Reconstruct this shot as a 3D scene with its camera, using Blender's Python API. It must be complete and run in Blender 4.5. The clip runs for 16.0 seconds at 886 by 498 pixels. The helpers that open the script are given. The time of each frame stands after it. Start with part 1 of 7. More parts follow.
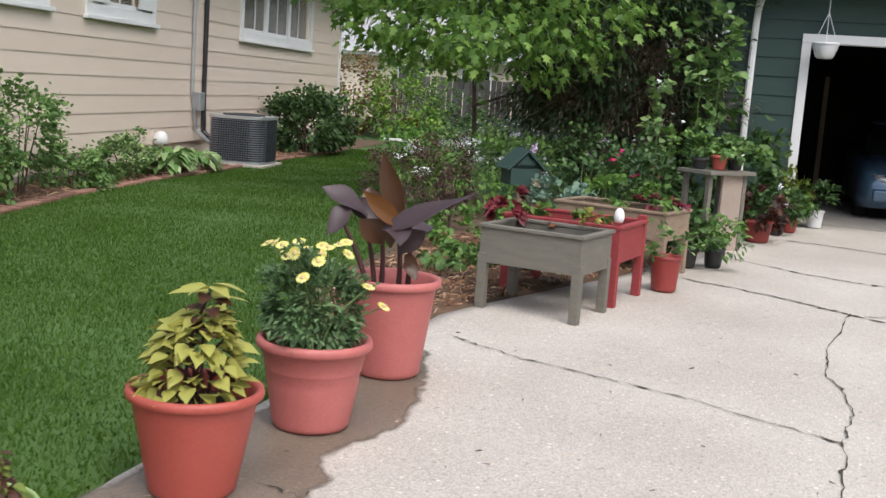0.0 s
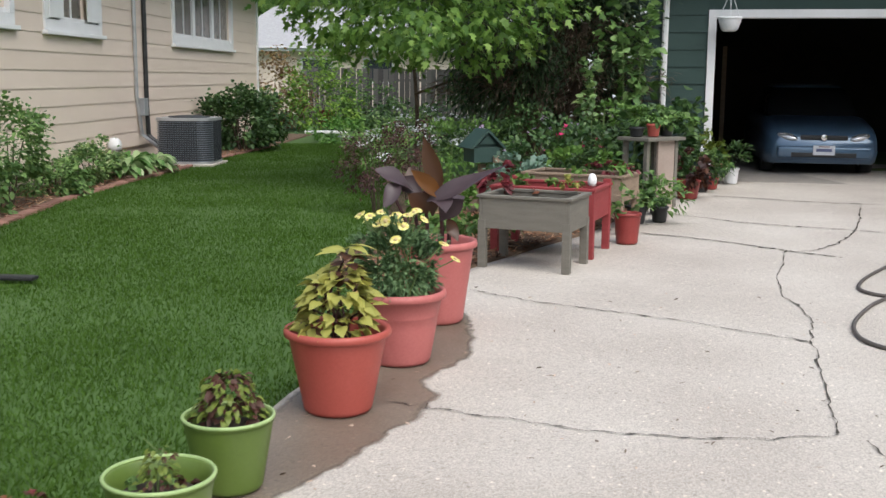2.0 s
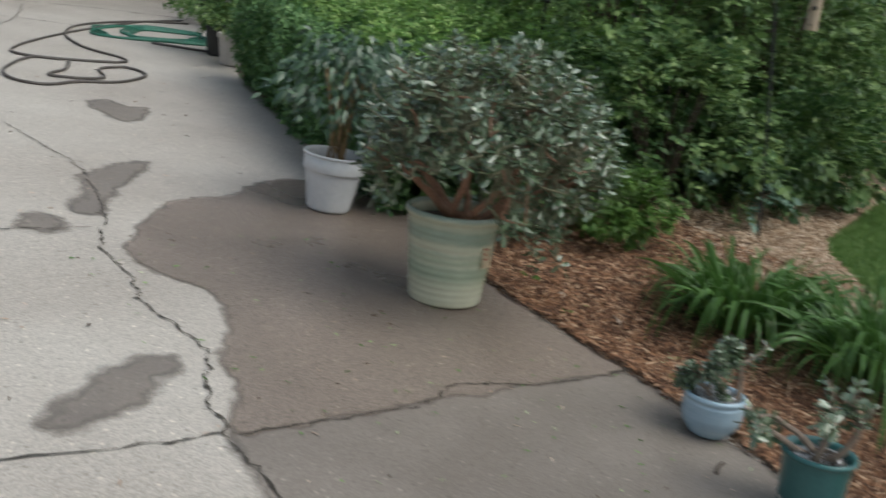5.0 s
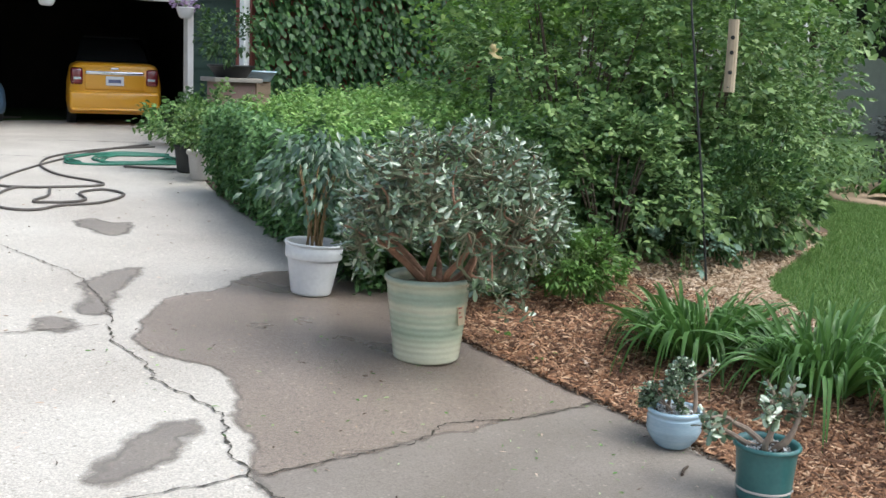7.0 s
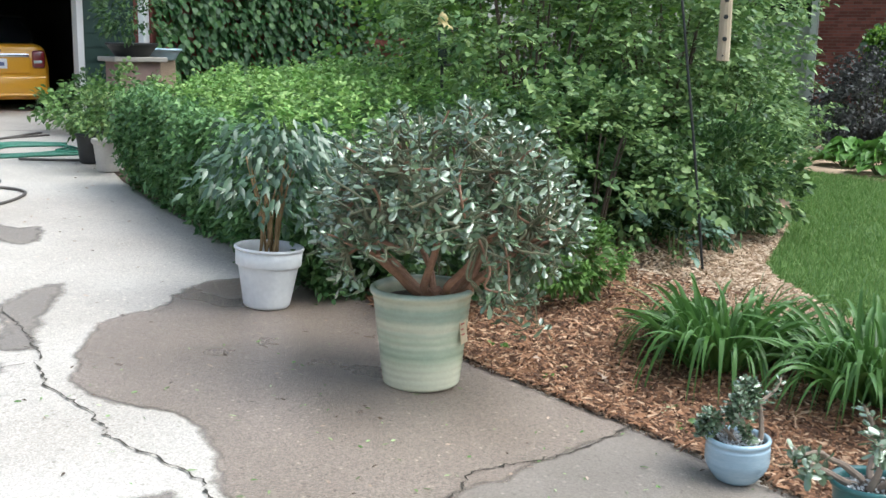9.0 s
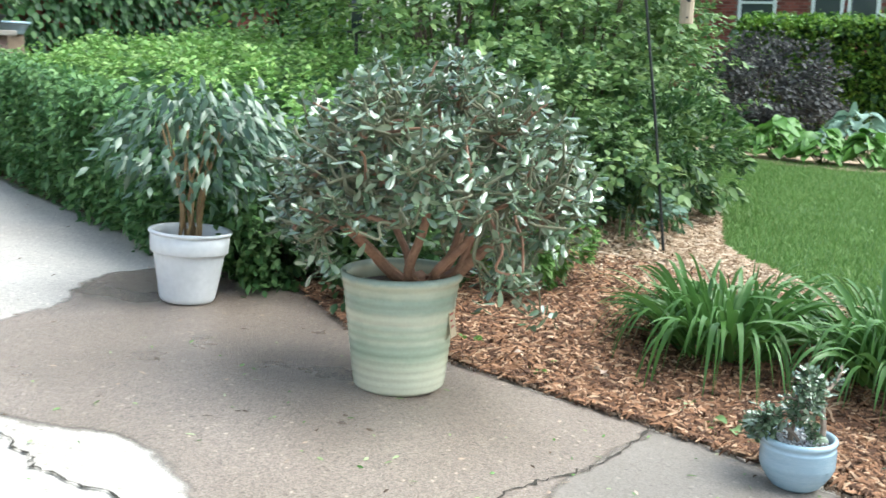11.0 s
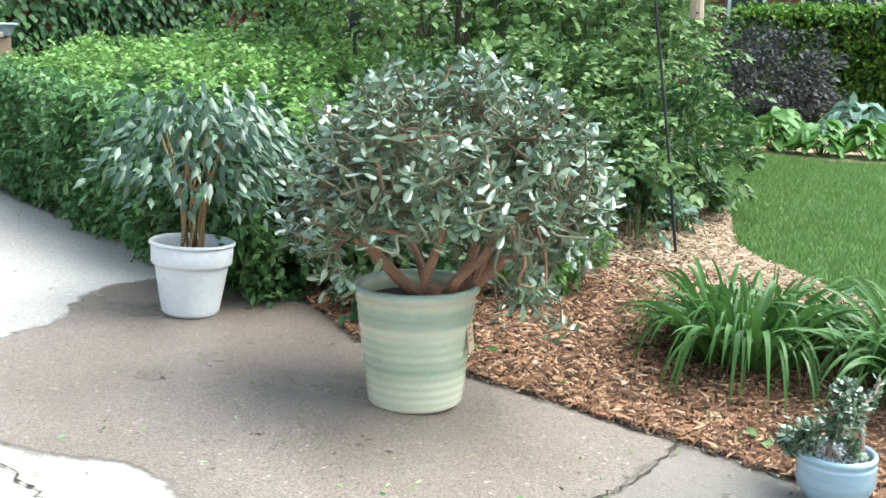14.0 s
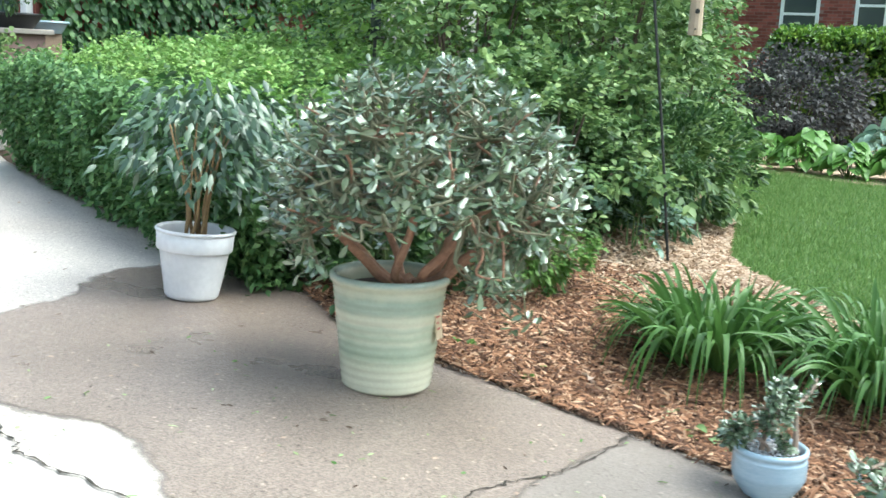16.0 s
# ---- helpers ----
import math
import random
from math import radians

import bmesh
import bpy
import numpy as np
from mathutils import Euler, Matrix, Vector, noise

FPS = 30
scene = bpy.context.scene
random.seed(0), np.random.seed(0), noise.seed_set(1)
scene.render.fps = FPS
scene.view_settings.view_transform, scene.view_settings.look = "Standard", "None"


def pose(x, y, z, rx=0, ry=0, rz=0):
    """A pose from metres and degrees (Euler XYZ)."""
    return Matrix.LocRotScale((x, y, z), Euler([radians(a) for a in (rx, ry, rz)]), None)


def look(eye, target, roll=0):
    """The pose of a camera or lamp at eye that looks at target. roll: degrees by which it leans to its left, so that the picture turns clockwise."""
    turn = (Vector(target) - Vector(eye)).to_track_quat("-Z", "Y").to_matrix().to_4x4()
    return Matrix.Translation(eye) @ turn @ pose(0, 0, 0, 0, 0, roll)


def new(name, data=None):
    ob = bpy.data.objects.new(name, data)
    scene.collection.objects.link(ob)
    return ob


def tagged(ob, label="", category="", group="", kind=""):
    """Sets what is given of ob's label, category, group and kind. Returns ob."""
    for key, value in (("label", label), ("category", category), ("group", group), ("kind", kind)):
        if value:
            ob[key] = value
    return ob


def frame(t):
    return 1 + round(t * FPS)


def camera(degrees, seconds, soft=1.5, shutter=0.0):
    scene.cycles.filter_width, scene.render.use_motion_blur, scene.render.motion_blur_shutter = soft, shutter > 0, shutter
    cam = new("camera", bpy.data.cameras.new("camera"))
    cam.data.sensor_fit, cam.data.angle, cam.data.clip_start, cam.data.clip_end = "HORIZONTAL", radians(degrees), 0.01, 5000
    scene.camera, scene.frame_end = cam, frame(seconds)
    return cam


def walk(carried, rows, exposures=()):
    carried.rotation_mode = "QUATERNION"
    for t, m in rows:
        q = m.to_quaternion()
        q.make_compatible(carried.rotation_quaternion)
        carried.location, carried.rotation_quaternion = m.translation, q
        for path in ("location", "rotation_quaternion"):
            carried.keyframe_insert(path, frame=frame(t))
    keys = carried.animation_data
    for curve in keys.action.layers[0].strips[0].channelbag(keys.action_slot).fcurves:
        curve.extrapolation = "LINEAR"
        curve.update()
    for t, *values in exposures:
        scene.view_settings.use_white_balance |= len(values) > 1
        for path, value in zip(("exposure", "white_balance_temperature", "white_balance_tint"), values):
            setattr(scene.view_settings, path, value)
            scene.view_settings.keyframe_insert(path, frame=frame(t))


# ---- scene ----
cam = camera(44.6, 16.0, shutter=0.33)
PATH = [
    (0, (0.001, 0.001, 1.521), (0.003, 1.978, 1.224), 4.1),
    (0.5, (-0.152, -0.313, 1.545), (-0.137, 1.661, 1.226), 3.4),
    (1, (-0.368, -0.525, 1.548), (-0.274, 1.445, 1.215), 5.5),
    (1.5, (-0.591, -0.616, 1.527), (-0.4, 1.347, 1.193), 0.9),
    (2, (-0.76, -0.981, 1.526), (-0.565, 0.984, 1.213), 0.5),
    (2.5, (-0.926, -1.289, 1.523), (-0.757, 0.666, 1.133), 3.1),
    (3, (-0.971, -1.672, 1.487), (-0.841, 0.274, 1.042), 3.3),
    (3.5, (-1.124, -2.123, 1.454), (-0.783, -0.181, 1.118), 3.1),
    (4, (-1.322, -2.5, 1.432), (-0.707, -0.625, 1.106), 8.5),
    (4.2, (-1.334, -2.713, 1.373), (-0.746, -0.843, 0.977), 5.6),
    (4.5, (-1.314, -2.964, 1.368), (-0.409, -1.222, 0.984), 5.6),
    (4.7, (-1.426, -3.066, 1.329), (-0.231, -1.513, 0.93), 5.3),
    (5, (-1.646, -3.49, 1.421), (-0.211, -2.194, 0.908), 7.7),
    (5.2, (-1.699, -3.584, 1.358), (-0.214, -2.328, 0.891), 6.8),
    (7.3, (-2.094, -3.861, 1.362), (-0.614, -2.557, 1.032), 1.8),
    (7.5, (-2.046, -3.776, 1.345), (-0.581, -2.466, 0.98), 1.6),
    (8, (-2.029, -3.533, 1.363), (-0.487, -2.31, 1.01), 1.7),
    (8.5, (-1.992, -3.25, 1.338), (-0.379, -2.119, 0.996), 1.5),
    (8.7, (-1.88, -3.146, 1.374), (-0.275, -2.009, 1.011), 1.0),
    (10.8, (-1.495, -2.231, 1.166), (0.238, -1.302, 0.798), 2.2),
    (11, (-1.463, -2.17, 1.159), (0.3, -1.3, 0.79), 1.8),
    (11.5, (-1.435, -2.034, 1.183), (0.359, -1.23, 0.814), 1.4),
    (12, (-1.392, -2.029, 1.188), (0.401, -1.232, 0.802), 1.9),
    (12.5, (-1.376, -2.031, 1.19), (0.412, -1.213, 0.82), 1.9),
    (13, (-1.369, -2.025, 1.188), (0.413, -1.206, 0.796), 1.4),
    (13.5, (-1.367, -2.022, 1.19), (0.41, -1.189, 0.806), 0.9),
    (14, (-1.368, -2.018, 1.193), (0.401, -1.168, 0.811), 1.0),
    (14.5, (-1.378, -2.019, 1.195), (0.388, -1.162, 0.81), 0.6),
    (15, (-1.397, -2.033, 1.199), (0.365, -1.154, 0.846), 1.2),
    (15.5, (-1.437, -2.1, 1.179), (0.299, -1.181, 0.804), 3.0),
    (16, (-1.438, -2.372, 1.174), (0.29, -1.433, 0.812), 2.8),
]
EXPOSURES = [(0.0, 0.64, 6310, 9), (1.5, 0.42, 6310, 8), (2.0, 0.58, 6260, 8), (2.5, 0.38, 6260, 8), (3.0, 0.26, 6260, 8), (3.5, 0.26, 6310, 8), (4.0, -0.24, 6360, 8), (4.5, -0.38, 6270, 6), (5.0, 0.01, 6220, 3), (7.3, 0.91, 5980, 4), (8.7, 1.08, 5930, 3), (10.8, 1.52, 5880, -1), (12.0, 1.7, 5880, -2), (16.0, 1.66, 5880, -2)]
walk(cam, [(t, look(eye, target, roll)) for t, eye, target, roll in PATH], EXPOSURES)

# ---- world and light ----
world = bpy.data.worlds.new("overcast_sky")
scene.world = world
world.use_nodes = True
wn = world.node_tree
sky = wn.nodes.new("ShaderNodeTexSky")
sky.sky_type, sky.sun_disc = "NISHITA", False
sky.sun_elevation, sky.sun_rotation = radians(55), radians(153)
sky.air_density, sky.dust_density, sky.ozone_density = 1.0, 3.5, 0.6
haze = wn.nodes.new("ShaderNodeHueSaturation")
haze.inputs["Saturation"].default_value = 0.6
wn.links.new(sky.outputs[0], haze.inputs["Color"])
wn.links.new(haze.outputs[0], wn.nodes["Background"].inputs[0])
wn.nodes["Background"].inputs[1].default_value = 0.15
sun = new("sun", bpy.data.lights.new("sun", "SUN"))
sun.data.energy, sun.data.angle, sun.data.color = 1.2, radians(60), (1.0, 0.96, 0.9)
sun.matrix_world = look((6.5, -13, 21), (0, 0, 0))


# ---- helpers ----
rng = np.random.default_rng(7)


def ground_z(x, y):
    """Height of the ground: the drive climbs gently to the garage, the bed on its far side is mounded."""
    xc, yc = min(max(x, -4.0), 9.0), max(y, -4.0)
    yc = min(yc, 8.6 + 0.509 * xc)
    base = 0.05032 * yc - 0.02511 * xc - 0.002925 * yc * yc + 0.002975 * xc * yc - 0.00026 * xc * xc
    s = min(max((x - right_edge(y) - 0.05) / 1.9, 0.0), 1.0)
    s = s * s * (3 - 2 * s)
    if s > 0:
        e = ground_edge(y)
        base = e + (max(0.1, min(0.2, 0.1 + 0.02 * (y - 1))) - e) * s
    return base


EDGE_R = [(-8.0, 0.2), (-4.0, 1.25), (-2.4, 1.74), (-1.93, 1.90), (-1.25, 2.08), (-0.85, 2.14), (-0.42, 2.27), (0.18, 2.40), (0.48, 2.66), (0.8, 2.88), (1.1, 3.02), (2.56, 3.42), (3.56, 3.84), (4.82, 4.43), (6.43, 5.4), (11.1, 8.9), (14.0, 11.0)]
EDGE_L = [(-8.0, -2.6), (-2.0, -2.2), (0.6, -1.85), (1.6, -1.66), (2.6, -1.3), (3.6, -0.96), (4.8, -0.5), (6.14, 0.0), (6.6, 0.32), (8.0, 1.4), (10.5, 2.75), (12.53, 3.85), (14.0, 4.6)]


def right_edge(y):
    return float(np.interp(y, [p[0] for p in EDGE_R], [p[1] for p in EDGE_R]))


def left_edge(y):
    return float(np.interp(y, [p[0] for p in EDGE_L], [p[1] for p in EDGE_L]))


def ground_edge(y):
    xe, yc = right_edge(y), max(y, -4.0)
    xe = min(max(xe, -4.0), 9.0)
    yc = min(yc, 8.6 + 0.509 * xe)
    return 0.05032 * yc - 0.02511 * xe - 0.002925 * yc * yc + 0.002975 * xe * yc - 0.00026 * xe * xe


def mesh_of(name, verts, faces, smooth=False):
    me = bpy.data.meshes.new(name)
    me.from_pydata([tuple(map(float, v)) for v in verts], [], faces)
    if smooth:
        me.polygons.foreach_set("use_smooth", [True] * len(me.polygons))
    me.update()
    return me


def part(name, bm, material, parent=None, label="", smooth=False):
    """Links a bmesh or a mesh as one mesh object under a thing or a part."""
    if isinstance(bm, bmesh.types.BMesh):
        me = bpy.data.meshes.new(name)
        bm.to_mesh(me)
        bm.free()
        if smooth:
            me.polygons.foreach_set("use_smooth", [True] * len(me.polygons))
    else:
        me = bm
    me.materials.append(material)
    ob = new(name, me)
    ob.parent = parent
    if label:
        tagged(ob, label=label)
    return ob


def thing(name, x, y, label, category, group="", z=None, turn=0.0, kind=""):
    """An Empty at the base of a thing, on the ground unless z is given."""
    ob = new(name)
    ob.matrix_world = pose(x, y, ground_z(x, y) if z is None else z, 0, 0, turn)
    ob.empty_display_size = 0.1
    return tagged(ob, label, category, group, kind)


def box(x0, y0, z0, x1, y1, z1, bevel=0.0, bm=None):
    bm = bm or bmesh.new()
    vs = [bm.verts.new(v) for v in ((x0, y0, z0), (x1, y0, z0), (x1, y1, z0), (x0, y1, z0), (x0, y0, z1), (x1, y0, z1), (x1, y1, z1), (x0, y1, z1))]
    fs = [bm.faces.new([vs[i] for i in f]) for f in ((3, 2, 1, 0), (4, 5, 6, 7), (0, 1, 5, 4), (1, 2, 6, 5), (2, 3, 7, 6), (3, 0, 4, 7))]
    if bevel:
        edges = {e for f in fs for e in f.edges}
        bmesh.ops.bevel(bm, geom=list(edges), offset=bevel, segments=2, affect="EDGES", profile=0.6)
    return bm


def lathe(profile, segs=40, wobble=0.0):
    """A turned body from (radius, height) pairs; it closes where the radius is 0."""
    bm, rings = bmesh.new(), []
    for r, z in profile:
        if r <= 0:
            rings.append([bm.verts.new((0, 0, z))])
        else:
            rings.append([bm.verts.new((r * math.cos(2 * math.pi * k / segs) * (1 + wobble * math.sin(3 * k)), r * math.sin(2 * math.pi * k / segs), z)) for k in range(segs)])
    for a, b in zip(rings, rings[1:]):
        for k in range(segs):
            q = [a[k % len(a)], a[(k + 1) % len(a)], b[(k + 1) % len(b)], b[k % len(b)]]
            q = [v for i, v in enumerate(q) if v not in q[:i]]
            if len(q) > 2:
                bm.faces.new(q)
    return bm


def tube(points, r0, r1=None, sides=7, bm=None):
    """A round tapered tube along points."""
    bm, r1 = bm or bmesh.new(), r0 if r1 is None else r1
    pts = [Vector(p) for p in points]
    rings, side = [], Vector((0.31, 0.77, 0.55))
    for i, p in enumerate(pts):
        d = (pts[min(i + 1, len(pts) - 1)] - pts[max(i - 1, 0)]).normalized()
        a = (side - d * side.dot(d)).normalized()
        b, r = d.cross(a), r0 + (r1 - r0) * i / max(len(pts) - 1, 1)
        side = a
        rings.append([bm.verts.new(p + r * (math.cos(2 * math.pi * k / sides) * a + math.sin(2 * math.pi * k / sides) * b)) for k in range(sides)])
    for a, b in zip(rings, rings[1:]):
        for k in range(sides):
            bm.faces.new((a[k], a[(k + 1) % sides], b[(k + 1) % sides], b[k]))
    bm.faces.new(rings[0][::-1])
    bm.faces.new(rings[-1])
    return bm


def spline(points, steps=8):
    """Catmull-Rom points through the given ones."""
    p = [Vector(v) for v in points]
    p = [2 * p[0] - p[1], *p, 2 * p[-1] - p[-2]]
    out = []
    for a, b, c, d in zip(p, p[1:], p[2:], p[3:]):
        for k in range(steps):
            t = k / steps
            out.append(0.5 * (2 * b + (c - a) * t + (2 * a - 5 * b + 4 * c - d) * t * t + (3 * b - a - 3 * c + d) * t**3))
    return [*out, p[-2]]


def unit(v):
    return v / np.maximum(np.linalg.norm(v, axis=-1, keepdims=True), 1e-9)


OVAL = (0.04, 0.75, 1.0, 0.72, 0.0)
BLADE = (0.55, 0.95, 1.0, 0.75, 0.0)
DIAMOND = (0.0, 1.0, 0.0)


def leaves(name, P, D, L, W, prof=OVAL, droop=0.25, fold=0.25, up=None, wave=0.0, bend=2.0):
    """One mesh of many leaves: P where each starts, D the way it points, L and W its length and width."""
    P, D = np.asarray(P, float), unit(np.asarray(D, float))
    n, K = len(P), len(prof)
    L, W = np.broadcast_to(L, n)[:, None], np.broadcast_to(W, n)[:, None]
    up = np.array([0.0, 0.0, 1.0]) if up is None else up
    U = unit(up + 0.45 * rng.normal(size=(n, 3)))
    S = unit(np.cross(D, U))
    N = np.cross(S, D)
    V = np.zeros((n, K, 3, 3))
    for k, w in enumerate(prof):
        s = k / (K - 1)
        c = P + D * L * s * (1 - 0.3 * droop * s) - np.array([0, 0, 1.0]) * L * droop * s ** bend
        hw = W * w / 2
        lift = wave * W * math.sin(6.5 * s)
        V[:, k, 1] = c
        V[:, k, 0] = c - S * hw + N * (fold * hw + lift)
        V[:, k, 2] = c + S * hw + N * (fold * hw - lift)
    base = (np.arange(n) * K * 3)[:, None]
    quads = []
    for k in range(K - 1):
        for j in (0, 1):
            a = k * 3 + j
            quads.append((a, a + 1, a + 4, a + 3))
    F = (base[:, None, :] + np.array(quads)[None]).reshape(-1, 4)
    return soup(name, V.reshape(-1, 3), F)


def leaf_each(name, P, D, L, W, mat, parent, *rest, label="", **more):
    """Leaves that can be told apart, each an object of its own."""
    n = len(P)
    L, W = np.broadcast_to(L, n), np.broadcast_to(W, n)
    for k in range(n):
        part(name, leaves(name, [P[k]], [D[k]], L[k], W[k], *rest, **more), mat, parent, label)


def soup(name, V, F):
    """A mesh from arrays of places and of faces with one number of corners."""
    me = bpy.data.meshes.new(name)
    m = F.shape[1]
    me.vertices.add(len(V))
    me.vertices.foreach_set("co", np.ascontiguousarray(V, np.float32).ravel())
    me.loops.add(F.size)
    me.loops.foreach_set("vertex_index", np.ascontiguousarray(F, np.int32).ravel())
    me.polygons.add(len(F))
    me.polygons.foreach_set("loop_start", np.arange(0, F.size, m, dtype=np.int32))
    me.polygons.foreach_set("loop_total", np.full(len(F), m, np.int32))
    me.polygons.foreach_set("use_smooth", np.ones(len(F), bool))
    me.update(calc_edges=True)
    return me


def ball(n, shell=0.5):
    """n places in the unit ball, pushed towards its skin."""
    d = unit(rng.normal(size=(n, 3)))
    return d * (rng.random(n)[:, None] ** (1 / 3 * (1 - shell) + 0.02))


def clumps(n, m, size, radii, low=-0.6):
    """n places gathered in m clumps over an ellipsoid about the origin, and the ways out."""
    c = ball(m, 0.75)
    c = c[c[:, 2] > low]
    k = rng.integers(len(c), size=n)
    p = c[k] * (1 + 0.18 * rng.normal(size=(len(c), 1)))[k] + size * rng.normal(size=(n, 3))
    out = unit(unit(c[k]) + 0.5 * rng.normal(size=(n, 3)))
    return p * np.array(radii), out


# ---- materials ----
def material(name, c1, c2, rough=0.6, scale=6.0, fine=60.0, bump=0.15, metal=0.0, spec=0.5, island=0.0, through_light=0.0, c3=None, coat=0.0, bands=None, stretch=(1, 1, 1), obj=0.0, speckle=0.0, pebble=0.0, film=False, uneven=0.0):
    """Noise at two scales between c1 and c2, with bump; island: how far single pieces differ; through_light: for leaves; film: a wet film that thins out at its edge."""
    m = bpy.data.materials.new(name)
    m.use_nodes = True
    t, b = m.node_tree, m.node_tree.nodes["Principled BSDF"]
    nd, ln = t.nodes.new, t.links.new
    co = nd("ShaderNodeTexCoord")
    mp = nd("ShaderNodeMapping")
    mp.inputs["Scale"].default_value = stretch
    ln(co.outputs["Object"], mp.inputs[0])
    n1, n2 = nd("ShaderNodeTexNoise"), nd("ShaderNodeTexNoise")
    n1.inputs["Scale"].default_value, n2.inputs["Scale"].default_value = scale, fine
    n1.inputs["Detail"].default_value, n2.inputs["Detail"].default_value = 5, 4
    ln(mp.outputs[0], n1.inputs[0]), ln(mp.outputs[0], n2.inputs[0])
    add = nd("ShaderNodeMath")
    add.operation = "MULTIPLY_ADD"
    add.inputs[1].default_value, add.inputs[2].default_value = 0.6, -0.05
    ln(n1.outputs[0], add.inputs[0])
    add2 = nd("ShaderNodeMath")
    add2.operation = "MULTIPLY_ADD"
    add2.inputs[1].default_value = 0.5
    ln(n2.outputs[0], add2.inputs[0]), ln(add.outputs[0], add2.inputs[2])
    ramp = nd("ShaderNodeValToRGB")
    ramp.color_ramp.elements[0].position, ramp.color_ramp.elements[1].position = 0.28, 0.74
    ramp.color_ramp.elements[0].color, ramp.color_ramp.elements[1].color = (*c1, 1), (*c2, 1)
    last = add2.outputs[0]
    if island or obj:
        src = nd("ShaderNodeNewGeometry").outputs["Random Per Island"] if island else nd("ShaderNodeObjectInfo").outputs["Random"]
        mix = nd("ShaderNodeMix")
        mix.inputs[0].default_value = island or obj
        ln(last, mix.inputs[2]), ln(src, mix.inputs[3])
        last = mix.outputs[0]
        if c3:
            e = ramp.color_ramp.elements.new(0.93)
            e.color = (*c3, 1)
    ln(last, ramp.inputs[0])
    colour = ramp.outputs[0]
    if bands:
        sep, wob = nd("ShaderNodeSeparateXYZ"), nd("ShaderNodeMath")
        wob.operation = "MULTIPLY_ADD"
        wob.inputs[1].default_value = 0.03
        ln(co.outputs["Object"], sep.inputs[0]), ln(n1.outputs[0], wob.inputs[0]), ln(sep.outputs[2], wob.inputs[2])
        br = nd("ShaderNodeValToRGB")
        br.color_ramp.interpolation = "EASE"
        while len(br.color_ramp.elements) < len(bands):
            br.color_ramp.elements.new(0.5)
        for e, (z, c) in zip(br.color_ramp.elements, bands):
            e.position, e.color = z, (*c, 1)
        ln(wob.outputs[0], br.inputs[0])
        mx = nd("ShaderNodeMix")
        mx.data_type, mx.blend_type = "RGBA", "MULTIPLY"
        mx.inputs[0].default_value = 1
        ln(br.outputs[0], mx.inputs[6]), ln(colour, mx.inputs[7])
        colour = mx.outputs[2]
    if speckle:
        vo, mr, mm = nd("ShaderNodeTexVoronoi"), nd("ShaderNodeMapRange"), nd("ShaderNodeMix")
        vo.inputs["Scale"].default_value = 160
        ln(mp.outputs[0], vo.inputs["Vector"])
        sp = nd("ShaderNodeSeparateColor")
        ln(vo.outputs["Color"], sp.inputs[0]), ln(sp.outputs[0], mr.inputs[0])
        mr.inputs[3].default_value, mr.inputs[4].default_value = 1 - speckle, 1 + speckle
        mm.data_type, mm.blend_type = "RGBA", "MULTIPLY"
        mm.inputs[0].default_value = 1
        ln(colour, mm.inputs[6]), ln(mr.outputs[0], mm.inputs[7])
        colour = mm.outputs[2]
    if pebble:
        for seed, tone in ((0.0, 1 + 1.6 * pebble), (7.3, 1 - pebble)):
            sh, vo, sp = nd("ShaderNodeVectorMath"), nd("ShaderNodeTexVoronoi"), nd("ShaderNodeSeparateColor")
            sh.inputs[1].default_value = (seed, seed, seed)
            ln(mp.outputs[0], sh.inputs[0]), ln(sh.outputs[0], vo.inputs["Vector"])
            vo.inputs["Scale"].default_value = 30
            ln(vo.outputs["Color"], sp.inputs[0])
            few, near, both, mm = nd("ShaderNodeMapRange"), nd("ShaderNodeMapRange"), nd("ShaderNodeMath"), nd("ShaderNodeMix")
            few.inputs[1].default_value, few.inputs[2].default_value = 0.74, 0.8
            near.inputs[1].default_value, near.inputs[2].default_value = 0.28, 0.12
            ln(sp.outputs[1], few.inputs[0]), ln(vo.outputs["Distance"], near.inputs[0])
            both.operation = "MULTIPLY"
            ln(few.outputs[0], both.inputs[0]), ln(near.outputs[0], both.inputs[1])
            mm.data_type, mm.blend_type = "RGBA", "MULTIPLY"
            mm.inputs[7].default_value = (tone, tone, tone * 0.97, 1)
            ln(both.outputs[0], mm.inputs[0]), ln(colour, mm.inputs[6])
            colour = mm.outputs[2]
    ln(colour, b.inputs["Base Color"])
    b.inputs["Roughness"].default_value, b.inputs["Metallic"].default_value = rough, metal
    b.inputs["Specular IOR Level"].default_value, b.inputs["Coat Weight"].default_value = spec, coat
    b.inputs["Coat Roughness"].default_value, b.inputs["Coat IOR"].default_value = min(rough, 0.12), 1.7
    if uneven:
        ur = nd("ShaderNodeMapRange")
        ur.inputs[1].default_value, ur.inputs[2].default_value = 0.35, 0.65
        ur.inputs[3].default_value, ur.inputs[4].default_value = max(rough - uneven, 0.05), rough + uneven
        ln(n1.outputs[0], ur.inputs[0]), ln(ur.outputs[0], b.inputs["Roughness"])
    if bump:
        bp = nd("ShaderNodeBump")
        bp.inputs["Strength"].default_value, bp.inputs["Distance"].default_value = bump, 0.01
        ln(add2.outputs[0], bp.inputs["Height"])
        ln(bp.outputs[0], b.inputs["Normal"])
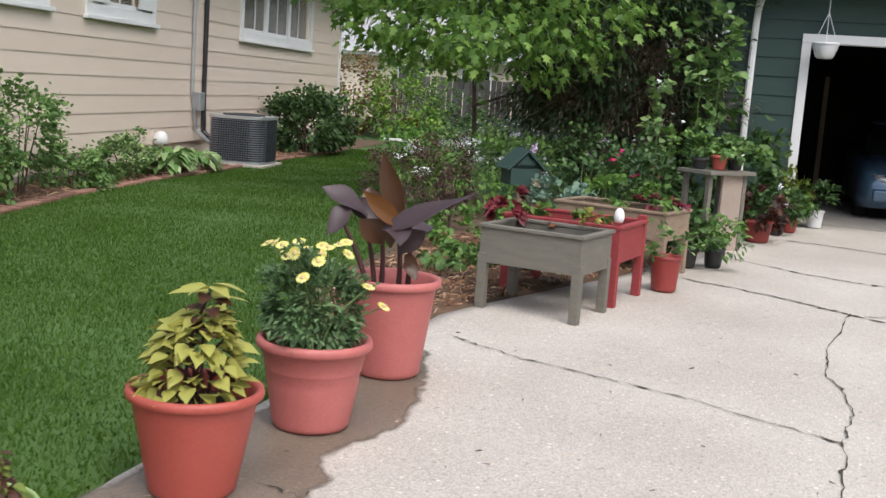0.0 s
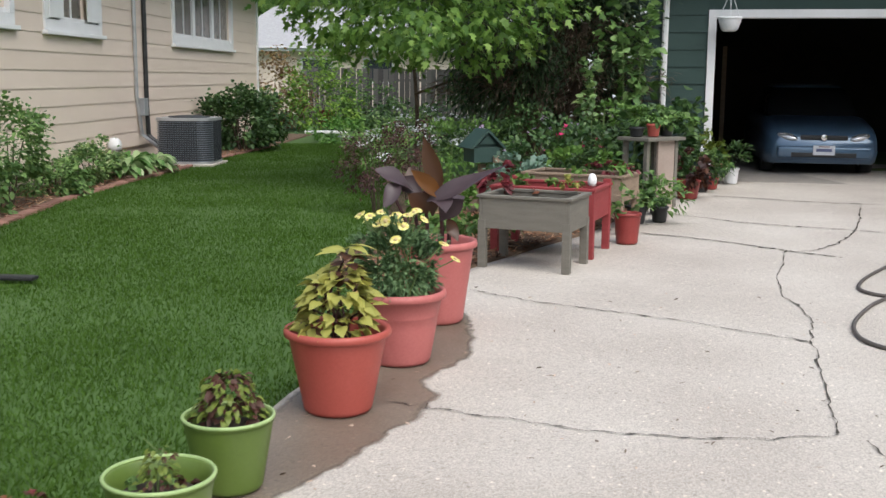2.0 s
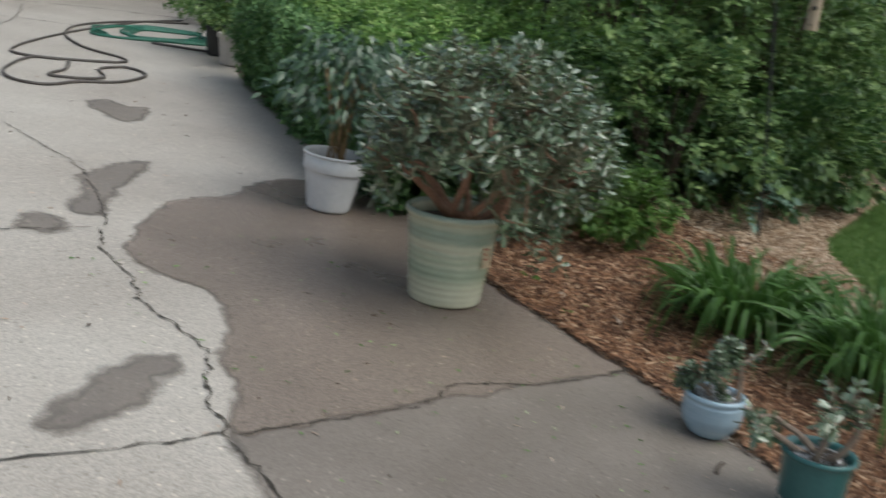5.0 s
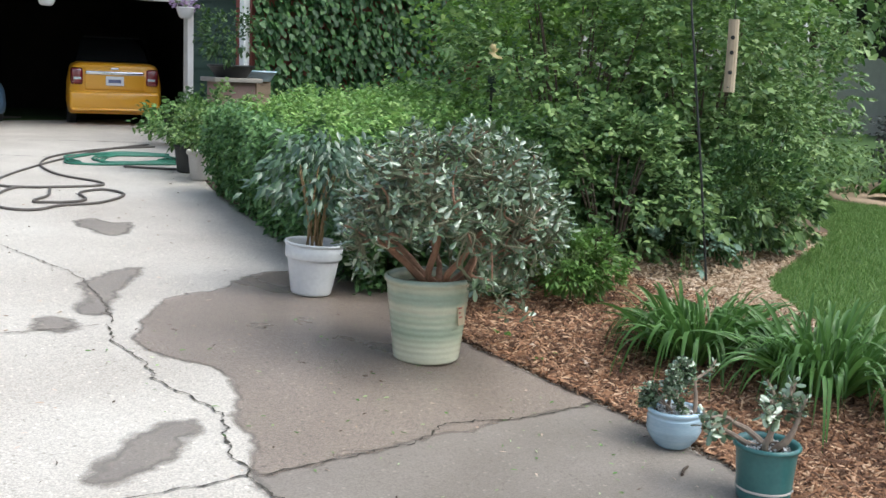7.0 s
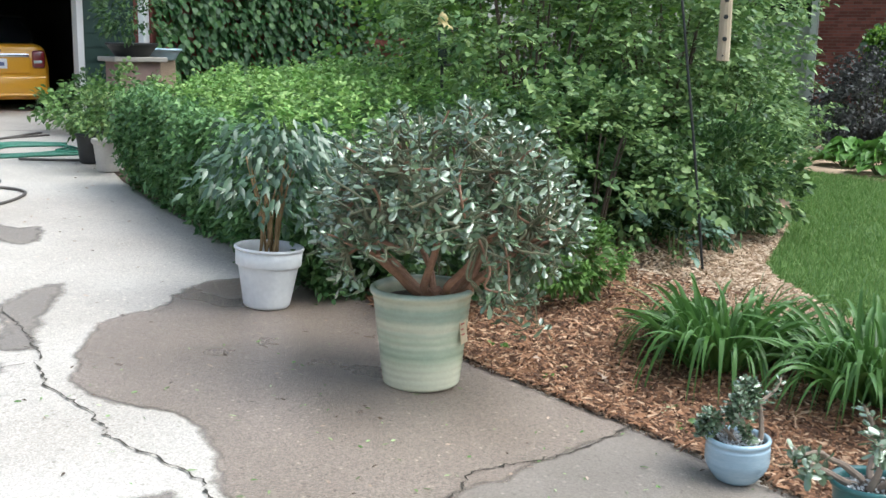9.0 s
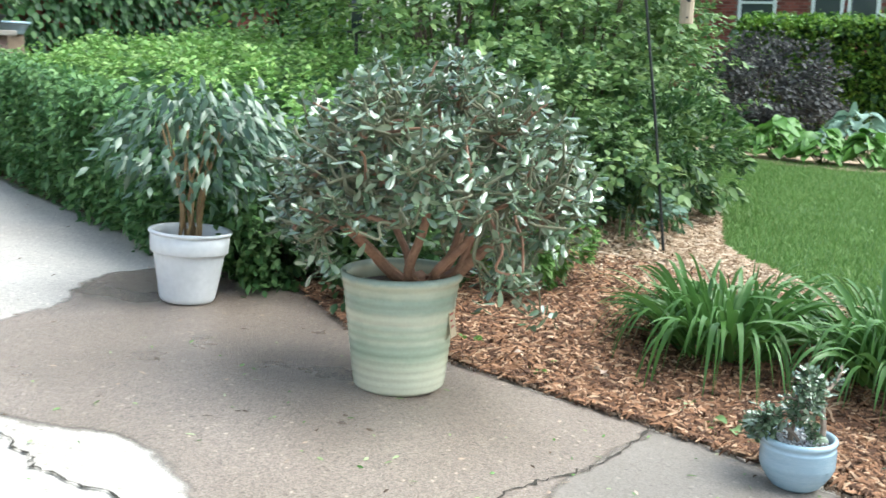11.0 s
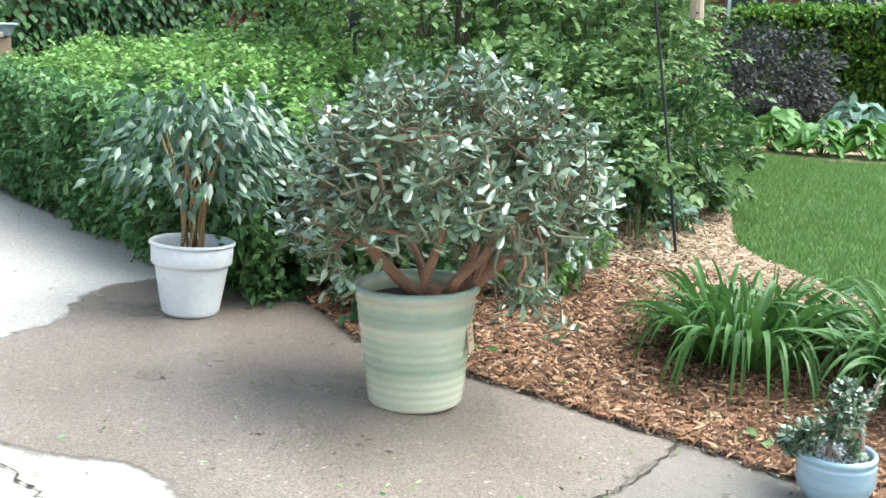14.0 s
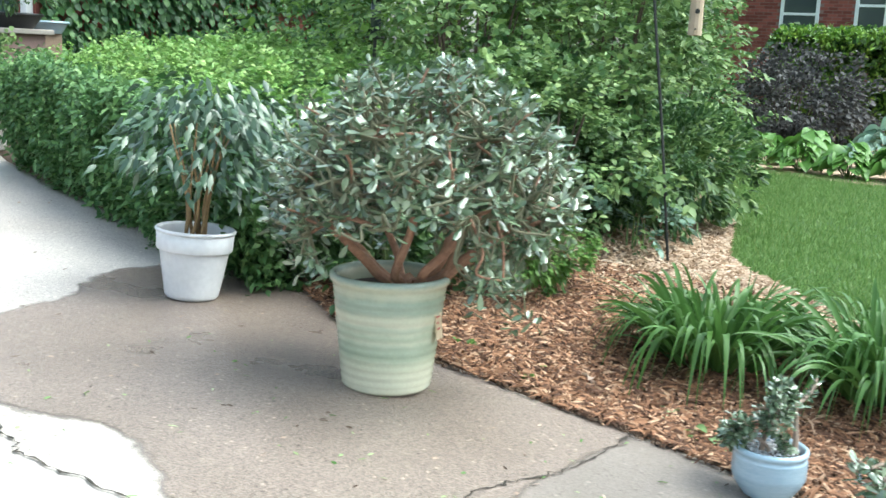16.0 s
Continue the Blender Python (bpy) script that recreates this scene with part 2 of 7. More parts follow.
    if through_light:
        tr, ms = nd("ShaderNodeBsdfTranslucent"), nd("ShaderNodeMixShader")
        ms.inputs[0].default_value = through_light
        ln(colour, tr.inputs[0]), ln(b.outputs[0], ms.inputs[1]), ln(tr.outputs[0], ms.inputs[2])
        ln(ms.outputs[0], t.nodes["Material Output"].inputs[0])
    if film:
        at, wet, n3 = nd("ShaderNodeAttribute"), nd("ShaderNodeMapRange"), nd("ShaderNodeTexNoise")
        at.attribute_name = "depth"
        n3.inputs["Scale"].default_value, n3.inputs["Detail"].default_value = 16, 6
        ln(co.outputs["Object"], n3.inputs[0])
        sm = nd("ShaderNodeMath")
        sm.operation = "MULTIPLY_ADD"
        sm.inputs[1].default_value = 0.35
        ln(n3.outputs[0], sm.inputs[0]), ln(at.outputs["Fac"], sm.inputs[2])
        wet.inputs[1].default_value, wet.inputs[2].default_value = 0.52, 0.86
        ln(sm.outputs[0], wet.inputs[0])
        clear, ms = nd("ShaderNodeBsdfTransparent"), nd("ShaderNodeMixShader")
        ln(wet.outputs[0], ms.inputs[0]), ln(clear.outputs[0], ms.inputs[1]), ln(b.outputs[0], ms.inputs[2])
        ln(ms.outputs[0], t.nodes["Material Output"].inputs[0])
    return m


def leaf_mat(name, dark, light, c3=None, rough=0.45, spec=0.4, tl=0.25, coat=0.0):
    return material(name, dark, light, rough, 9, 45, 0.1, spec=spec, island=0.75, through_light=tl, c3=c3, coat=coat)


def plain_glass(name, tint, rough=0.05):
    m = bpy.data.materials.new(name)
    m.use_nodes = True
    b = m.node_tree.nodes["Principled BSDF"]
    b.inputs["Base Color"].default_value, b.inputs["Roughness"].default_value = (*tint, 1), rough
    b.inputs["Specular IOR Level"].default_value = 0.8
    return m


CONCRETE = material("concrete", (0.36, 0.315, 0.275), (0.58, 0.54, 0.49), 0.85, 0.9, 150, 0.4, spec=0.3, speckle=0.2, pebble=0.32)
WET = material("wet_concrete", (0.20, 0.157, 0.127), (0.32, 0.26, 0.22), 0.33, 1.3, 130, 0.9, spec=0.45, speckle=0.34, pebble=0.5, film=True, uneven=0.08)
SPILL = material("spilt_water_stain", (0.185, 0.155, 0.132), (0.27, 0.232, 0.2), 0.5, 3, 120, 0.35, spec=0.45, speckle=0.16, pebble=0.3, film=True, uneven=0.1)
DAMP = material("damp_concrete", (0.14, 0.108, 0.082), (0.215, 0.172, 0.136), 0.42, 3, 120, 0.5, spec=0.4, speckle=0.2, pebble=0.35, film=True, uneven=0.1)
CRACK = material("crack_dirt", (0.025, 0.022, 0.018), (0.09, 0.075, 0.058), 0.95, 20, 200, 0.5)
TURF = material("turf_soil", (0.047, 0.098, 0.019), (0.066, 0.127, 0.026), 0.9, 1.2, 60, 0.6)
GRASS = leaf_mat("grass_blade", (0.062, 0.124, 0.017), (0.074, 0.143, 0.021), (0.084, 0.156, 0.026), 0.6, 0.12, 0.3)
# drier, yellower grass, also lightened to carry the open sky's light
DRY_LIT_GRASS = leaf_mat("dry_lit_grass_blade", (0.13, 0.23, 0.06), (0.20, 0.315, 0.09), (0.29, 0.37, 0.14), 0.5, 0.3, 0.35)
SOIL = material("potting_soil", (0.02, 0.014, 0.01), (0.07, 0.05, 0.035), 0.95, 15, 120, 0.8)
EARTH = material("bed_earth", (0.07, 0.045, 0.028), (0.17, 0.11, 0.07), 0.95, 5, 70, 0.9)
CHIPS = material("bark_chips", (0.09, 0.042, 0.022), (0.33, 0.165, 0.085), 0.85, 8, 60, 0.3, island=0.85, c3=(0.58, 0.40, 0.26))
PALE_CHIPS = material("weathered_chips", (0.24, 0.15, 0.085), (0.54, 0.40, 0.28), 0.9, 8, 60, 0.3, island=0.85, c3=(0.62, 0.5, 0.38))
TERRA = material("terracotta_plastic", (0.35, 0.065, 0.048), (0.43, 0.09, 0.07), 0.5, 5, 90, 0.08)
FADED = material("faded_terracotta_plastic", (0.42, 0.115, 0.105), (0.51, 0.16, 0.15), 0.55, 5, 90, 0.08)
GREEN_POT = material("green_plastic", (0.096, 0.15, 0.026), (0.118, 0.178, 0.034), 0.4, 4, 60, 0.05)
GREEN_RIM = material("pale_green_plastic", (0.30, 0.42, 0.16), (0.38, 0.5, 0.22), 0.4, 4, 60, 0.05)
CREAM = material("cream_plastic", (0.44, 0.41, 0.35), (0.56, 0.525, 0.455), 0.5, 6, 50, 0.1)
WHITE_POT = material("white_plastic", (0.66, 0.67, 0.69), (0.8, 0.81, 0.83), 0.4, 5, 40, 0.05)
GREY_POT = material("chalky_pot", (0.45, 0.42, 0.39), (0.6, 0.57, 0.54), 0.7, 6, 60, 0.2)
BLACK = material("black_plastic", (0.012, 0.013, 0.014), (0.03, 0.03, 0.032), 0.45, 8, 60, 0.05)
RED_POT = material("red_plastic", (0.24, 0.034, 0.03), (0.31, 0.052, 0.046), 0.45, 6, 60, 0.05)
JADE_GLAZE = material("banded_green_glaze", (0.85, 0.85, 0.85), (1, 1, 1), 0.25, 14, 90, 0.08, spec=0.6, coat=0.3,
                      bands=[(0.03, (0.68, 0.67, 0.50)), (0.10, (0.65, 0.65, 0.48)), (0.13, (0.58, 0.61, 0.44)), (0.165, (0.40, 0.47, 0.34)), (0.195, (0.46, 0.53, 0.39)), (0.215, (0.56, 0.60, 0.44)), (0.232, (0.48, 0.54, 0.39)), (0.25, (0.55, 0.59, 0.43)), (0.264, (0.50, 0.55, 0.41)), (0.285, (0.63, 0.63, 0.47)), (0.305, (0.59, 0.61, 0.45)), (0.328, (0.37, 0.44, 0.34)), (0.36, (0.37, 0.45, 0.35)), (0.382, (0.52, 0.56, 0.42)), (0.412, (0.59, 0.60, 0.44)), (0.43, (0.35, 0.42, 0.35))])
BLUE_GLAZE = material("pale_blue_glaze", (0.33, 0.46, 0.56), (0.45, 0.58, 0.67), 0.25, 9, 60, 0.08, coat=0.3, stretch=(1, 1, 6))
TEAL_GLAZE = material("dark_teal_glaze", (0.025, 0.11, 0.11), (0.05, 0.16, 0.155), 0.3, 9, 60, 0.08, coat=0.2)
PERLITE = material("perlite", (0.5, 0.5, 0.5), (0.8, 0.8, 0.8), 0.9, 10, 60, 0.3, island=0.9)
SIDING = material("tan_siding", (0.69, 0.575, 0.48), (0.75, 0.635, 0.54), 0.65, 1.5, 80, 0.08, stretch=(1, 1, 5), obj=0.25)
WHITE = material("white_paint", (0.72, 0.72, 0.72), (0.82, 0.82, 0.83), 0.5, 4, 60, 0.06)
FOUNDATION = material("foundation_concrete", (0.25, 0.23, 0.21), (0.36, 0.33, 0.3), 0.9, 4, 60, 0.3)
PANE = plain_glass("window_pane", (0.05, 0.06, 0.07))
METAL_GREY = material("galvanised_steel", (0.42, 0.43, 0.45), (0.55, 0.56, 0.58), 0.4, 6, 60, 0.06, metal=0.6)
AC_DARK = material("condenser_fins", (0.02, 0.024, 0.03), (0.035, 0.04, 0.05), 0.5, 10, 80, 0.2)
AC_BAR = material("condenser_grille", (0.16, 0.18, 0.22), (0.23, 0.26, 0.30), 0.45, 10, 80, 0.1, metal=0.3)
BRICK = material("edging_brick", (0.20, 0.10, 0.075), (0.32, 0.17, 0.13), 0.85, 12, 80, 0.4, obj=0.6)
HOUSE_BRICK = material("red_house_brick", (0.17, 0.045, 0.035), (0.29, 0.09, 0.07), 0.85, 8, 60, 0.3, island=0.7)
MORTAR = material("brick_mortar", (0.2, 0.13, 0.115), (0.28, 0.19, 0.17), 0.9, 8, 80, 0.3)
GREEN_SIDING = material("dark_green_siding", (0.018, 0.045, 0.038), (0.03, 0.065, 0.055), 0.6, 2, 60, 0.1, stretch=(1, 1, 5))
# near-black base colour stands in for the shade inside garage and porch
INSIDE = material("shade_black_boards", (0.010, 0.009, 0.008), (0.026, 0.024, 0.022), 0.85, 3, 40, 0.2)
GREY_WOOD = material("grey_stained_wood", (0.13, 0.12, 0.10), (0.20, 0.185, 0.155), 0.7, 5, 60, 0.25, stretch=(1, 1, 6))
RED_WOOD = material("red_stained_wood", (0.24, 0.03, 0.034), (0.33, 0.052, 0.055), 0.65, 5, 60, 0.2, stretch=(1, 1, 6))
RAW_WOOD = material("weathered_wood", (0.20, 0.14, 0.095), (0.36, 0.27, 0.2), 0.8, 5, 60, 0.3, stretch=(1, 1, 5))
PLYWOOD = material("weathered_plywood", (0.30, 0.235, 0.2), (0.42, 0.34, 0.29), 0.8, 3, 50, 0.2)
FENCE = material("grey_fence_wood", (0.10, 0.092, 0.088), (0.18, 0.165, 0.155), 0.85, 4, 50, 0.3, stretch=(1, 1, 0.2), obj=0.5)
SHINGLE = material("grey_shingle", (0.30, 0.30, 0.31), (0.42, 0.42, 0.43), 0.9, 10, 90, 0.4)
BARK = material("tree_bark", (0.045, 0.03, 0.022), (0.12, 0.085, 0.06), 0.9, 10, 70, 0.7, stretch=(1, 1, 0.3))
JADE_BARK = material("jade_branch", (0.17, 0.08, 0.045), (0.36, 0.20, 0.125), 0.6, 14, 70, 0.4)
JADE_STEM = material("jade_twig", (0.10, 0.11, 0.06), (0.22, 0.20, 0.12), 0.6, 14, 70, 0.3)
CANE = material("fig_cane", (0.16, 0.10, 0.045), (0.33, 0.22, 0.10), 0.6, 14, 70, 0.3)
PALE_BARK = material("pale_branch", (0.22, 0.16, 0.12), (0.36, 0.28, 0.22), 0.8, 14, 70, 0.4)
STEM = material("green_stem", (0.07, 0.12, 0.03), (0.14, 0.2, 0.06), 0.6, 10, 60, 0.2)
DARK_STEM = material("purple_stem", (0.04, 0.015, 0.015), (0.09, 0.03, 0.03), 0.6, 10, 60, 0.2)
HOSE_DARK = material("dark_hose", (0.07, 0.06, 0.055), (0.12, 0.105, 0.095), 0.55, 10, 80, 0.1)
HOSE_GREEN = material("green_hose", (0.02, 0.12, 0.08), (0.04, 0.18, 0.12), 0.45, 10, 80, 0.1)
BLUE_PAINT = material("blue_car_paint", (0.075, 0.135, 0.22), (0.09, 0.16, 0.25), 0.3, 2, 40, 0.0, metal=0.3, coat=0.6)
YELLOW_PAINT = material("yellow_car_paint", (0.62, 0.30, 0.015), (0.68, 0.34, 0.02), 0.35, 2, 40, 0.0, coat=0.6)
CHROME = material("chrome_strip", (0.7, 0.7, 0.72), (0.8, 0.8, 0.82), 0.15, 4, 40, 0.0, metal=1.0)
LAMP_CLEAR = material("clear_lamp", (0.6, 0.62, 0.65), (0.8, 0.82, 0.85), 0.22, 20, 60, 0.1, metal=0.7, spec=0.8, coat=0.8)
LAMP_RED = material("red_lamp", (0.11, 0.008, 0.012), (0.19, 0.015, 0.02), 0.15, 20, 60, 0.05, coat=0.8)
LAMP_AMBER = material("amber_lamp", (0.6, 0.2, 0.02), (0.7, 0.28, 0.04), 0.2, 20, 60, 0.05, coat=0.6)
PLATE = material("number_plate", (0.6, 0.62, 0.66), (0.72, 0.74, 0.78), 0.4, 6, 60, 0.0)
PLATE_BAR = material("plate_bar", (0.08, 0.1, 0.2), (0.12, 0.14, 0.26), 0.5, 6, 60, 0.0)
RUBBER = material("tyre_rubber", (0.015, 0.015, 0.015), (0.03, 0.03, 0.03), 0.8, 10, 60, 0.2)
CAR_GLASS = plain_glass("car_glass", (0.01, 0.012, 0.014))
FEED_YELLOW = material("yellow_feeder_cap", (0.6, 0.45, 0.2), (0.72, 0.58, 0.3), 0.5, 6, 60, 0.1)
SOFT_BLACK = material("black_iron", (0.01, 0.01, 0.01), (0.025, 0.025, 0.025), 0.5, 10, 60, 0.1)
LOG = material("peeled_log", (0.34, 0.26, 0.18), (0.52, 0.41, 0.3), 0.8, 6, 60, 0.3, stretch=(1, 1, 0.3))
STONE = material("cut_stone", (0.26, 0.235, 0.21), (0.38, 0.345, 0.31), 0.85, 5, 70, 0.4)
TAG = material("paper_tag", (0.5, 0.40, 0.26), (0.6, 0.48, 0.32), 0.8, 8, 60, 0.05)
PETAL_Y = leaf_mat("pale_yellow_petal", (0.75, 0.68, 0.15), (0.85, 0.8, 0.35), None, 0.6, 0.2, 0.3)
PETAL_P = leaf_mat("pink_petal", (0.7, 0.2, 0.42), (0.85, 0.4, 0.6), None, 0.6, 0.2, 0.3)
PETAL_L = leaf_mat("lilac_petal", (0.52, 0.36, 0.62), (0.68, 0.54, 0.78), None, 0.6, 0.2, 0.3)
PETAL_W = leaf_mat("white_petal", (0.6, 0.6, 0.66), (0.78, 0.78, 0.84), None, 0.6, 0.2, 0.3)
PETAL_R = leaf_mat("magenta_petal", (0.5, 0.02, 0.12), (0.7, 0.06, 0.22), None, 0.6, 0.2, 0.3)
FADED_P = leaf_mat("faded_petal", (0.5, 0.38, 0.3), (0.65, 0.52, 0.42), None, 0.8, 0.1, 0.2)
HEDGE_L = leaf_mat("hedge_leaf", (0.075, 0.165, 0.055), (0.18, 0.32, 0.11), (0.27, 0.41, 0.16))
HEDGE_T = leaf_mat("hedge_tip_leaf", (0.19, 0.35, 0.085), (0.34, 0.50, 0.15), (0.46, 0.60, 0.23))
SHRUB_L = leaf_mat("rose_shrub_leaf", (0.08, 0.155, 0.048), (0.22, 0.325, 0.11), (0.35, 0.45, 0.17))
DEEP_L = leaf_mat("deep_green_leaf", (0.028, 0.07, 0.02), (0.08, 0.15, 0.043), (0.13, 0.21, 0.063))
IVY_L = leaf_mat("ivy_leaf", (0.03, 0.085, 0.03), (0.085, 0.18, 0.055), (0.13, 0.24, 0.075))
MAPLE_L = leaf_mat("maple_leaf", (0.10, 0.20, 0.04), (0.23, 0.38, 0.075), (0.37, 0.51, 0.14), tl=0.45)
CONIFER = leaf_mat("juniper_needle", (0.024, 0.045, 0.02), (0.065, 0.10, 0.045), (0.10, 0.135, 0.065), 0.6, 0.2, 0.1)
DEADWOOD = leaf_mat("dry_juniper_twig", (0.09, 0.065, 0.05), (0.18, 0.135, 0.10), None, 0.9, 0.1, 0.05)
JADE_L = leaf_mat("jade_leaf", (0.085, 0.14, 0.07), (0.20, 0.27, 0.155), (0.37, 0.42, 0.31), 0.27, 1.0, 0.04, 0.6)
FICUS_L = leaf_mat("ficus_leaf", (0.04, 0.085, 0.045), (0.088, 0.152, 0.082), (0.145, 0.215, 0.12), 0.3, 0.8, 0.12)
DAYLILY_L = leaf_mat("daylily_leaf", (0.045, 0.115, 0.024), (0.125, 0.24, 0.058), (0.235, 0.35, 0.105), 0.35)
HOSTA_L = leaf_mat("hosta_leaf", (0.075, 0.185, 0.03), (0.16, 0.32, 0.06), (0.25, 0.42, 0.10), 0.4)
BLUEHOSTA_L = leaf_mat("blue_hosta_leaf", (0.14, 0.24, 0.18), (0.27, 0.39, 0.3), (0.36, 0.47, 0.38), 0.5)
VARHOSTA_L = leaf_mat("variegated_hosta_leaf", (0.12, 0.25, 0.06), (0.4, 0.5, 0.25), (0.62, 0.66, 0.45), 0.45)
PURPLE_L = leaf_mat("smoky_purple_leaf", (0.045, 0.045, 0.044), (0.095, 0.094, 0.09), (0.14, 0.135, 0.125), 0.55)
RUSTY_L = leaf_mat("rusty_shrub_leaf", (0.16, 0.09, 0.04), (0.32, 0.20, 0.09), (0.38, 0.30, 0.12), 0.5)
BARBERRY_L = leaf_mat("bronze_leaf", (0.055, 0.024, 0.024), (0.12, 0.06, 0.05), (0.15, 0.085, 0.065), 0.5)
YEW_L = leaf_mat("yew_leaf", (0.10, 0.21, 0.03), (0.25, 0.40, 0.06), (0.36, 0.50, 0.10))
COLEUS_Y = leaf_mat("yellow_coleus_leaf", (0.26, 0.29, 0.055), (0.48, 0.45, 0.12), (0.56, 0.36, 0.15), 0.5)
COLEUS_D = leaf_mat("dark_coleus_leaf", (0.035, 0.012, 0.012), (0.12, 0.05, 0.03), (0.15, 0.06, 0.03), 0.5)
COLEUS_G = leaf_mat("lime_coleus_leaf", (0.10, 0.15, 0.02), (0.22, 0.27, 0.05), None, 0.5)
COLEUS_R = leaf_mat("rusty_coleus_leaf", (0.16, 0.045, 0.025), (0.30, 0.12, 0.05), (0.33, 0.2, 0.08), 0.5)
COLEUS_C = leaf_mat("crimson_coleus_leaf", (0.11, 0.014, 0.02), (0.25, 0.04, 0.05), None, 0.45)
CANNA_D = leaf_mat("purple_canna_leaf", (0.03, 0.019, 0.022), (0.085, 0.055, 0.062), None, 0.42, 0.5, 0.15)
# orange base colour carries the light that would shine through the leaf
CANNA_O = leaf_mat("backlit_canna_leaf", (0.11, 0.04, 0.01), (0.20, 0.078, 0.015), None, 0.35, 0.5, 0.35)
CANNA_B = leaf_mat("bronze_canna_leaf", (0.045, 0.02, 0.012), (0.10, 0.044, 0.02), None, 0.35, 0.5, 0.25)
GERANIUM_L = leaf_mat("geranium_leaf", (0.075, 0.155, 0.04), (0.18, 0.30, 0.085), (0.27, 0.39, 0.14), 0.55)
MUM_L = leaf_mat("daisy_leaf", (0.08, 0.15, 0.06), (0.17, 0.27, 0.12), None, 0.55)
FERN_L = leaf_mat("ferny_leaf", (0.08, 0.17, 0.03), (0.16, 0.28, 0.06), None, 0.5)

# ---- ground, drive and beds ----
xs = np.unique(np.concatenate([np.linspace(-70, -8, 16), np.linspace(-8, 12, 101), np.linspace(12, 90, 20)]))
ys = np.unique(np.concatenate([np.linspace(-60, -8, 12), np.linspace(-8, 26, 137), np.linspace(26, 120, 22)]))


def sheet(name, xs, ys, height):
    V = [(x, y, height(x, y)) for y in ys for x in xs]
    n = len(xs)
    F = [(j * n + i, j * n + i + 1, j * n + n + i + 1, j * n + n + i) for j in range(len(ys) - 1) for i in range(n - 1)]
    return mesh_of(name, V, F, True)


def under_drive(x, y):
    inside = left_edge(y) + 0.06 < x < right_edge(y) - 0.06 and y < 14
    return ground_z(x, y) - (0.12 if inside else 0.0) + (0.0 if abs(x) > 12 else 0.012 * noise.noise((x * 1.3, y * 1.3, 0)))


tagged(part("ground", sheet("ground", xs, ys, under_drive), TURF), "mown green lawn turf running round the drive", "ground", kind="structure")


def strip(name, rows, cols, left, right, lift, skirt=0.0):
    """A sheet over the ground between two edges given by y, with its sides turned down."""
    V, F = [], []
    for y in rows:
        a, b = left(y), right(y)
        line = [a + (b - a) * c for c in np.linspace(0, 1, cols)]
        V += [(line[0], y, ground_z(line[0], y) + lift - skirt)] + [(x, y, ground_z(x, y) + lift) for x in line] + [(line[-1], y, ground_z(line[-1], y) + lift - skirt)]
    n = cols + 2
    for j in range(len(rows) - 1):
        F += [(j * n + i, j * n + i + 1, j * n + n + i + 1, j * n + n + i) for i in range(n - 1)]
    return mesh_of(name, V, F, True)


def wavy(f, amp, seed):
    return lambda y: f(y) + amp * noise.noise((y * 2.1, seed, 0)) + 0.4 * amp * noise.noise((y * 7.3, seed, 3))


drive = part("driveway", strip("driveway", np.linspace(-8, 13.6, 120), 50, wavy(left_edge, 0.03, 1), wavy(right_edge, 0.025, 5), 0.012, 0.1), CONCRETE)
tagged(drive, "pale worn concrete driveway with cracks and wet patches", "driveway", kind="structure")


def on_ground(points, lift):
    return [Vector((x, y, ground_z(x, y) + lift)) for x, y in points]


def crack(points, width, seed):
    """A jagged dirt-filled crack that wanders along the points."""
    path = spline([(x, y, 0) for x, y in points], 16)
    V, F = [], []
    for i, p in enumerate(path):
        d = (path[min(i + 1, len(path) - 1)] - path[max(i - 1, 0)]).normalized()
        s = Vector((-d.y, d.x, 0))
        p = p + s * (0.026 * noise.noise((i * 0.9, seed, 0)) + 0.03 * noise.noise((i * 0.21, seed, 9)))
        w = 0.55 * width * max(0.16, 0.5 + 1.7 * noise.noise((i * 0.63, seed, 4)) + 2.4 * max(0, noise.noise((i * 0.37, seed, 7)) - 0.28))
        z = ground_z(p.x, p.y) + 0.0185
        V += [(p.x - s.x * w, p.y - s.y * w, z), (p.x + s.x * w, p.y + s.y * w, z)]
        if i:
            F.append((2 * i - 2, 2 * i - 1, 2 * i + 1, 2 * i))
    part("crack", mesh_of("crack", V, F), CRACK, drive, "dark dirt-filled crack")


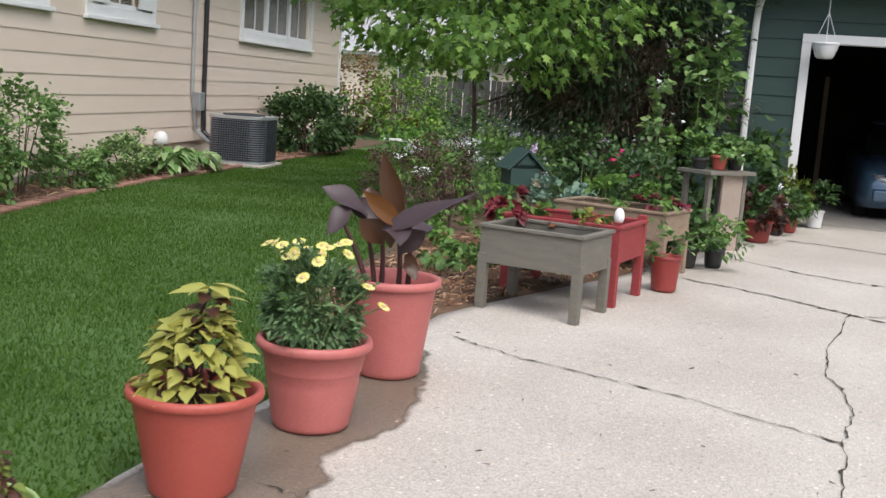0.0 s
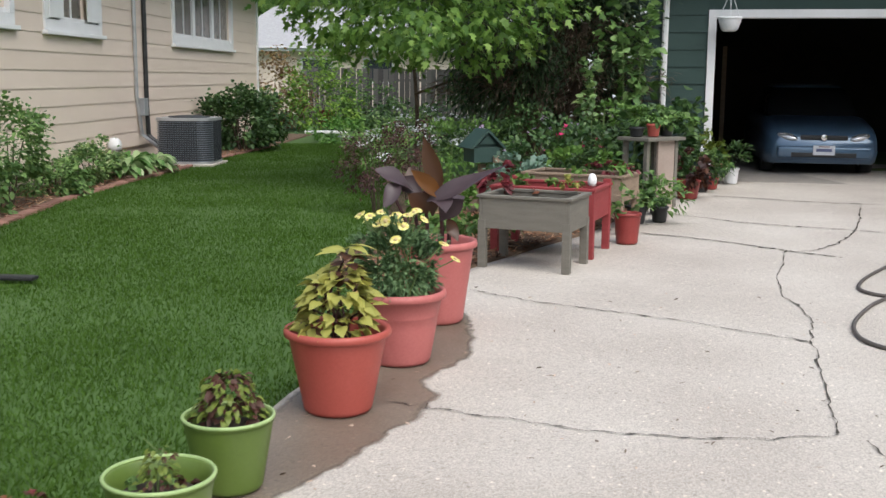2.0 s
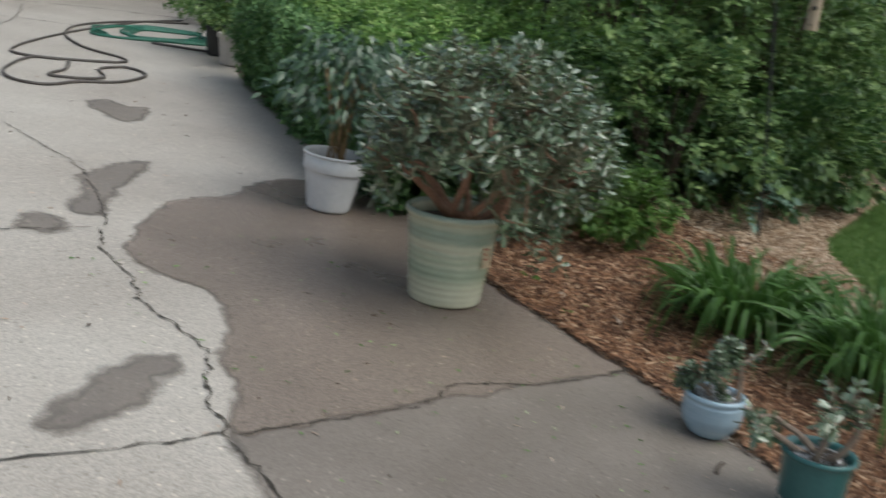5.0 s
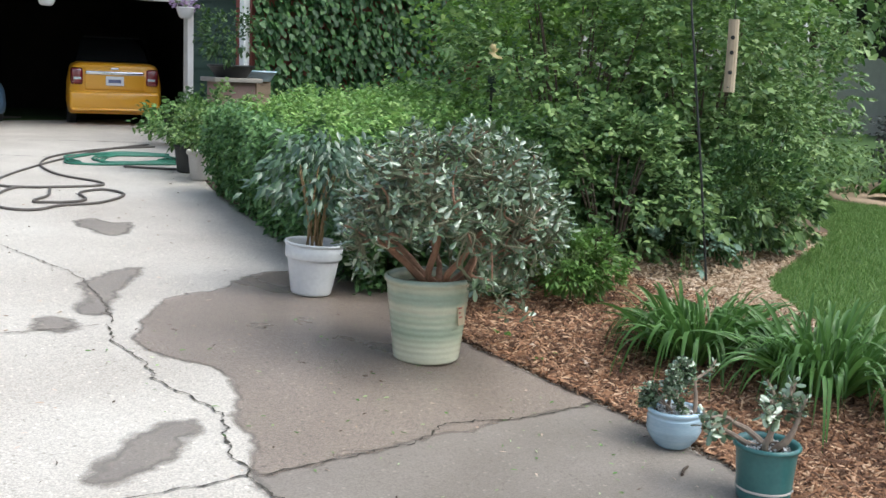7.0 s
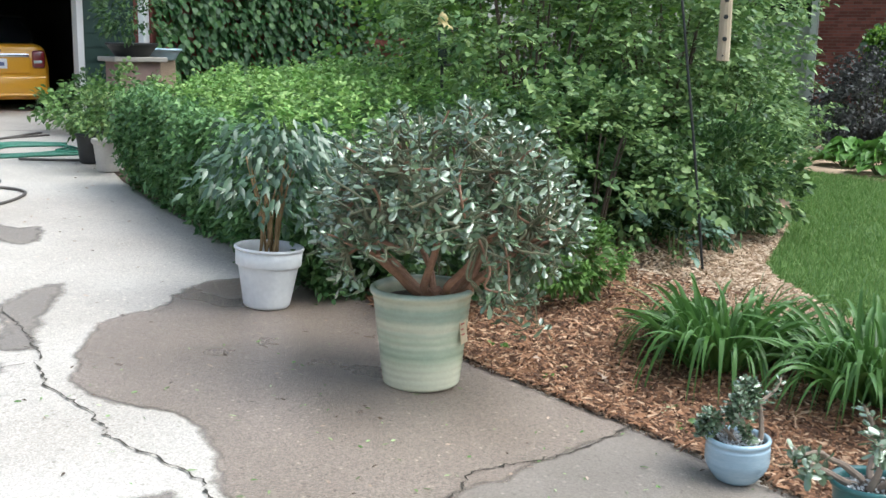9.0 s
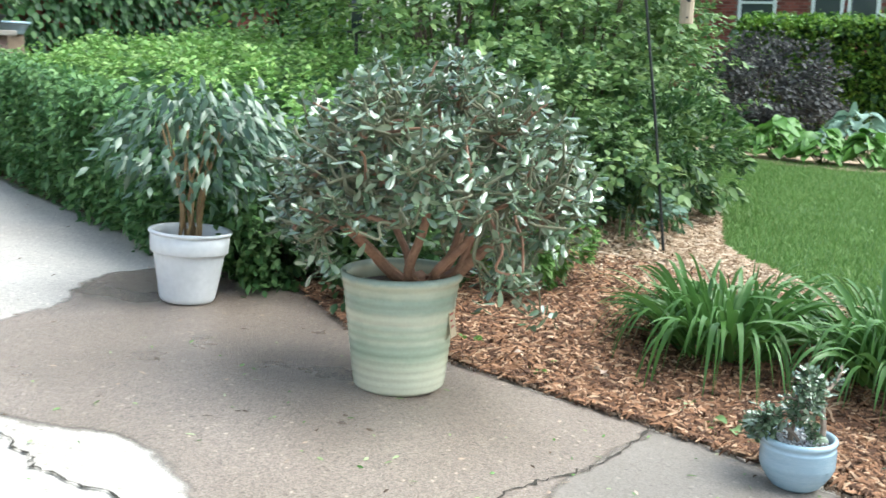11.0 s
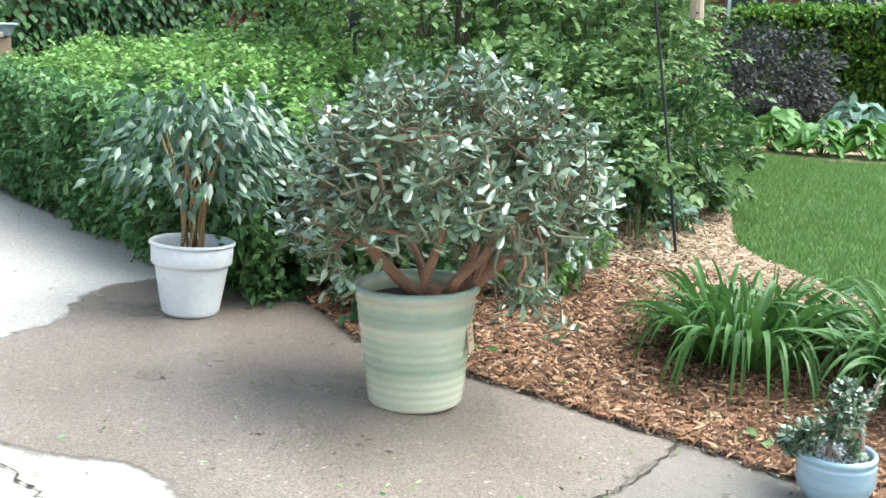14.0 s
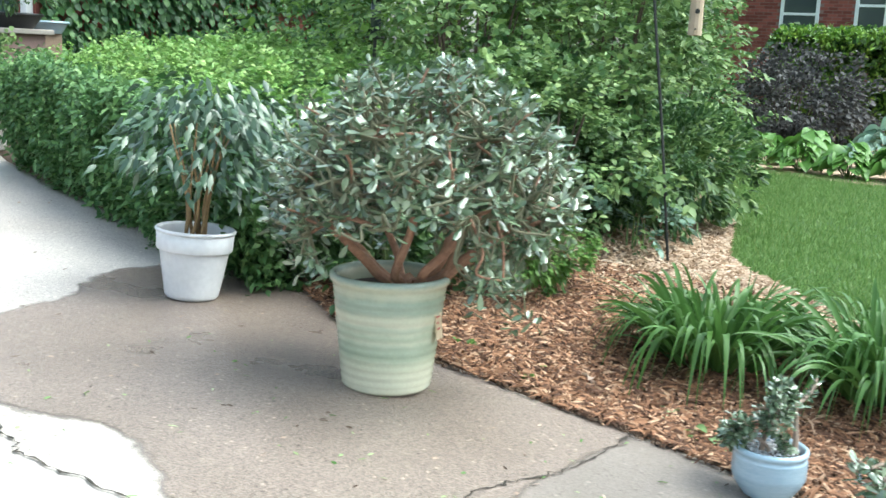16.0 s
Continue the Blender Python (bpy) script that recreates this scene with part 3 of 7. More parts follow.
def patch(points, mat, label, lift, name="wet_patch", fade=0.06):
    """A damp film over the drive that thins out along its uneven outline."""
    ring = np.array([(p.x, p.y) for p in spline([(x, y, 0) for x, y in [*points, points[0]]], 6)[:-1]])
    step = 0.03 if len(points) > 9 else 0.02
    gx = np.arange(ring[:, 0].min() - 0.1, ring[:, 0].max() + 0.1, step)
    gy = np.arange(ring[:, 1].min() - 0.1, ring[:, 1].max() + 0.1, step)
    X, Y = np.meshgrid(gx, gy)
    Q = np.stack([X.ravel(), Y.ravel()], -1)
    near, inside = np.full(len(Q), 9.0), np.zeros(len(Q), bool)
    for a, b in zip(ring, np.roll(ring, -1, 0)):
        ab = b - a
        u = np.clip(((Q - a) @ ab) / max(ab @ ab, 1e-9), 0, 1)
        near = np.minimum(near, np.linalg.norm(Q - a - u[:, None] * ab, axis=1))
        if a[1] != b[1]:
            inside ^= ((a[1] > Q[:, 1]) != (b[1] > Q[:, 1])) & (Q[:, 0] < a[0] + ab[0] * (Q[:, 1] - a[1]) / ab[1])
    d = np.where(inside, near, -near)
    d = np.minimum(d, np.array([right_edge(q) - 0.03 - p for p, q in Q]))
    d += 0.035 * np.array([noise.noise((p * 6, q * 6, 1)) + 0.6 * noise.noise((p * 17, q * 17, 2)) for p, q in Q])
    w = len(gx)
    cells = [(k, k + 1, k + w + 1, k + w) for r in range(len(gy) - 1) for k in range(r * w, r * w + w - 1) if d[[k, k + 1, k + w + 1, k + w]].max() > -fade]
    used = np.unique(cells)
    index = np.full(len(Q), -1)
    index[used] = np.arange(len(used))
    me = mesh_of(name, [(p, q, ground_z(p, q) + lift) for p, q in Q[used]], [tuple(int(v) for v in index[list(c)]) for c in cells], True)
    me.attributes.new("depth", "FLOAT", "POINT").data.foreach_set("value", (0.5 + 0.5 * np.clip(d[used] / fade, -1, 1)).astype(np.float32))
    part(name, me, mat, drive, label)


crack([(2.76, 7.1), (2.13, 5.76), (1.98, 4.97), (1.77, 4.44), (1.53, 3.79), (1.25, 3.03)], 0.010, 1)
crack([(1.33, 2.95), (1.3, 2.3), (1.27, 1.9), (1.09, 1.35), (0.94, 1.03)], 0.011, 2)
crack([(0.94, 1.03), (0.71, 0.62), (0.63, 0.24), (0.53, -0.03), (0.5, -0.48), (0.35, -0.71), (0.2, -1.05), (0.1, -1.5), (-0.3, -3.0)], 0.012, 3)
crack([(-2.0, -0.75), (-0.43, -0.93), (0.2, -1.05), (0.69, -1.12), (0.98, -1.14), (1.22, -1.08), (1.58, -1.22), (2.08, -1.26)], 0.012, 4)
crack([(-1.5, 1.8), (-1.23, 1.59), (-0.94, 1.46), (-0.33, 1.23), (0.35, 0.96), (0.8, 0.9)], 0.011, 5)
crack([(-0.56, 3.46), (-0.21, 3.29), (0.25, 3.09), (0.72, 2.99), (1.24, 3.0)], 0.011, 6)
crack([(0.07, 5.67), (0.42, 5.33), (1.04, 4.93), (1.75, 4.38)], 0.012, 7)
crack([(1.5, 8.25), (1.81, 7.98), (2.15, 7.72), (2.49, 7.38), (2.76, 7.04), (3.05, 6.76)], 0.036, 8)
crack([(2.3, 9.45), (2.9, 8.66), (3.32, 8.34), (3.84, 8.06), (4.3, 7.7)], 0.03, 9)
crack([(3.45, 10.75), (3.92, 10.43), (4.4, 10.05), (5.6, 9.6), (7.0, 8.7)], 0.042, 10)
crack([(2.82, 7.03), (3.01, 7.1), (3.47, 7.6), (3.94, 8.32), (4.59, 9.57)], 0.018, 11)

patch([(0.94, 0.78), (1.41, 1.19), (1.83, 1.27), (2.22, 1.49), (2.6, 1.45), (2.8, 1.2), (2.7, 0.5), (2.55, -0.2), (2.4, -0.9), (2.3, -1.28), (1.5, -1.2), (0.98, -1.14), (0.6, -1.1), (0.24, -1.05), (0.43, -0.76), (0.53, -0.5), (0.73, -0.3), (0.85, 0.0), (0.74, 0.43)], WET, "dark wet film left by watering", 0.0155)
patch([(0.22, -1.0), (0.98, -1.05), (2.3, -1.12), (2.15, -1.95), (1.9, -2.5), (1.2, -3.9), (-0.4, -3.9), (0.05, -1.6)], SPILL, "half-dried damp concrete", 0.0145, fade=0.1)
patch([(-0.05, 5.3), (-0.03, 4.7), (-0.11, 4.18), (-0.37, 3.75), (-0.35, 3.47), (-0.62, 2.98), (-1.06, 2.32), (-1.08, 2.04), (-1.2, 1.6), (-1.5, 1.3), (-1.7, 1.5), (-1.42, 2.3), (-1.0, 3.4), (-0.6, 4.4), (-0.3, 5.2)], DAMP, "damp stain along the row of pots", 0.0145)
patch([(1.18, 1.71), (1.54, 1.95), (1.77, 1.96), (1.45, 1.64), (1.2, 1.38), (0.98, 1.09), (0.86, 1.1), (0.88, 1.22), (1.03, 1.4)], SPILL, "damp spill", 0.0145, fade=0.1)
patch([(0.46, 0.95), (0.66, 1.16), (0.72, 1.0), (0.6, 0.85)], SPILL, "damp spot", 0.0145, fade=0.1)
patch([(-0.16, -0.67), (0.09, -0.52), (0.33, -0.46), (0.34, -0.56), (0.07, -0.74), (-0.14, -0.83), (-0.25, -0.78)], SPILL, "damp spill", 0.0145, fade=0.1)
patch([(2.22, 3.6), (2.44, 3.68), (2.46, 3.45), (2.58, 3.4), (2.36, 3.06), (2.16, 2.98), (2.16, 3.3)], SPILL, "damp spill", 0.0145, fade=0.1)


def bed(name, rows, left, right, lift, mat, label, cols=16):
    ob = part(name, strip(name, rows, cols, left, right, lift, 0.03), mat)
    return tagged(ob, label, "garden bed", kind="structure")


def bed_right_far(y):
    """The outer edge of the mulched bed, a curve that lets the lawn in."""
    return float(np.interp(y, [-6, -2.6, -1.9, -1.45, -1.15, -0.95, -0.7, -0.3, 0.6, 3], [2.2, 3.0, 3.3, 3.75, 4.1, 4.5, 5.6, 7.2, 8.5, 9.5]))


bed("mulch_bed", np.linspace(-4.4, 9.5, 84), lambda y: right_edge(y) + 0.0, wavy(bed_right_far, 0.08, 8), 0.018, EARTH, "bark mulch bed beside the drive")
bed("garden_bed", np.linspace(5.4, 13.4, 40), lambda y: left_edge(y) - np.interp(y, [5.4, 6.2, 8, 13.4], [0.15, 0.9, 1.9, 4.0]), lambda y: left_edge(y) - 0.01, 0.02, EARTH, "planted earth bed along the drive")


def wall_x(y):
    return -3.75 + 0.1419 * (y - 15)


bed("house_bed", np.linspace(3, 24, 60), lambda y: wall_x(y) - 0.02, wavy(lambda y: float(np.interp(y, [3, 8.5, 10.4, 12.5, 14.3, 16.6, 19, 24], [-3.85, -3.72, -3.64, -3.35, -2.98, -2.62, -2.06, -1.3])), 0.05, 3), 0.02, EARTH, "planted earth bed under the house wall")

# far bed with hostas behind the lawn
bed("hosta_bed", np.linspace(-6, 1.3, 24), lambda y: 9.45 + 0.22 * (y + 1) ** 2, lambda y: 17.5, 0.02, PALE_CHIPS, "mulched bed with hostas behind the lawn")


def chips(name, n, where, mat, label, size=0.045):
    """Loose shredded bark lying on a bed."""
    P = where(n)
    n = len(P)
    a, tilt = rng.random(n) * 6.283, 0.35 * rng.normal(size=n)
    l, w = size * (0.4 + 0.9 * rng.random(n)), 0.003 * (0.4 + 1.2 * rng.random(n))
    D = np.stack([np.cos(a) * np.cos(tilt), np.sin(a) * np.cos(tilt), np.sin(tilt)], -1)
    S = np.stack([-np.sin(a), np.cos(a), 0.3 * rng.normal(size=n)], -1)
    N = np.cross(D, S)
    V = np.stack([P - D * l[:, None] - S * w[:, None], P + D * l[:, None] - S * (0.6 * w)[:, None], P + D * l[:, None] + S * w[:, None], P - D * l[:, None] + S * w[:, None], P + N * 0.009], 1)
    F = np.array([(0, 1, 4), (1, 2, 4), (2, 3, 4), (3, 0, 4)])[None] + (np.arange(n) * 5)[:, None, None]
    ob = part(name, soup(name, V.reshape(-1, 3), F.reshape(-1, 3)), mat)
    return tagged(ob, label, "mulch", kind="stuff")


def in_bed(y0, y1, a, b, lift=0.028):
    def where(n):
        y = y0 + (y1 - y0) * rng.random(n)
        u = rng.random(n)
        return np.array([(x := a(v) + (b(v) - a(v)) * k, v, ground_z(x, v) + lift + 0.012 * rng.random()) for v, k in zip(y, u)])
    return where


chips("bark_mulch", 50000, in_bed(-4.4, 1.0, lambda y: right_edge(y) - 0.07 * max(0, noise.noise((y * 3, 2, 0)) + 0.35), lambda y: min(bed_right_far(y), right_edge(y) + 1.6)), CHIPS, "fresh orange shredded bark mulch", 0.032)
chips("soil_crumbs", 1000, in_bed(-2.6, 0.6, lambda y: right_edge(y) - 0.02 - 0.07 * max(0, noise.noise((y * 4, 5, 0)) + 0.3), lambda y: right_edge(y) + 0.08, 0.018), EARTH, "dark soil crumbs along the edge of the drive", 0.012)
chips("weathered_mulch", 18000, in_bed(-1.9, 0.9, lambda y: right_edge(y) + 1.25, lambda y: min(bed_right_far(y), 7.0)), PALE_CHIPS, "sun-bleached shredded bark mulch", 0.028)
chips("bed_mulch", 3500, in_bed(5.6, 9.5, lambda y: left_edge(y) - np.interp(y, [5.4, 6.2, 8, 13.4], [0.1, 0.85, 1.8, 3.5]), lambda y: left_edge(y) - 0.02), CHIPS, "sparse bark mulch on the bed", 0.04)
chips("house_bed_mulch", 2500, in_bed(5, 20, wall_x, lambda y: float(np.interp(y, [3, 8.5, 10.4, 12.5, 14.3, 16.6, 19, 24], [-3.9, -3.76, -3.68, -3.4, -3.03, -2.67, -2.1, -1.35]))), CHIPS, "reddish bark mulch under the shrubs", 0.05)


def blades(name, n, where, length, label, mat):
    """Grass as single bent blades."""
    P = where(n)
    n = len(P)
    D = unit(np.stack([rng.normal(size=n) * 0.45, rng.normal(size=n) * 0.45, np.ones(n)], -1))
    l, w, a = (length * (0.5 + 0.8 * rng.random(n)))[:, None], (0.0019 + 0.0021 * rng.random(n))[:, None], rng.random(n) * 6.283
    S = np.stack([np.cos(a), np.sin(a), 0 * a], -1)
    bend = unit(np.cross(D, S)) * l * 0.35
    V = np.stack([P - S * w, P + S * w, P + D * l * 0.55 - S * w * 0.8 + bend * 0.2, P + D * l * 0.55 + S * w * 0.8 + bend * 0.2, P + D * l * 0.9 + bend], 1)
    F = np.array([(0, 1, 3), (0, 3, 2), (2, 3, 4)])[None] + (np.arange(n) * 5)[:, None, None]
    me = soup(name, V.reshape(-1, 3), F.reshape(-1, 3))
    return tagged(part(name, me, mat), label, "grass", kind="stuff")


def lawn_left(n):
    y = -0.5 + 21.0 * rng.random(n) ** 1.5
    a = np.array([np.interp(v, [-1, 8.5, 10.4, 12.5, 14.3, 16.6, 19], [-4.2, -3.72, -3.64, -3.35, -2.98, -2.62, -2.06]) for v in y])
    b = np.array([left_edge(v) - 0.02 if v < 5.6 else (left_edge(v) - np.interp(v, [5.4, 6.2, 8, 13.4], [0.1, 0.85, 1.8, 3.9]) if v < 13 else 0.3) for v in y])
    x = a + (b - a) * rng.random(n)
    return np.array([(p, q, ground_z(p, q) - 0.005) for p, q in zip(x, y)])


def lawn_right(n):
    y = 1.2 - 5.5 * rng.random(n)
    x = np.array([bed_right_far(v) for v in y]) + 0.02
    x = x + (9.8 - x) * rng.random(n) ** 1.3
    return np.array([(p, q, ground_z(p, q) - 0.005) for p, q in zip(x, y) if p > bed_right_far(q)])


blades("lawn_grass", 300000, lawn_left, 0.036, "short mown green grass between house and drive", GRASS)
blades("lawn_grass_far", 150000, lawn_right, 0.055, "yellow-green mown grass behind the mulch bed, lightened as under open sky", DRY_LIT_GRASS)

# ---- the tan house ----
house = thing("house", -3.75, 15.0, "tan clapboard house with white-trimmed windows", "house", z=0.21, turn=-8.07)
# its wall runs along local y, with the yard at +x
WALL_A, WALL_B, WALL_TOP, FIRST = -14.0, 8.75, 3.1, 0.29
part("wall", box(-0.25, WALL_A, 0.1, -0.03, WALL_B, WALL_TOP), SIDING, house, "sheathing behind the siding")
part("foundation", box(-0.2, WALL_A, -0.3, -0.035, WALL_B, 0.30), FOUNDATION, house, "bare concrete foundation")
WINDOWS = [(-7.0, -3.62, 1.84), (-2.82, -0.94, 1.83), (2.32, 6.5, 1.83)]


def clapboard(a, b, z):
    """One lapped board: its lower edge stands out over the board beneath."""
    bm = bmesh.new()
    vs = [bm.verts.new(v) for v in ((-0.03, a, z), (0.012, a, z), (0.002, a, z + 0.222), (-0.03, a, z + 0.222), (-0.03, b, z), (0.012, b, z), (0.002, b, z + 0.222), (-0.03, b, z + 0.222))]
    for f in ((0, 1, 2, 3), (7, 6, 5, 4), (0, 4, 5, 1), (1, 5, 6, 2), (2, 6, 7, 3)):
        bm.faces.new([vs[i] for i in f])
    return bm


z = FIRST
while z < WALL_TOP - 0.1:
    cuts = [WALL_A] + [v for a, b, s in WINDOWS if z + 0.1 > s - 0.0 for v in (a + 0.05, b - 0.05)] + [WALL_B]
    for a, b in zip(cuts[::2], cuts[1::2]):
        part("board", clapboard(a, b, z), SIDING, house)
    z += 0.2155
part("corner_trim", box(-0.1, WALL_B, 0.25, 0.035, WALL_B + 0.1, WALL_TOP, 0.006), WHITE, house, "white corner board")
part("wall", box(-8, WALL_B - 0.02, -0.2, -0.06, WALL_B + 0.06, WALL_TOP), SIDING, house)


def house_window(a, b, sill, lights):
    w = part("window", box(-0.06, a, sill, 0.03, b, sill + 0.13, 0.008), WHITE, house, "white wooden window with divided lights")
    part("window_trim", box(-0.06, a, sill + 0.13, 0.032, a + 0.13, WALL_TOP, 0.006), WHITE, w)
    part("window_trim", box(-0.06, b - 0.13, sill + 0.13, 0.032, b, WALL_TOP, 0.006), WHITE, w)
    part("sill", box(-0.06, a - 0.04, sill - 0.05, 0.075, b + 0.04, sill + 0.0, 0.008), WHITE, w)
    n = len(lights)
    for (p, q) in lights:
        part("pane", box(-0.05, p, sill + 0.17, -0.03, q, WALL_TOP), PANE, w, "dark glass pane")
        part("muntin", box(-0.028, (p + q) / 2 - 0.012, sill + 0.15, -0.012, (p + q) / 2 + 0.012, WALL_TOP), WHITE, w)
    for (p, q), (r, s) in zip(lights, lights[1:]):
        part("mullion", box(-0.05, q, sill + 0.13, 0.012, r, WALL_TOP, 0.004), WHITE, w)
    part("sash", box(-0.052, a + 0.13, sill + 0.13, -0.005, b - 0.13, sill + 0.18, 0.004), WHITE, w)


house_window(-7.0, -3.62, 1.84, [(-6.8, -3.85)])
house_window(-2.82, -0.94, 1.83, [(-2.25, -1.55)])
part("shutter", box(0.034, -2.7, 1.98, 0.05, -2.29, WALL_TOP, 0.004), WHITE, house, "white side panel")
part("shutter", box(0.034, -1.5, 1.98, 0.05, -1.07, WALL_TOP, 0.004), WHITE, house, "white side panel")
house_window(2.32, 6.5, 1.83, [(2.62, 3.6), (3.75, 4.9), (5.05, 6.2)])
part("conduit", tube([(0.04, 0.33, 3.1), (0.04, 0.34, 1.0), (0.05, 0.5, 0.45), (0.3, 0.6, 0.22)], 0.028), METAL_GREY, house, "grey electrical conduit")
part("conduit", tube([(0.045, 0.78, 3.1), (0.045, 0.78, 0.9), (0.06, 0.78, 0.42), (0.35, 0.75, 0.18), (0.6, 0.6, 0.12)], 0.035), BLACK, house, "black insulated pipe")
part("junction_box", box(0.013, 0.48, 0.72, 0.11, 0.66, 0.98, 0.01), METAL_GREY, house, "small grey disconnect box")
part("eave", box(-0.5, WALL_A, WALL_TOP, 0.55, WALL_B + 0.4, WALL_TOP + 0.16, 0.01), WHITE, house, "white soffit board")
bm = bmesh.new()
vs = [bm.verts.new(v) for v in ((0.6, WALL_A, 3.24), (0.6, WALL_B + 0.45, 3.24), (-4.5, WALL_B + 0.45, 5.2), (-4.5, WALL_A, 5.2), (0.6, WALL_A, 3.32), (0.6, WALL_B + 0.45, 3.32), (-4.5, WALL_B + 0.45, 5.28), (-4.5, WALL_A, 5.28))]
for f in ((0, 3, 2, 1), (4, 5, 6, 7), (0, 1, 5, 4), (1, 2, 6, 5), (3, 0, 4, 7)):
    bm.faces.new([vs[i] for i in f])
part("roof", bm, SHINGLE, house, "grey shingled roof")
part("globe_vent", lathe([(0, 0.33), (0.055, 0.335), (0.09, 0.37), (0.1, 0.42), (0.085, 0.48), (0.05, 0.515), (0, 0.525)], 20), WHITE, house, "white round vent hood", True).location = (0.1, -0.85, -0.05)

# edging bricks along the house bed, each laid by hand
for k in range(64):
    y = 6.2 + k * 0.205
    x = float(np.interp(y, [3, 8.5, 10.4, 12.5, 14.3, 16.6, 19, 24], [-3.85, -3.72, -3.64, -3.35, -2.98, -2.62, -2.06, -1.3]))
    if k == 0:
        edging = thing("brick_edging", x, y, "single row of old red edging bricks round the bed", "edging", kind="structure")
        brick_me = bpy.data.meshes.new("brick")
        b = box(-0.05, -0.1, -0.04, 0.05, 0.1, 0.055, 0.008)
        b.to_mesh(brick_me)
        b.free()
        brick_me.materials.append(BRICK)
    ob = new("brick", brick_me)
    ob.parent = edging
    ob.matrix_world = pose(x + 0.02, y, ground_z(x, y) - 0.02, rng.normal() * 4, rng.normal() * 4, -10 + rng.normal() * 5)

# ---- garage, with its own axes: x along the front, y inwards ----
GX, GY, GF = 3.92, 12.53, 0.235
GTURN = -16.1
garage = thing("garage", GX, GY, "dark green garage with its wide white-trimmed door open", "garage", z=GF, turn=GTURN)
DOOR_W, DOOR_H = 5.05, 2.165
part("side_wall", box(-1.0, 0.0, -0.1, 0.0, 0.14, 2.75), GREEN_SIDING, garage, "dark green siding")
part("side_wall", box(DOOR_W, 0.0, -0.1, DOOR_W + 0.95, 0.14, 2.75), GREEN_SIDING, garage, "dark green siding")
part("header", box(0.0, 0.0, DOOR_H, DOOR_W, 0.14, 2.75), GREEN_SIDING, garage, "dark green siding over the door")
for k in range(13):
    zb = -0.05 + 0.215 * k
    for a, b in ((-1.02, -0.002), (DOOR_W + 0.002, DOOR_W + 0.97)) if zb < DOOR_H - 0.05 else ((-1.02, DOOR_W + 0.97),):
        bm = bmesh.new()
        vs = [bm.verts.new(v) for v in ((a, 0.0, zb), (a, -0.022, zb), (a, -0.008, zb + 0.214), (a, 0.0, zb + 0.214), (b, 0.0, zb), (b, -0.022, zb), (b, -0.008, zb + 0.214), (b, 0.0, zb + 0.214))]
        for f in ((3, 2, 1, 0), (4, 5, 6, 7), (0, 1, 5, 4), (1, 2, 6, 5), (2, 3, 7, 6)):
            bm.faces.new([vs[i] for i in f])
        part("board", bm, GREEN_SIDING, garage)
part("door_trim", box(0.0, -0.045, -0.02, 0.1, 0.16, DOOR_H - 0.1, 0.006), WHITE, garage, "white door jamb")
part("door_trim", box(DOOR_W - 0.1, -0.045, -0.02, DOOR_W, 0.16, DOOR_H - 0.1, 0.006), WHITE, garage, "white door jamb")
part("door_trim", box(0.0, -0.047, DOOR_H - 0.1, DOOR_W, 0.16, DOOR_H, 0.006), WHITE, garage, "white door head")
# inner faces coloured near black so the open garage reads as shaded
part("back_wall", box(-1.0, 6.6, -0.1, DOOR_W + 0.95, 6.8, 2.75), INSIDE, garage, "inside wall with the shade put into its near-black colour")
part("end_wall", box(-1.0, 0.14, -0.1, -0.85, 6.6, 2.75), INSIDE, garage, "inside wall with the shade put into its near-black colour")
part("end_wall", box(DOOR_W + 0.8, 0.14, -0.1, DOOR_W + 0.95, 6.6, 2.75), INSIDE, garage, "inside wall with the shade put into its near-black colour")
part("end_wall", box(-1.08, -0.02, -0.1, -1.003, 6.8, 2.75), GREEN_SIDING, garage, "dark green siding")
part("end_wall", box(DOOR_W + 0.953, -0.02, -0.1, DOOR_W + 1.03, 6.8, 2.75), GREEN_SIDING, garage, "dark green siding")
part("inner_ceiling", box(-1.0, 0.0, 2.75, DOOR_W + 0.95, 6.8, 2.83), INSIDE, garage, "rafters with the shade put into their near-black colour")
part("garage_floor", box(-0.9, -0.02, -0.12, DOOR_W + 0.9, 6.7, 0.012), FOUNDATION, garage, "dusty concrete floor")
part("fascia", box(-1.35, -0.45, 2.62, DOOR_W + 1.3, -0.42, 2.8, 0.006), WHITE, garage, "white fascia board")
part("soffit", box(-1.35, -0.42, 2.66, DOOR_W + 1.3, 0.0, 2.7), WHITE, garage, "white soffit")
part("gutter", box(-1.35, -0.57, 2.7, DOOR_W + 1.3, -0.452, 2.81, 0.02), WHITE, garage, "white gutter")
bm = bmesh.new()
vs = [bm.verts.new(v) for v in ((-1.4, -0.6, 2.8), (DOOR_W + 1.35, -0.6, 2.8), (DOOR_W + 1.35, 3.4, 4.5), (-1.4, 3.4, 4.5), (-1.4, -0.6, 2.86), (DOOR_W + 1.35, -0.6, 2.86), (DOOR_W + 1.35, 3.4, 4.56), (-1.4, 3.4, 4.56), (-1.4, 7.4, 2.8), (DOOR_W + 1.35, 7.4, 2.8))]
for f in ((4, 5, 6, 7), (0, 1, 5, 4), (3, 2, 1, 0), (7, 6, 9, 8), (0, 4, 7, 3), (1, 2, 6, 5)):
    bm.faces.new([vs[i] for i in f])
part("roof", bm, SHINGLE, garage, "pale grey shingled roof")
part("downspout", tube(spline([(-0.45, -0.5, 2.68), (-0.47, -0.4, 2.55), (-0.52, -0.08, 2.35), (-0.53, -0.07, 1.6), (-0.53, -0.07, 0.05)], 4), 0.042, sides=8), WHITE, garage, "white downspout")
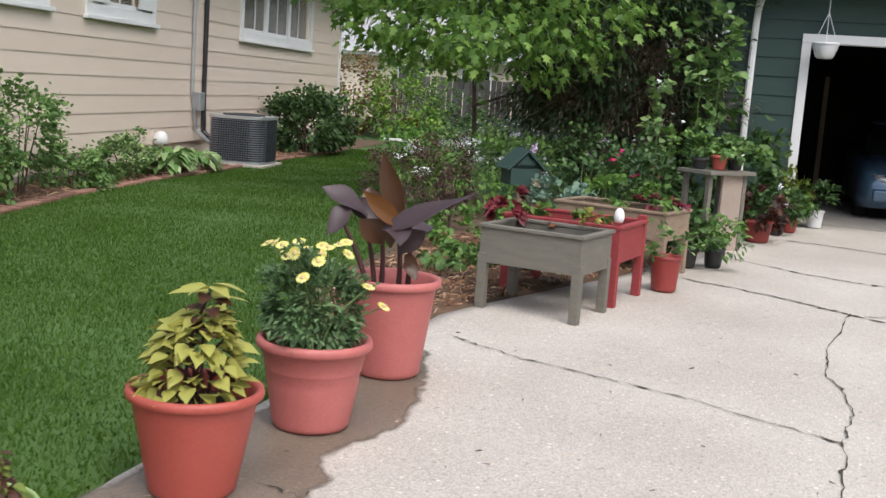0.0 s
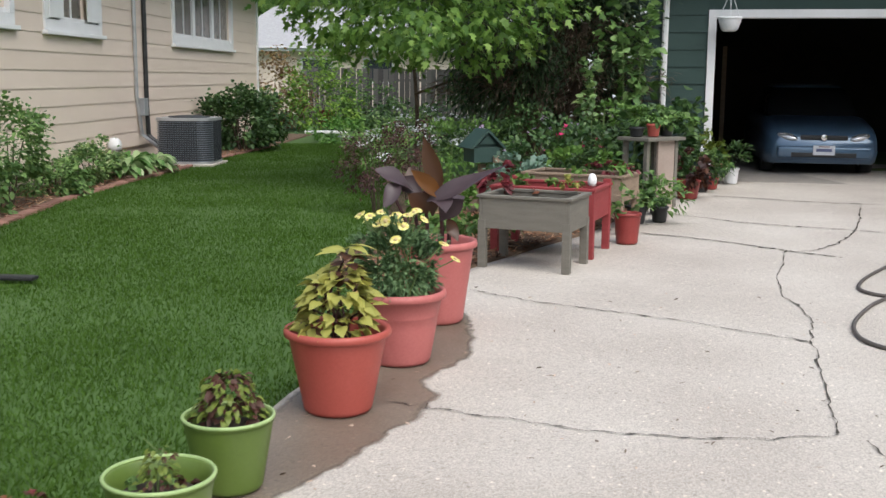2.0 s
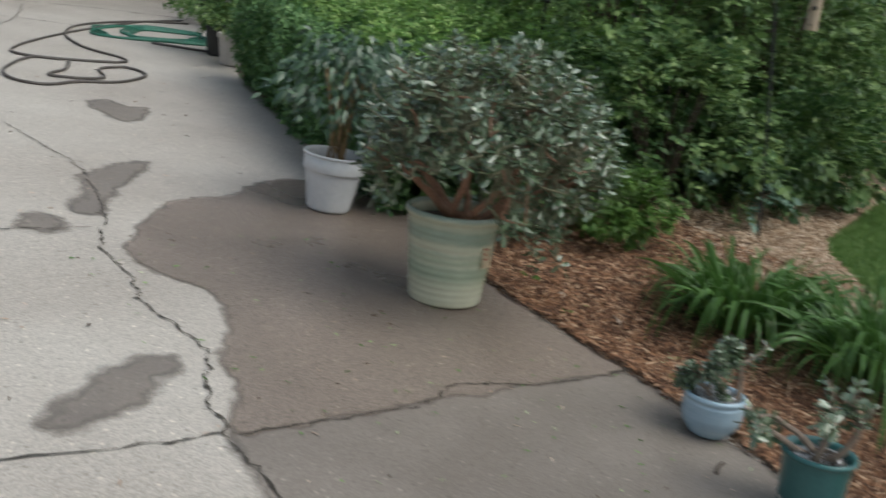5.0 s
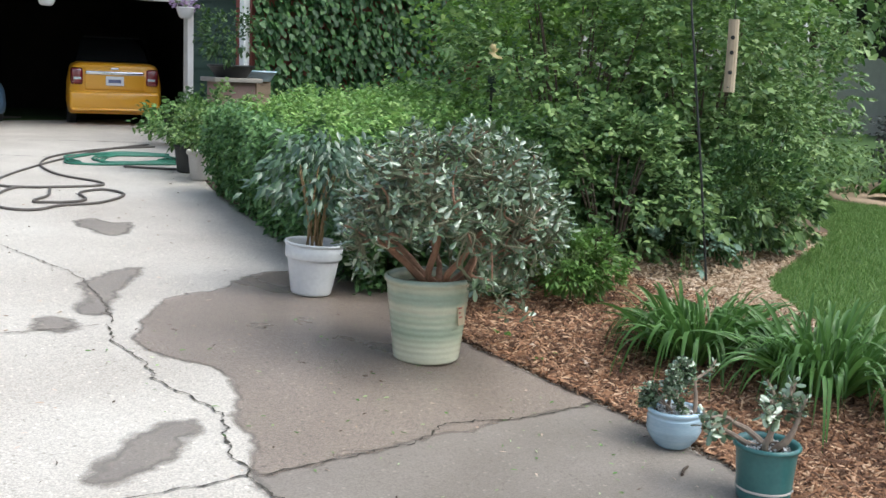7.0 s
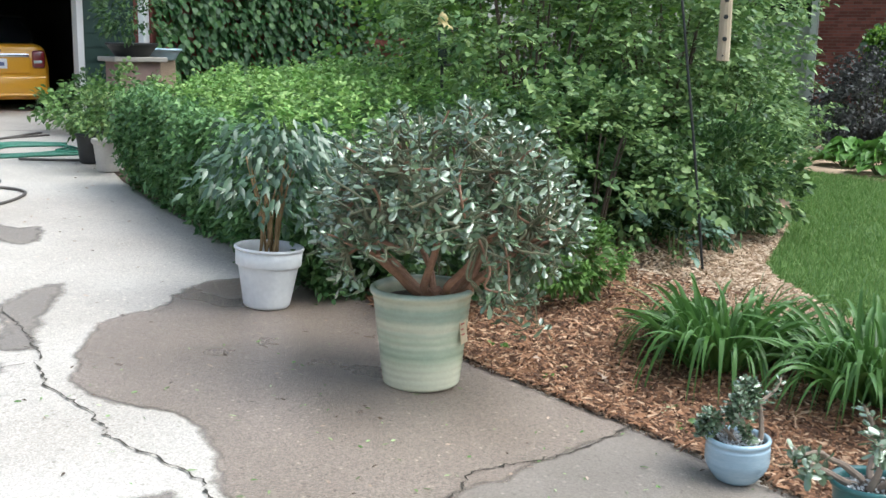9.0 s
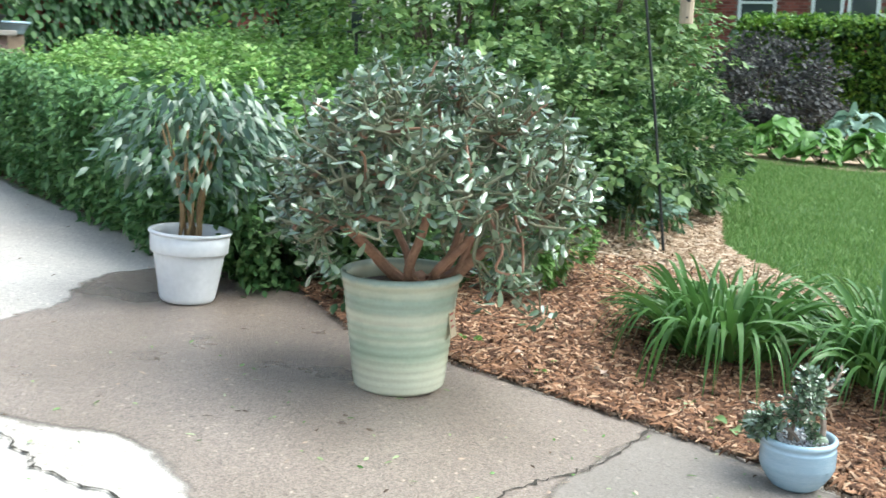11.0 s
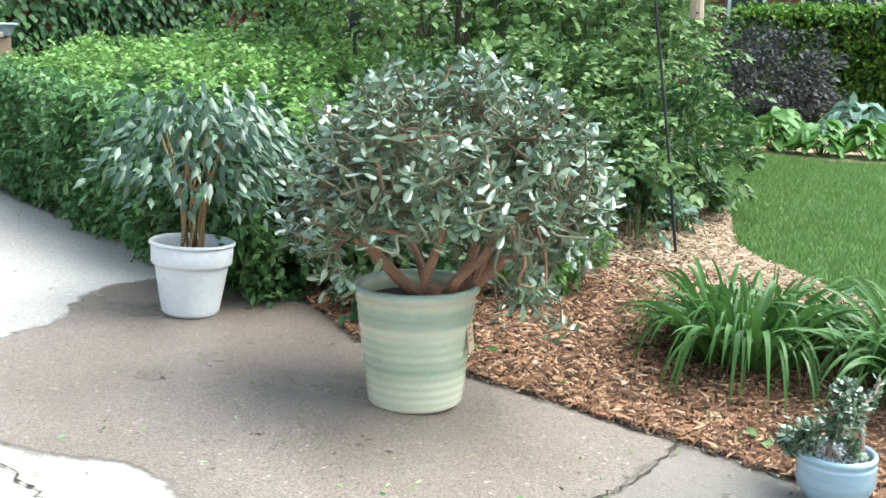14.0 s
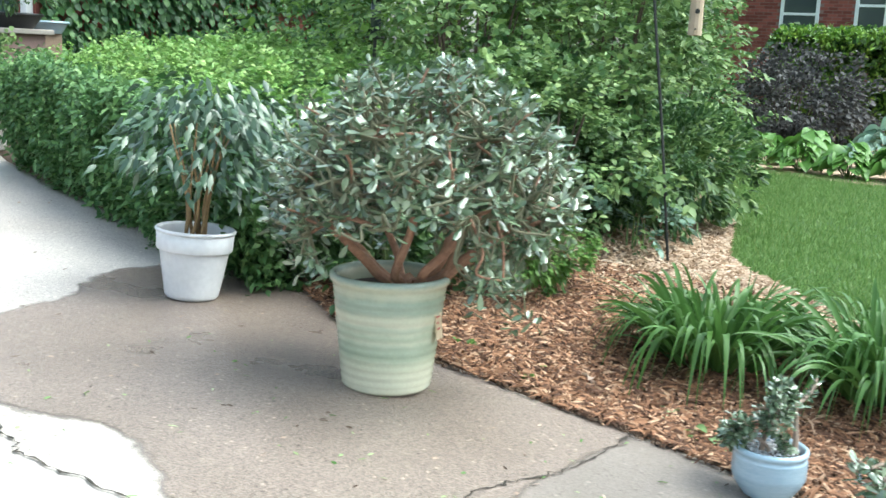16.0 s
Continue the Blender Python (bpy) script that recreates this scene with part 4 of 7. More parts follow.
for k, h in enumerate((0.55, 1.15, 1.75)):
    part("wall_stud", box(-0.6 + 0.28 * k, 3.9, 0, -0.55 + 0.28 * k, 3.94, h + 0.6, 0.004), RAW_WOOD, garage, "leaning wooden stake")
part("wall_stud", box(0.5, 4.6, 0.0, 0.57, 4.65, 1.85, 0.005), RAW_WOOD, garage, "upright wooden post")


def in_garage(u, v):
    a = radians(GTURN)
    return GX + u * math.cos(a) - v * math.sin(a), GY + u * math.sin(a) + v * math.cos(a)

# ---- cars ----
def loft(stations, bm=None):
    """A closed body through cross-sections: (y, [(half width, height), ...] from sill to roof)."""
    bm, rings = bm or bmesh.new(), []
    for y, sec in stations:
        pts = [(w, y, z) for w, z in sec] + [(-w, y, z) for w, z in reversed(sec)]
        rings.append([bm.verts.new(p) for p in pts])
    n = len(rings[0])
    for a, b in zip(rings, rings[1:]):
        for k in range(n):
            bm.faces.new((a[k], a[(k + 1) % n], b[(k + 1) % n], b[k]))
    bm.faces.new(rings[0][::-1])
    bm.faces.new(rings[-1])
    bmesh.ops.recalc_face_normals(bm, faces=bm.faces)
    bmesh.ops.bevel(bm, geom=[e for e in bm.edges if len(e.link_faces) == 2 and e.calc_face_angle() > 0.5], offset=0.025, segments=2, affect="EDGES")
    return bm


def wheel(parent, x, y):
    t = part("wheel", lathe([(0.17, -0.08), (0.27, -0.09), (0.29, -0.05), (0.29, 0.05), (0.27, 0.09), (0.17, 0.08)], 28), RUBBER, parent, "black tyre", True)
    t.matrix_local = pose(x, y, 0.29, 0, 90, 0)
    part("rim", lathe([(0, 0.05), (0.06, 0.06), (0.16, 0.04), (0.175, 0.075), (0.175, -0.07), (0, -0.05)], 24), METAL_GREY, t, "steel rim", True)


def car_shell(paint, label, u, v):
    x, y = in_garage(u, v)
    c = thing("car", x, y, label, "car", z=GF + 0.012 - 0.03, turn=GTURN)
    return c


blue = car_shell(BLUE_PAINT, "small blue saloon parked nose-out in the dark garage", 1.67, 1.2)
S = 0.93
body = loft([
    (0.0, [(0.62, 0.26), (0.68, 0.36), (0.66, 0.50), (0.60, 0.55), (0.50, 0.57)]),
    (0.10, [(0.74, 0.20), (0.77, 0.36), (0.76, 0.52), (0.72, 0.63), (0.60, 0.66)]),
    (0.45, [(0.80, 0.18), (0.82, 0.40), (0.81, 0.60), (0.76, 0.72), (0.62, 0.755)]),
    (1.20, [(0.80, 0.18), (0.83, 0.42), (0.82, 0.68), (0.77, 0.83), (0.62, 0.87)]),
    (3.3, [(0.80, 0.18), (0.83, 0.42), (0.82, 0.70), (0.78, 0.88), (0.64, 0.92)]),
    (4.1, [(0.74, 0.25), (0.78, 0.42), (0.77, 0.70), (0.72, 0.86), (0.60, 0.88)]),
])
part("body", body, BLUE_PAINT, blue, "", True)
part("cabin", loft([(1.2, [(0.72, 0.82), (0.66, 0.86)]), (1.9, [(0.70, 0.86), (0.56, 1.30)]), (3.0, [(0.70, 0.88), (0.56, 1.32)]), (3.7, [(0.70, 0.86), (0.62, 0.92)])]), CAR_GLASS, blue, "dark car windows", True)
part("roof", loft([(1.95, [(0.55, 1.29), (0.5, 1.33)]), (2.95, [(0.55, 1.30), (0.5, 1.36)])]), BLUE_PAINT, blue, "", True)
part("grille", box(-0.33, -0.012, 0.555, 0.33, 0.08, 0.62, 0.01), BLACK, blue, "black grille slot")
part("badge", lathe([(0, 0), (0.045, 0), (0.045, 0.012), (0, 0.016)], 16), CHROME, blue, "chrome oval badge").matrix_local = pose(0, -0.014, 0.59, 90, 0, 0)
for s in (-1, 1):
    lens = lathe([(0, 0.5), (0.2, 0.46), (0.38, 0.33), (0.48, 0.14), (0.5, 0), (0.48, -0.14), (0.38, -0.33), (0, -0.5)], 20)
    ob = part("headlight", lens, LAMP_CLEAR, blue, "clear oval headlight", True)
    ob.matrix_local = pose(0.52 * s, 0.075, 0.585, 0, -10 * s, 22 * s) @ Matrix.Diagonal((0.34, 0.16, 0.125, 1))
    part("turn_lamp", box(0.5, -0.02, 0.40, 0.64, 0.03, 0.44, 0.01) if s > 0 else box(-0.64, -0.02, 0.40, -0.5, 0.03, 0.44, 0.01), LAMP_AMBER, blue, "amber side lamp")
part("bumper", box(-0.66, -0.045, 0.28, 0.66, 0.06, 0.46, 0.035), BLUE_PAINT, blue, "painted bumper", True)
part("air_intake", box(-0.46, -0.052, 0.30, 0.46, -0.03, 0.37, 0.012), BLACK, blue, "black air intake")
plate = part("number_plate", box(-0.152, -0.062, 0.335, 0.152, -0.05, 0.475, 0.004), PLATE, blue, "pale licence plate")
part("plate_bar", box(-0.11, -0.065, 0.385, 0.11, -0.0625, 0.43), PLATE_BAR, plate)
part("plate_bar", box(-0.08, -0.065, 0.452, 0.08, -0.0625, 0.463), LAMP_RED, plate)
for wx in (-0.72, 0.72):
    for wy in (0.8, 3.25):
        wheel(blue, wx, wy)
blue.scale = (S, S, S)

yellow = car_shell(YELLOW_PAINT, "small yellow-orange saloon parked tail-out in the dark garage", 3.98, 0.72)
body = loft([
    (0.0, [(0.66, 0.30), (0.74, 0.42), (0.73, 0.66), (0.68, 0.94), (0.56, 0.985)]),
    (0.10, [(0.76, 0.22), (0.81, 0.42), (0.81, 0.70), (0.75, 0.98), (0.60, 1.03)]),
    (0.6, [(0.80, 0.20), (0.84, 0.42), (0.83, 0.72), (0.77, 1.0), (0.62, 1.05)]),
    (3.0, [(0.80, 0.20), (0.84, 0.42), (0.83, 0.72), (0.77, 0.94), (0.62, 0.98)]),
    (4.1, [(0.70, 0.24), (0.76, 0.42), (0.75, 0.60), (0.70, 0.72), (0.58, 0.76)]),
])
part("body", body, YELLOW_PAINT, yellow, "", True)
part("cabin", loft([(0.42, [(0.70, 0.98), (0.60, 1.04)]), (1.15, [(0.70, 1.0), (0.55, 1.44)]), (2.4, [(0.70, 0.98), (0.56, 1.46)]), (3.1, [(0.68, 0.94), (0.6, 0.98)])]), CAR_GLASS, yellow, "dark car windows", True)
# roof takes black instead of body yellow, standing in for garage shade
part("roof", loft([(1.2, [(0.54, 1.43), (0.5, 1.47)]), (2.35, [(0.54, 1.45), (0.5, 1.49)])]), BLACK, yellow, "roof coloured black to be lost in the garage shade", True)
part("bumper", box(-0.78, -0.06, 0.28, 0.78, 0.1, 0.58, 0.05), YELLOW_PAINT, yellow, "painted rear bumper", True)
part("bumper_lip", box(-0.74, -0.075, 0.27, 0.74, 0.0, 0.315, 0.02), YELLOW_PAINT, yellow, "lower lip of the bumper", True)
part("boot_lid", box(-0.52, -0.014, 0.60, 0.52, 0.05, 0.95, 0.03), YELLOW_PAINT, yellow, "boot lid", True)
part("chrome_strip", box(-0.50, -0.035, 0.845, 0.50, 0.02, 0.905, 0.018), CHROME, yellow, "chrome strip over the plate", True)
part("badge", box(-0.07, -0.03, 0.925, 0.07, 0.0, 0.96, 0.01), CHROME, yellow, "chrome badge")
for s in (-1, 1):
    a, b = sorted((0.54 * s, 0.755 * s))
    lamp = part("tail_light", box(a, -0.035, 0.68, b, 0.14, 0.95, 0.05), LAMP_RED, yellow, "red tail light", True)
    a, b = sorted((0.57 * s, 0.70 * s))
    part("reverse_lamp", box(a, -0.036, 0.76, b, -0.028, 0.80, 0.004), LAMP_CLEAR, lamp)
plate = part("number_plate", box(-0.155, -0.035, 0.68, 0.155, -0.018, 0.825, 0.004), PLATE, yellow, "pale licence plate")
part("plate_bar", box(-0.11, -0.038, 0.72, 0.11, -0.0355, 0.775), PLATE_BAR, plate)
for wx in (-0.74, 0.74):
    for wy in (0.85, 3.25):
        wheel(yellow, wx, wy)
yellow.matrix_world = pose(*yellow.location, 0, 0, GTURN - 14)
yellow.scale = (0.92, 0.95, 1.03)


# ---- pots and plants ----
def pot_body(r_top, r_bot, h, lip=0.02, lip_h=0.035, step=0.0):
    """A tapered flower pot with a rolled rim and a hollow inside."""
    p = [(0, 0.0), (r_bot - 0.01, 0.0), (r_bot, 0.012)]
    if step:
        k = r_bot + (r_top - lip - r_bot) * (1 - step)
        p += [(k - 0.001, h * (1 - step)), (k + 0.003, h * (1 - step) + 0.005), (k + 0.0045, h * (1 - step) + 0.012)]
    top = r_top - lip
    for f in ((0.04, 0.3, 0.55) if step else (0.04, 0.3, 0.6, 0.9, 0.985)):
        p.append((r_bot + (top - r_bot) * f, 0.012 + (h - lip_h - 0.012) * f))
    p.sort(key=lambda q: q[1])
    p += [(top, h - lip_h), (top + 0.004, h - lip_h + 0.001), (r_top - 0.006, h - lip_h + 0.002), (r_top - 0.002, h - lip_h * 0.85), (r_top, h - lip_h * 0.5), (r_top - 0.004, h - 0.003), (r_top - lip * 0.7, h)]
    p += [(r_top - lip - 0.01, h - 0.012), (r_top - lip - 0.016, h - lip_h - 0.03), (r_bot + (r_top - lip - r_bot) * 0.5 - 0.016, h * 0.5)]
    return lathe(p, 44)


def potted(name, x, y, label, group, r_top, r_bot, h, mat, lip=0.02, lip_h=0.035, step=0.0, rim=None, fill=0.82, z=None, turn=0.0):
    t = thing(name, x, y, label, "potted plant", group, z=(ground_z(x, y) + 0.016) if z is None else z, turn=turn)
    body = part("pot", pot_body(r_top, r_bot, h, lip, lip_h, step), mat, t, "", True)
    if rim:
        ring = [(r_top + 0.001, h - 0.008), (r_top + 0.003, h - 0.003), (r_top - 0.001, h + 0.002), (r_top - 0.008, h + 0.001), (r_top - 0.008, h - 0.008)]
        part("rim", lathe(ring, 44), rim, body, "pale worn rim", True)
    rs = r_bot + (r_top - lip - r_bot) * fill - 0.026
    soil = lathe([(rs + 0.012, h * fill - 0.01), (rs * 0.7, h * fill + 0.01), (rs * 0.3, h * fill + 0.014), (0, h * fill + 0.012)], 32)
    for v in soil.verts:
        v.co.z += 0.012 * noise.noise(v.co * 22)
    part("soil", soil, SOIL, t, "dark potting soil", True)
    return t


def stems(t, ends, base_z, r0, r1, mat, spread=0.03, name="stem", bend=0.3):
    """A stem for each of the ends, each a mesh of its own."""
    for e in ends:
        e = Vector(e)
        b = Vector((rng.normal() * spread, rng.normal() * spread, base_z))
        mid = b.lerp(e, 0.5) + Vector((-(e.x - b.x) * bend, -(e.y - b.y) * bend, 0.02))
        part(name, tube(spline([b, mid, e], 4), r0, r1, 6), mat, t)


def sprigs(P, D, L, pairs=3):
    """Leaflets in pairs along a stalk, and one at its end: where they start, their ways and lengths."""
    D = unit(D)
    S = unit(np.cross(D, np.array([0, 0, 1.0]) + 0.35 * rng.normal(size=D.shape)))
    L = np.asarray(L)[:, None]
    at, way, size = [], [], []
    for k in range(pairs):
        f = (k + 1) / (pairs + 0.6)
        for side in (-1, 1):
            at.append(P + D * L * f - np.array([0, 0, 0.2]) * L * f * f)
            way.append(D * 0.55 + side * S)
            size.append(L[:, 0] * 0.36)
    at.append(P + D * L * 0.88 - np.array([0, 0, 0.17]) * L)
    way.append(D + np.array([0, 0, -0.2]))
    size.append(L[:, 0] * 0.42)
    return np.concatenate(at), np.concatenate(way), np.concatenate(size)


def bush(name, n, m, size, radii, mat, L, W, parent, centre=(0, 0, 0), prof=OVAL, droop=0.3, low=-0.6, label="", fold=0.25, updir=0.2, compound=False):
    """Foliage in clumps over an ellipsoid; compound: each leaf a spray of seven leaflets."""
    P, D = clumps(n // 7 if compound else n, m, size, radii, low)
    D = D + np.array([0, 0, updir])
    if compound:
        P, D, l = sprigs(P, D, L * 2.0 * (0.7 + 0.6 * rng.random(len(P))))
        ob = part(name, leaves(name, P + np.array(centre), D, l, l * 0.6, (0.3, 1.0, 0.75, 0.0), 0.25, 0.15), mat, parent, label)
        return tagged(ob, kind="stuff")
    ob = part(name, leaves(name, P + np.array(centre), D, L * (0.6 + 0.7 * rng.random(n)), W * (0.7 + 0.6 * rng.random(n)), prof, droop, fold), mat, parent, label)
    return tagged(ob, kind="stuff")


ROW = "row of potted plants along the lawn"
# yellow coleus in terracotta
t = potted("potted_coleus", -0.76, 3.375, "yellow-green coleus in a terracotta plastic pot on damp concrete", ROW, 0.222, 0.142, 0.35, TERRA, 0.02, 0.035)
ends = [(0.04, -0.03, 0.66), (-0.07, -0.02, 0.52), (0.08, 0.03, 0.5), (0.0, 0.08, 0.5), (-0.03, -0.1, 0.46), (0.1, -0.07, 0.43), (-0.12, 0.05, 0.42)]
stems(t, ends, 0.28, 0.007, 0.004, DARK_STEM)
n = 265
hgt = rng.random(n)
a = rng.random(n) * 6.283
rad = 0.145 * np.sqrt(1 - hgt ** 2) * (0.55 + 0.45 * rng.random(n)) + 0.015
P = np.stack([rad * np.cos(a) - 0.02 + 0.04 * hgt, rad * np.sin(a), 0.34 + 0.25 * hgt], -1)
D = np.stack([np.cos(a), np.sin(a), 0.05 + 0.35 * rng.normal(size=n)], -1)
HEART = (0.25, 0.95, 1.0, 0.7, 0.3, 0.0)
leaf_each("leaf", P[:230], D[:230], 0.055 + 0.026 * rng.random(230), 0.044 + 0.012 * rng.random(230), COLEUS_Y, t, HEART, 0.26, 0.18)
leaf_each("leaf", P[230:] - (0, 0, 0.01), D[230:], 0.06, 0.045, COLEUS_D, t, HEART, 0.5, 0.25)
a = np.arange(16) * 2.4
P = np.stack([0.04 + 0.012 * np.cos(a), -0.03 + 0.012 * np.sin(a), 0.53 + 0.0085 * np.arange(16)], -1)
leaf_each("leaf", P, np.stack([np.cos(a), np.sin(a), 0.1 + 0 * a], -1), 0.075, 0.05, COLEUS_D, t, OVAL, 0.3, 0.3)
a = np.array([0.1, 1.3, 2.6, 3.3, 4.4, 5.4, 6.0])
P = np.stack([0.04 + 0.01 * np.cos(a), -0.03 + 0.01 * np.sin(a), 0.645 + 0.008 * np.arange(7)], -1)
leaf_each("leaf", P, np.stack([np.cos(a), np.sin(a), 0.12 + 0.1 * np.sin(3 * a)], -1), 0.13, 0.052, COLEUS_Y, t, (0.25, 0.85, 1.0, 0.75, 0.4, 0.0), 0.2, 0.2)
P, D = clumps(16, 8, 0.1, (0.1, 0.1, 0.08))
leaf_each("leaf", P + (0, 0, 0.38), D, 0.05, 0.034, COLEUS_D, t)

# pale yellow daisies in terracotta
t = potted("potted_daisies", -0.465, 4.085, "pale yellow daisies with ferny leaves in a terracotta plastic pot", ROW, 0.226, 0.15, 0.352, FADED, 0.022, 0.04, 0.36)
ends = [(0.19 * math.cos(k * 2.4) * (k / 17) ** 0.5 - 0.05, 0.17 * math.sin(k * 2.4) * (k / 17) ** 0.5, 0.69 + 0.025 * math.sin(k * 1.7)) for k in range(17)] + [(0.2, -0.1, 0.58), (0.26, -0.06, 0.5), (-0.03, -0.22, 0.62)]
stems(t, ends, 0.28, 0.004, 0.003, STEM, 0.06, bend=0.15)
bush("foliage", 3600, 60, 0.11, (0.17, 0.17, 0.19), MUM_L, 0.045, 0.016, t, (-0.03, 0, 0.46), DIAMOND, 0.2)
for e in ends:
    face = unit(np.array((e[0] * 2 - 0.1, -0.35 + e[1], 0.95)) + 0.25 * rng.normal(size=3))
    u = unit(np.cross(face, (0, 0, 1.0)))
    v = np.cross(face, u)
    a = (np.arange(13) * 6.283 / 13)[:, None]
    ray = np.cos(a) * u + np.sin(a) * v
    f = part("flower", leaves("flower", np.array(e) + ray * 0.008, ray + 0.15 * face, 0.02, 0.012, (0.4, 1.0, 0.9, 0.4), 0.1, 0.1, up=face * 3), PETAL_Y, t, "pale yellow daisy")
    part("flower_heart", lathe([(0, 0), (0.011, 0.002), (0.008, 0.008), (0, 0.01)], 8), FEED_YELLOW, f).matrix_local = Matrix.Translation(e) @ Vector(face).to_track_quat("Z", "Y").to_matrix().to_4x4()

# purple canna in the tall terracotta pot
t = potted("potted_canna", -0.215, 4.875, "purple-leaved canna in a tall faded terracotta pot", ROW, 0.226, 0.15, 0.455, FADED, 0.022, 0.04)
for base, top in (((-0.05, 0.02), (-0.07, 0.0, 0.72)), ((0.03, 0.0), (0.01, -0.02, 0.70)), ((-0.1, -0.03), (-0.24, -0.04, 0.70)), ((-0.08, 0.04), (-0.15, 0.05, 0.73)), ((0.07, 0.03), (0.06, 0.03, 0.66))):
    part("stem", tube(spline([(*base, 0.36), ((base[0] + top[0]) / 2 + 0.008, (base[1] + top[1]) / 2, 0.54), top], 4), 0.014, 0.009, 7), DARK_STEM, t)


def big_leaf(base, way, L, W, mat, droop, label, wave=0.05, up=(0, -1.0, 0.5)):
    me = leaves("leaf", [base], [way], L, W, (0.1, 0.42, 0.78, 0.97, 1.0, 0.9, 0.66, 0.34, 0.0), droop, 0.4, up=np.array(up) * 3, wave=wave)
    part("leaf", me, mat, t, label)


big_leaf((0.02, 0.0, 0.68), (-0.28, -0.05, 1), 0.37, 0.10, CANNA_B, 0.03, "tall narrow bronze canna leaf", 0.03)
big_leaf((0.03, -0.04, 0.68), (-0.72, -0.25, 0.72), 0.27, 0.088, CANNA_O, 0.06, "bronze canna leaf coloured orange as if lit from behind", 0.08)
big_leaf((-0.06, -0.06, 0.67), (1.0, -0.2, 0.42), 0.46, 0.105, CANNA_D, -0.06, "arching purple canna leaf", 0.16, (-0.2, -0.8, 1.0))
big_leaf((0.0, -0.03, 0.68), (0.2, -0.9, 0.0), 0.17, 0.13, CANNA_D, 0.35, "drooping purple canna leaf", 0.1)
big_leaf((-0.13, 0.0, 0.72), (-0.85, -0.15, 0.62), 0.28, 0.12, CANNA_D, 0.12, "broad purple canna leaf", 0.1, (0.2, -0.6, 1.0))
big_leaf((-0.2, -0.05, 0.76), (-0.62, -0.35, -0.35), 0.15, 0.10, CANNA_D, 0.45, "hanging purple canna leaf", 0.1)
big_leaf((-0.08, 0.03, 0.7), (-0.7, 0.1, 0.6), 0.2, 0.11, CANNA_D, 0.2, "purple canna leaf")
big_leaf((-0.1, 0.06, 0.7), (-0.2, 0.3, 0.8), 0.2, 0.1, CANNA_B, 0.15, "purple canna leaf")
big_leaf((0.06, 0.05, 0.64), (0.35, 0.6, 0.4), 0.22, 0.12, CANNA_D, 0.3, "purple canna leaf")
big_leaf((-0.05, -0.02, 0.60), (-0.5, -0.3, 0.7), 0.22, 0.12, CANNA_B, 0.2, "dark bronze canna leaf")
big_leaf((0.02, -0.02, 0.56), (0.5, -0.2, 0.75), 0.24, 0.11, CANNA_D, 0.25, "purple canna leaf")
big_leaf((-0.02, 0.02, 0.58), (-0.05, 0.1, 1.0), 0.26, 0.10, CANNA_B, 0.1, "dark bronze canna leaf")
big_leaf((0.05, -0.03, 0.56), (0.5, -0.5, -0.5), 0.12, 0.07, CANNA_B, 0.4, "withered curled canna leaf", 0.2)


def small_coleus(t, h, r, n, mat, mat2, L, up0=0.0):
    z = rng.random(n)
    a = rng.random(n) * 6.283
    P = np.stack([r * (1 - 0.5 * z) * np.cos(a) * rng.random(n) ** 0.4, r * (1 - 0.5 * z) * np.sin(a) * rng.random(n) ** 0.4, up0 + h * z], -1)
    D = np.stack([np.cos(a), np.sin(a), 0.1 + 0.4 * rng.normal(size=n)], -1)
    k = n * 2 // 3
    leaf_each("leaf", P[:k], D[:k], L * (0.7 + 0.5 * rng.random(k)), L * 0.6, mat, t, OVAL, 0.5, 0.3)
    leaf_each("leaf", P[k:], D[k:], L * (0.7 + 0.5 * rng.random(n - k)), L * 0.6, mat2, t, OVAL, 0.5, 0.3)


GR = "matching green pots"
t = potted("potted_coleus", -1.128, 2.58, "brown and lime coleus in an apple-green plastic pot", GR, 0.155, 0.112, 0.255, GREEN_POT, 0.005, 0.02, 0.0, GREEN_RIM)
small_coleus(t, 0.15, 0.12, 150, COLEUS_D, COLEUS_D, 0.042, 0.235)
small_coleus(t, 0.15, 0.12, 110, COLEUS_G, COLEUS_G, 0.04, 0.245)
t = potted("potted_seedlings", -1.275, 2.06, "sparse young seedlings in an apple-green plastic pot", GR, 0.162, 0.118, 0.262, GREEN_POT, 0.005, 0.02, 0.0, GREEN_RIM, fill=0.75)
stems(t, [(-0.03 + 0.04 * math.cos(k * 2.1), 0.02 + 0.04 * math.sin(k * 2.1), 0.27 + 0.02 * k) for k in range(5)], 0.19, 0.003, 0.002, STEM, 0.02)
small_coleus(t, 0.14, 0.075, 130, COLEUS_G, COLEUS_D, 0.026, 0.2)
bush("foliage", 70, 6, 0.05, (0.06, 0.06, 0.03), GERANIUM_L, 0.026, 0.022, t, (-0.03, -0.01, 0.22))
bush("foliage", 40, 4, 0.05, (0.03, 0.03, 0.02), COLEUS_D, 0.026, 0.02, t, (0.075, 0.01, 0.21))

t = potted("potted_coleus", -1.5, 1.515, "rust-red coleus in a stained cream plastic pot", ROW, 0.172, 0.13, 0.25, CREAM, 0.008, 0.024)
small_coleus(t, 0.2, 0.12, 170, COLEUS_R, COLEUS_D, 0.042, 0.22)
small_coleus(t, 0.2, 0.125, 90, COLEUS_C, COLEUS_R, 0.036, 0.23)
a = np.arange(11) * 0.57
leaf_each("leaf", np.stack([0.11 * np.cos(a), 0.11 * np.sin(a), 0.29 + 0.03 * np.sin(5 * a)], -1), np.stack([np.cos(a), np.sin(a), -0.5 + 0 * a], -1), 0.064, 0.034, COLEUS_C, t, OVAL, 0.6, 0.3, label="crimson coleus leaf")
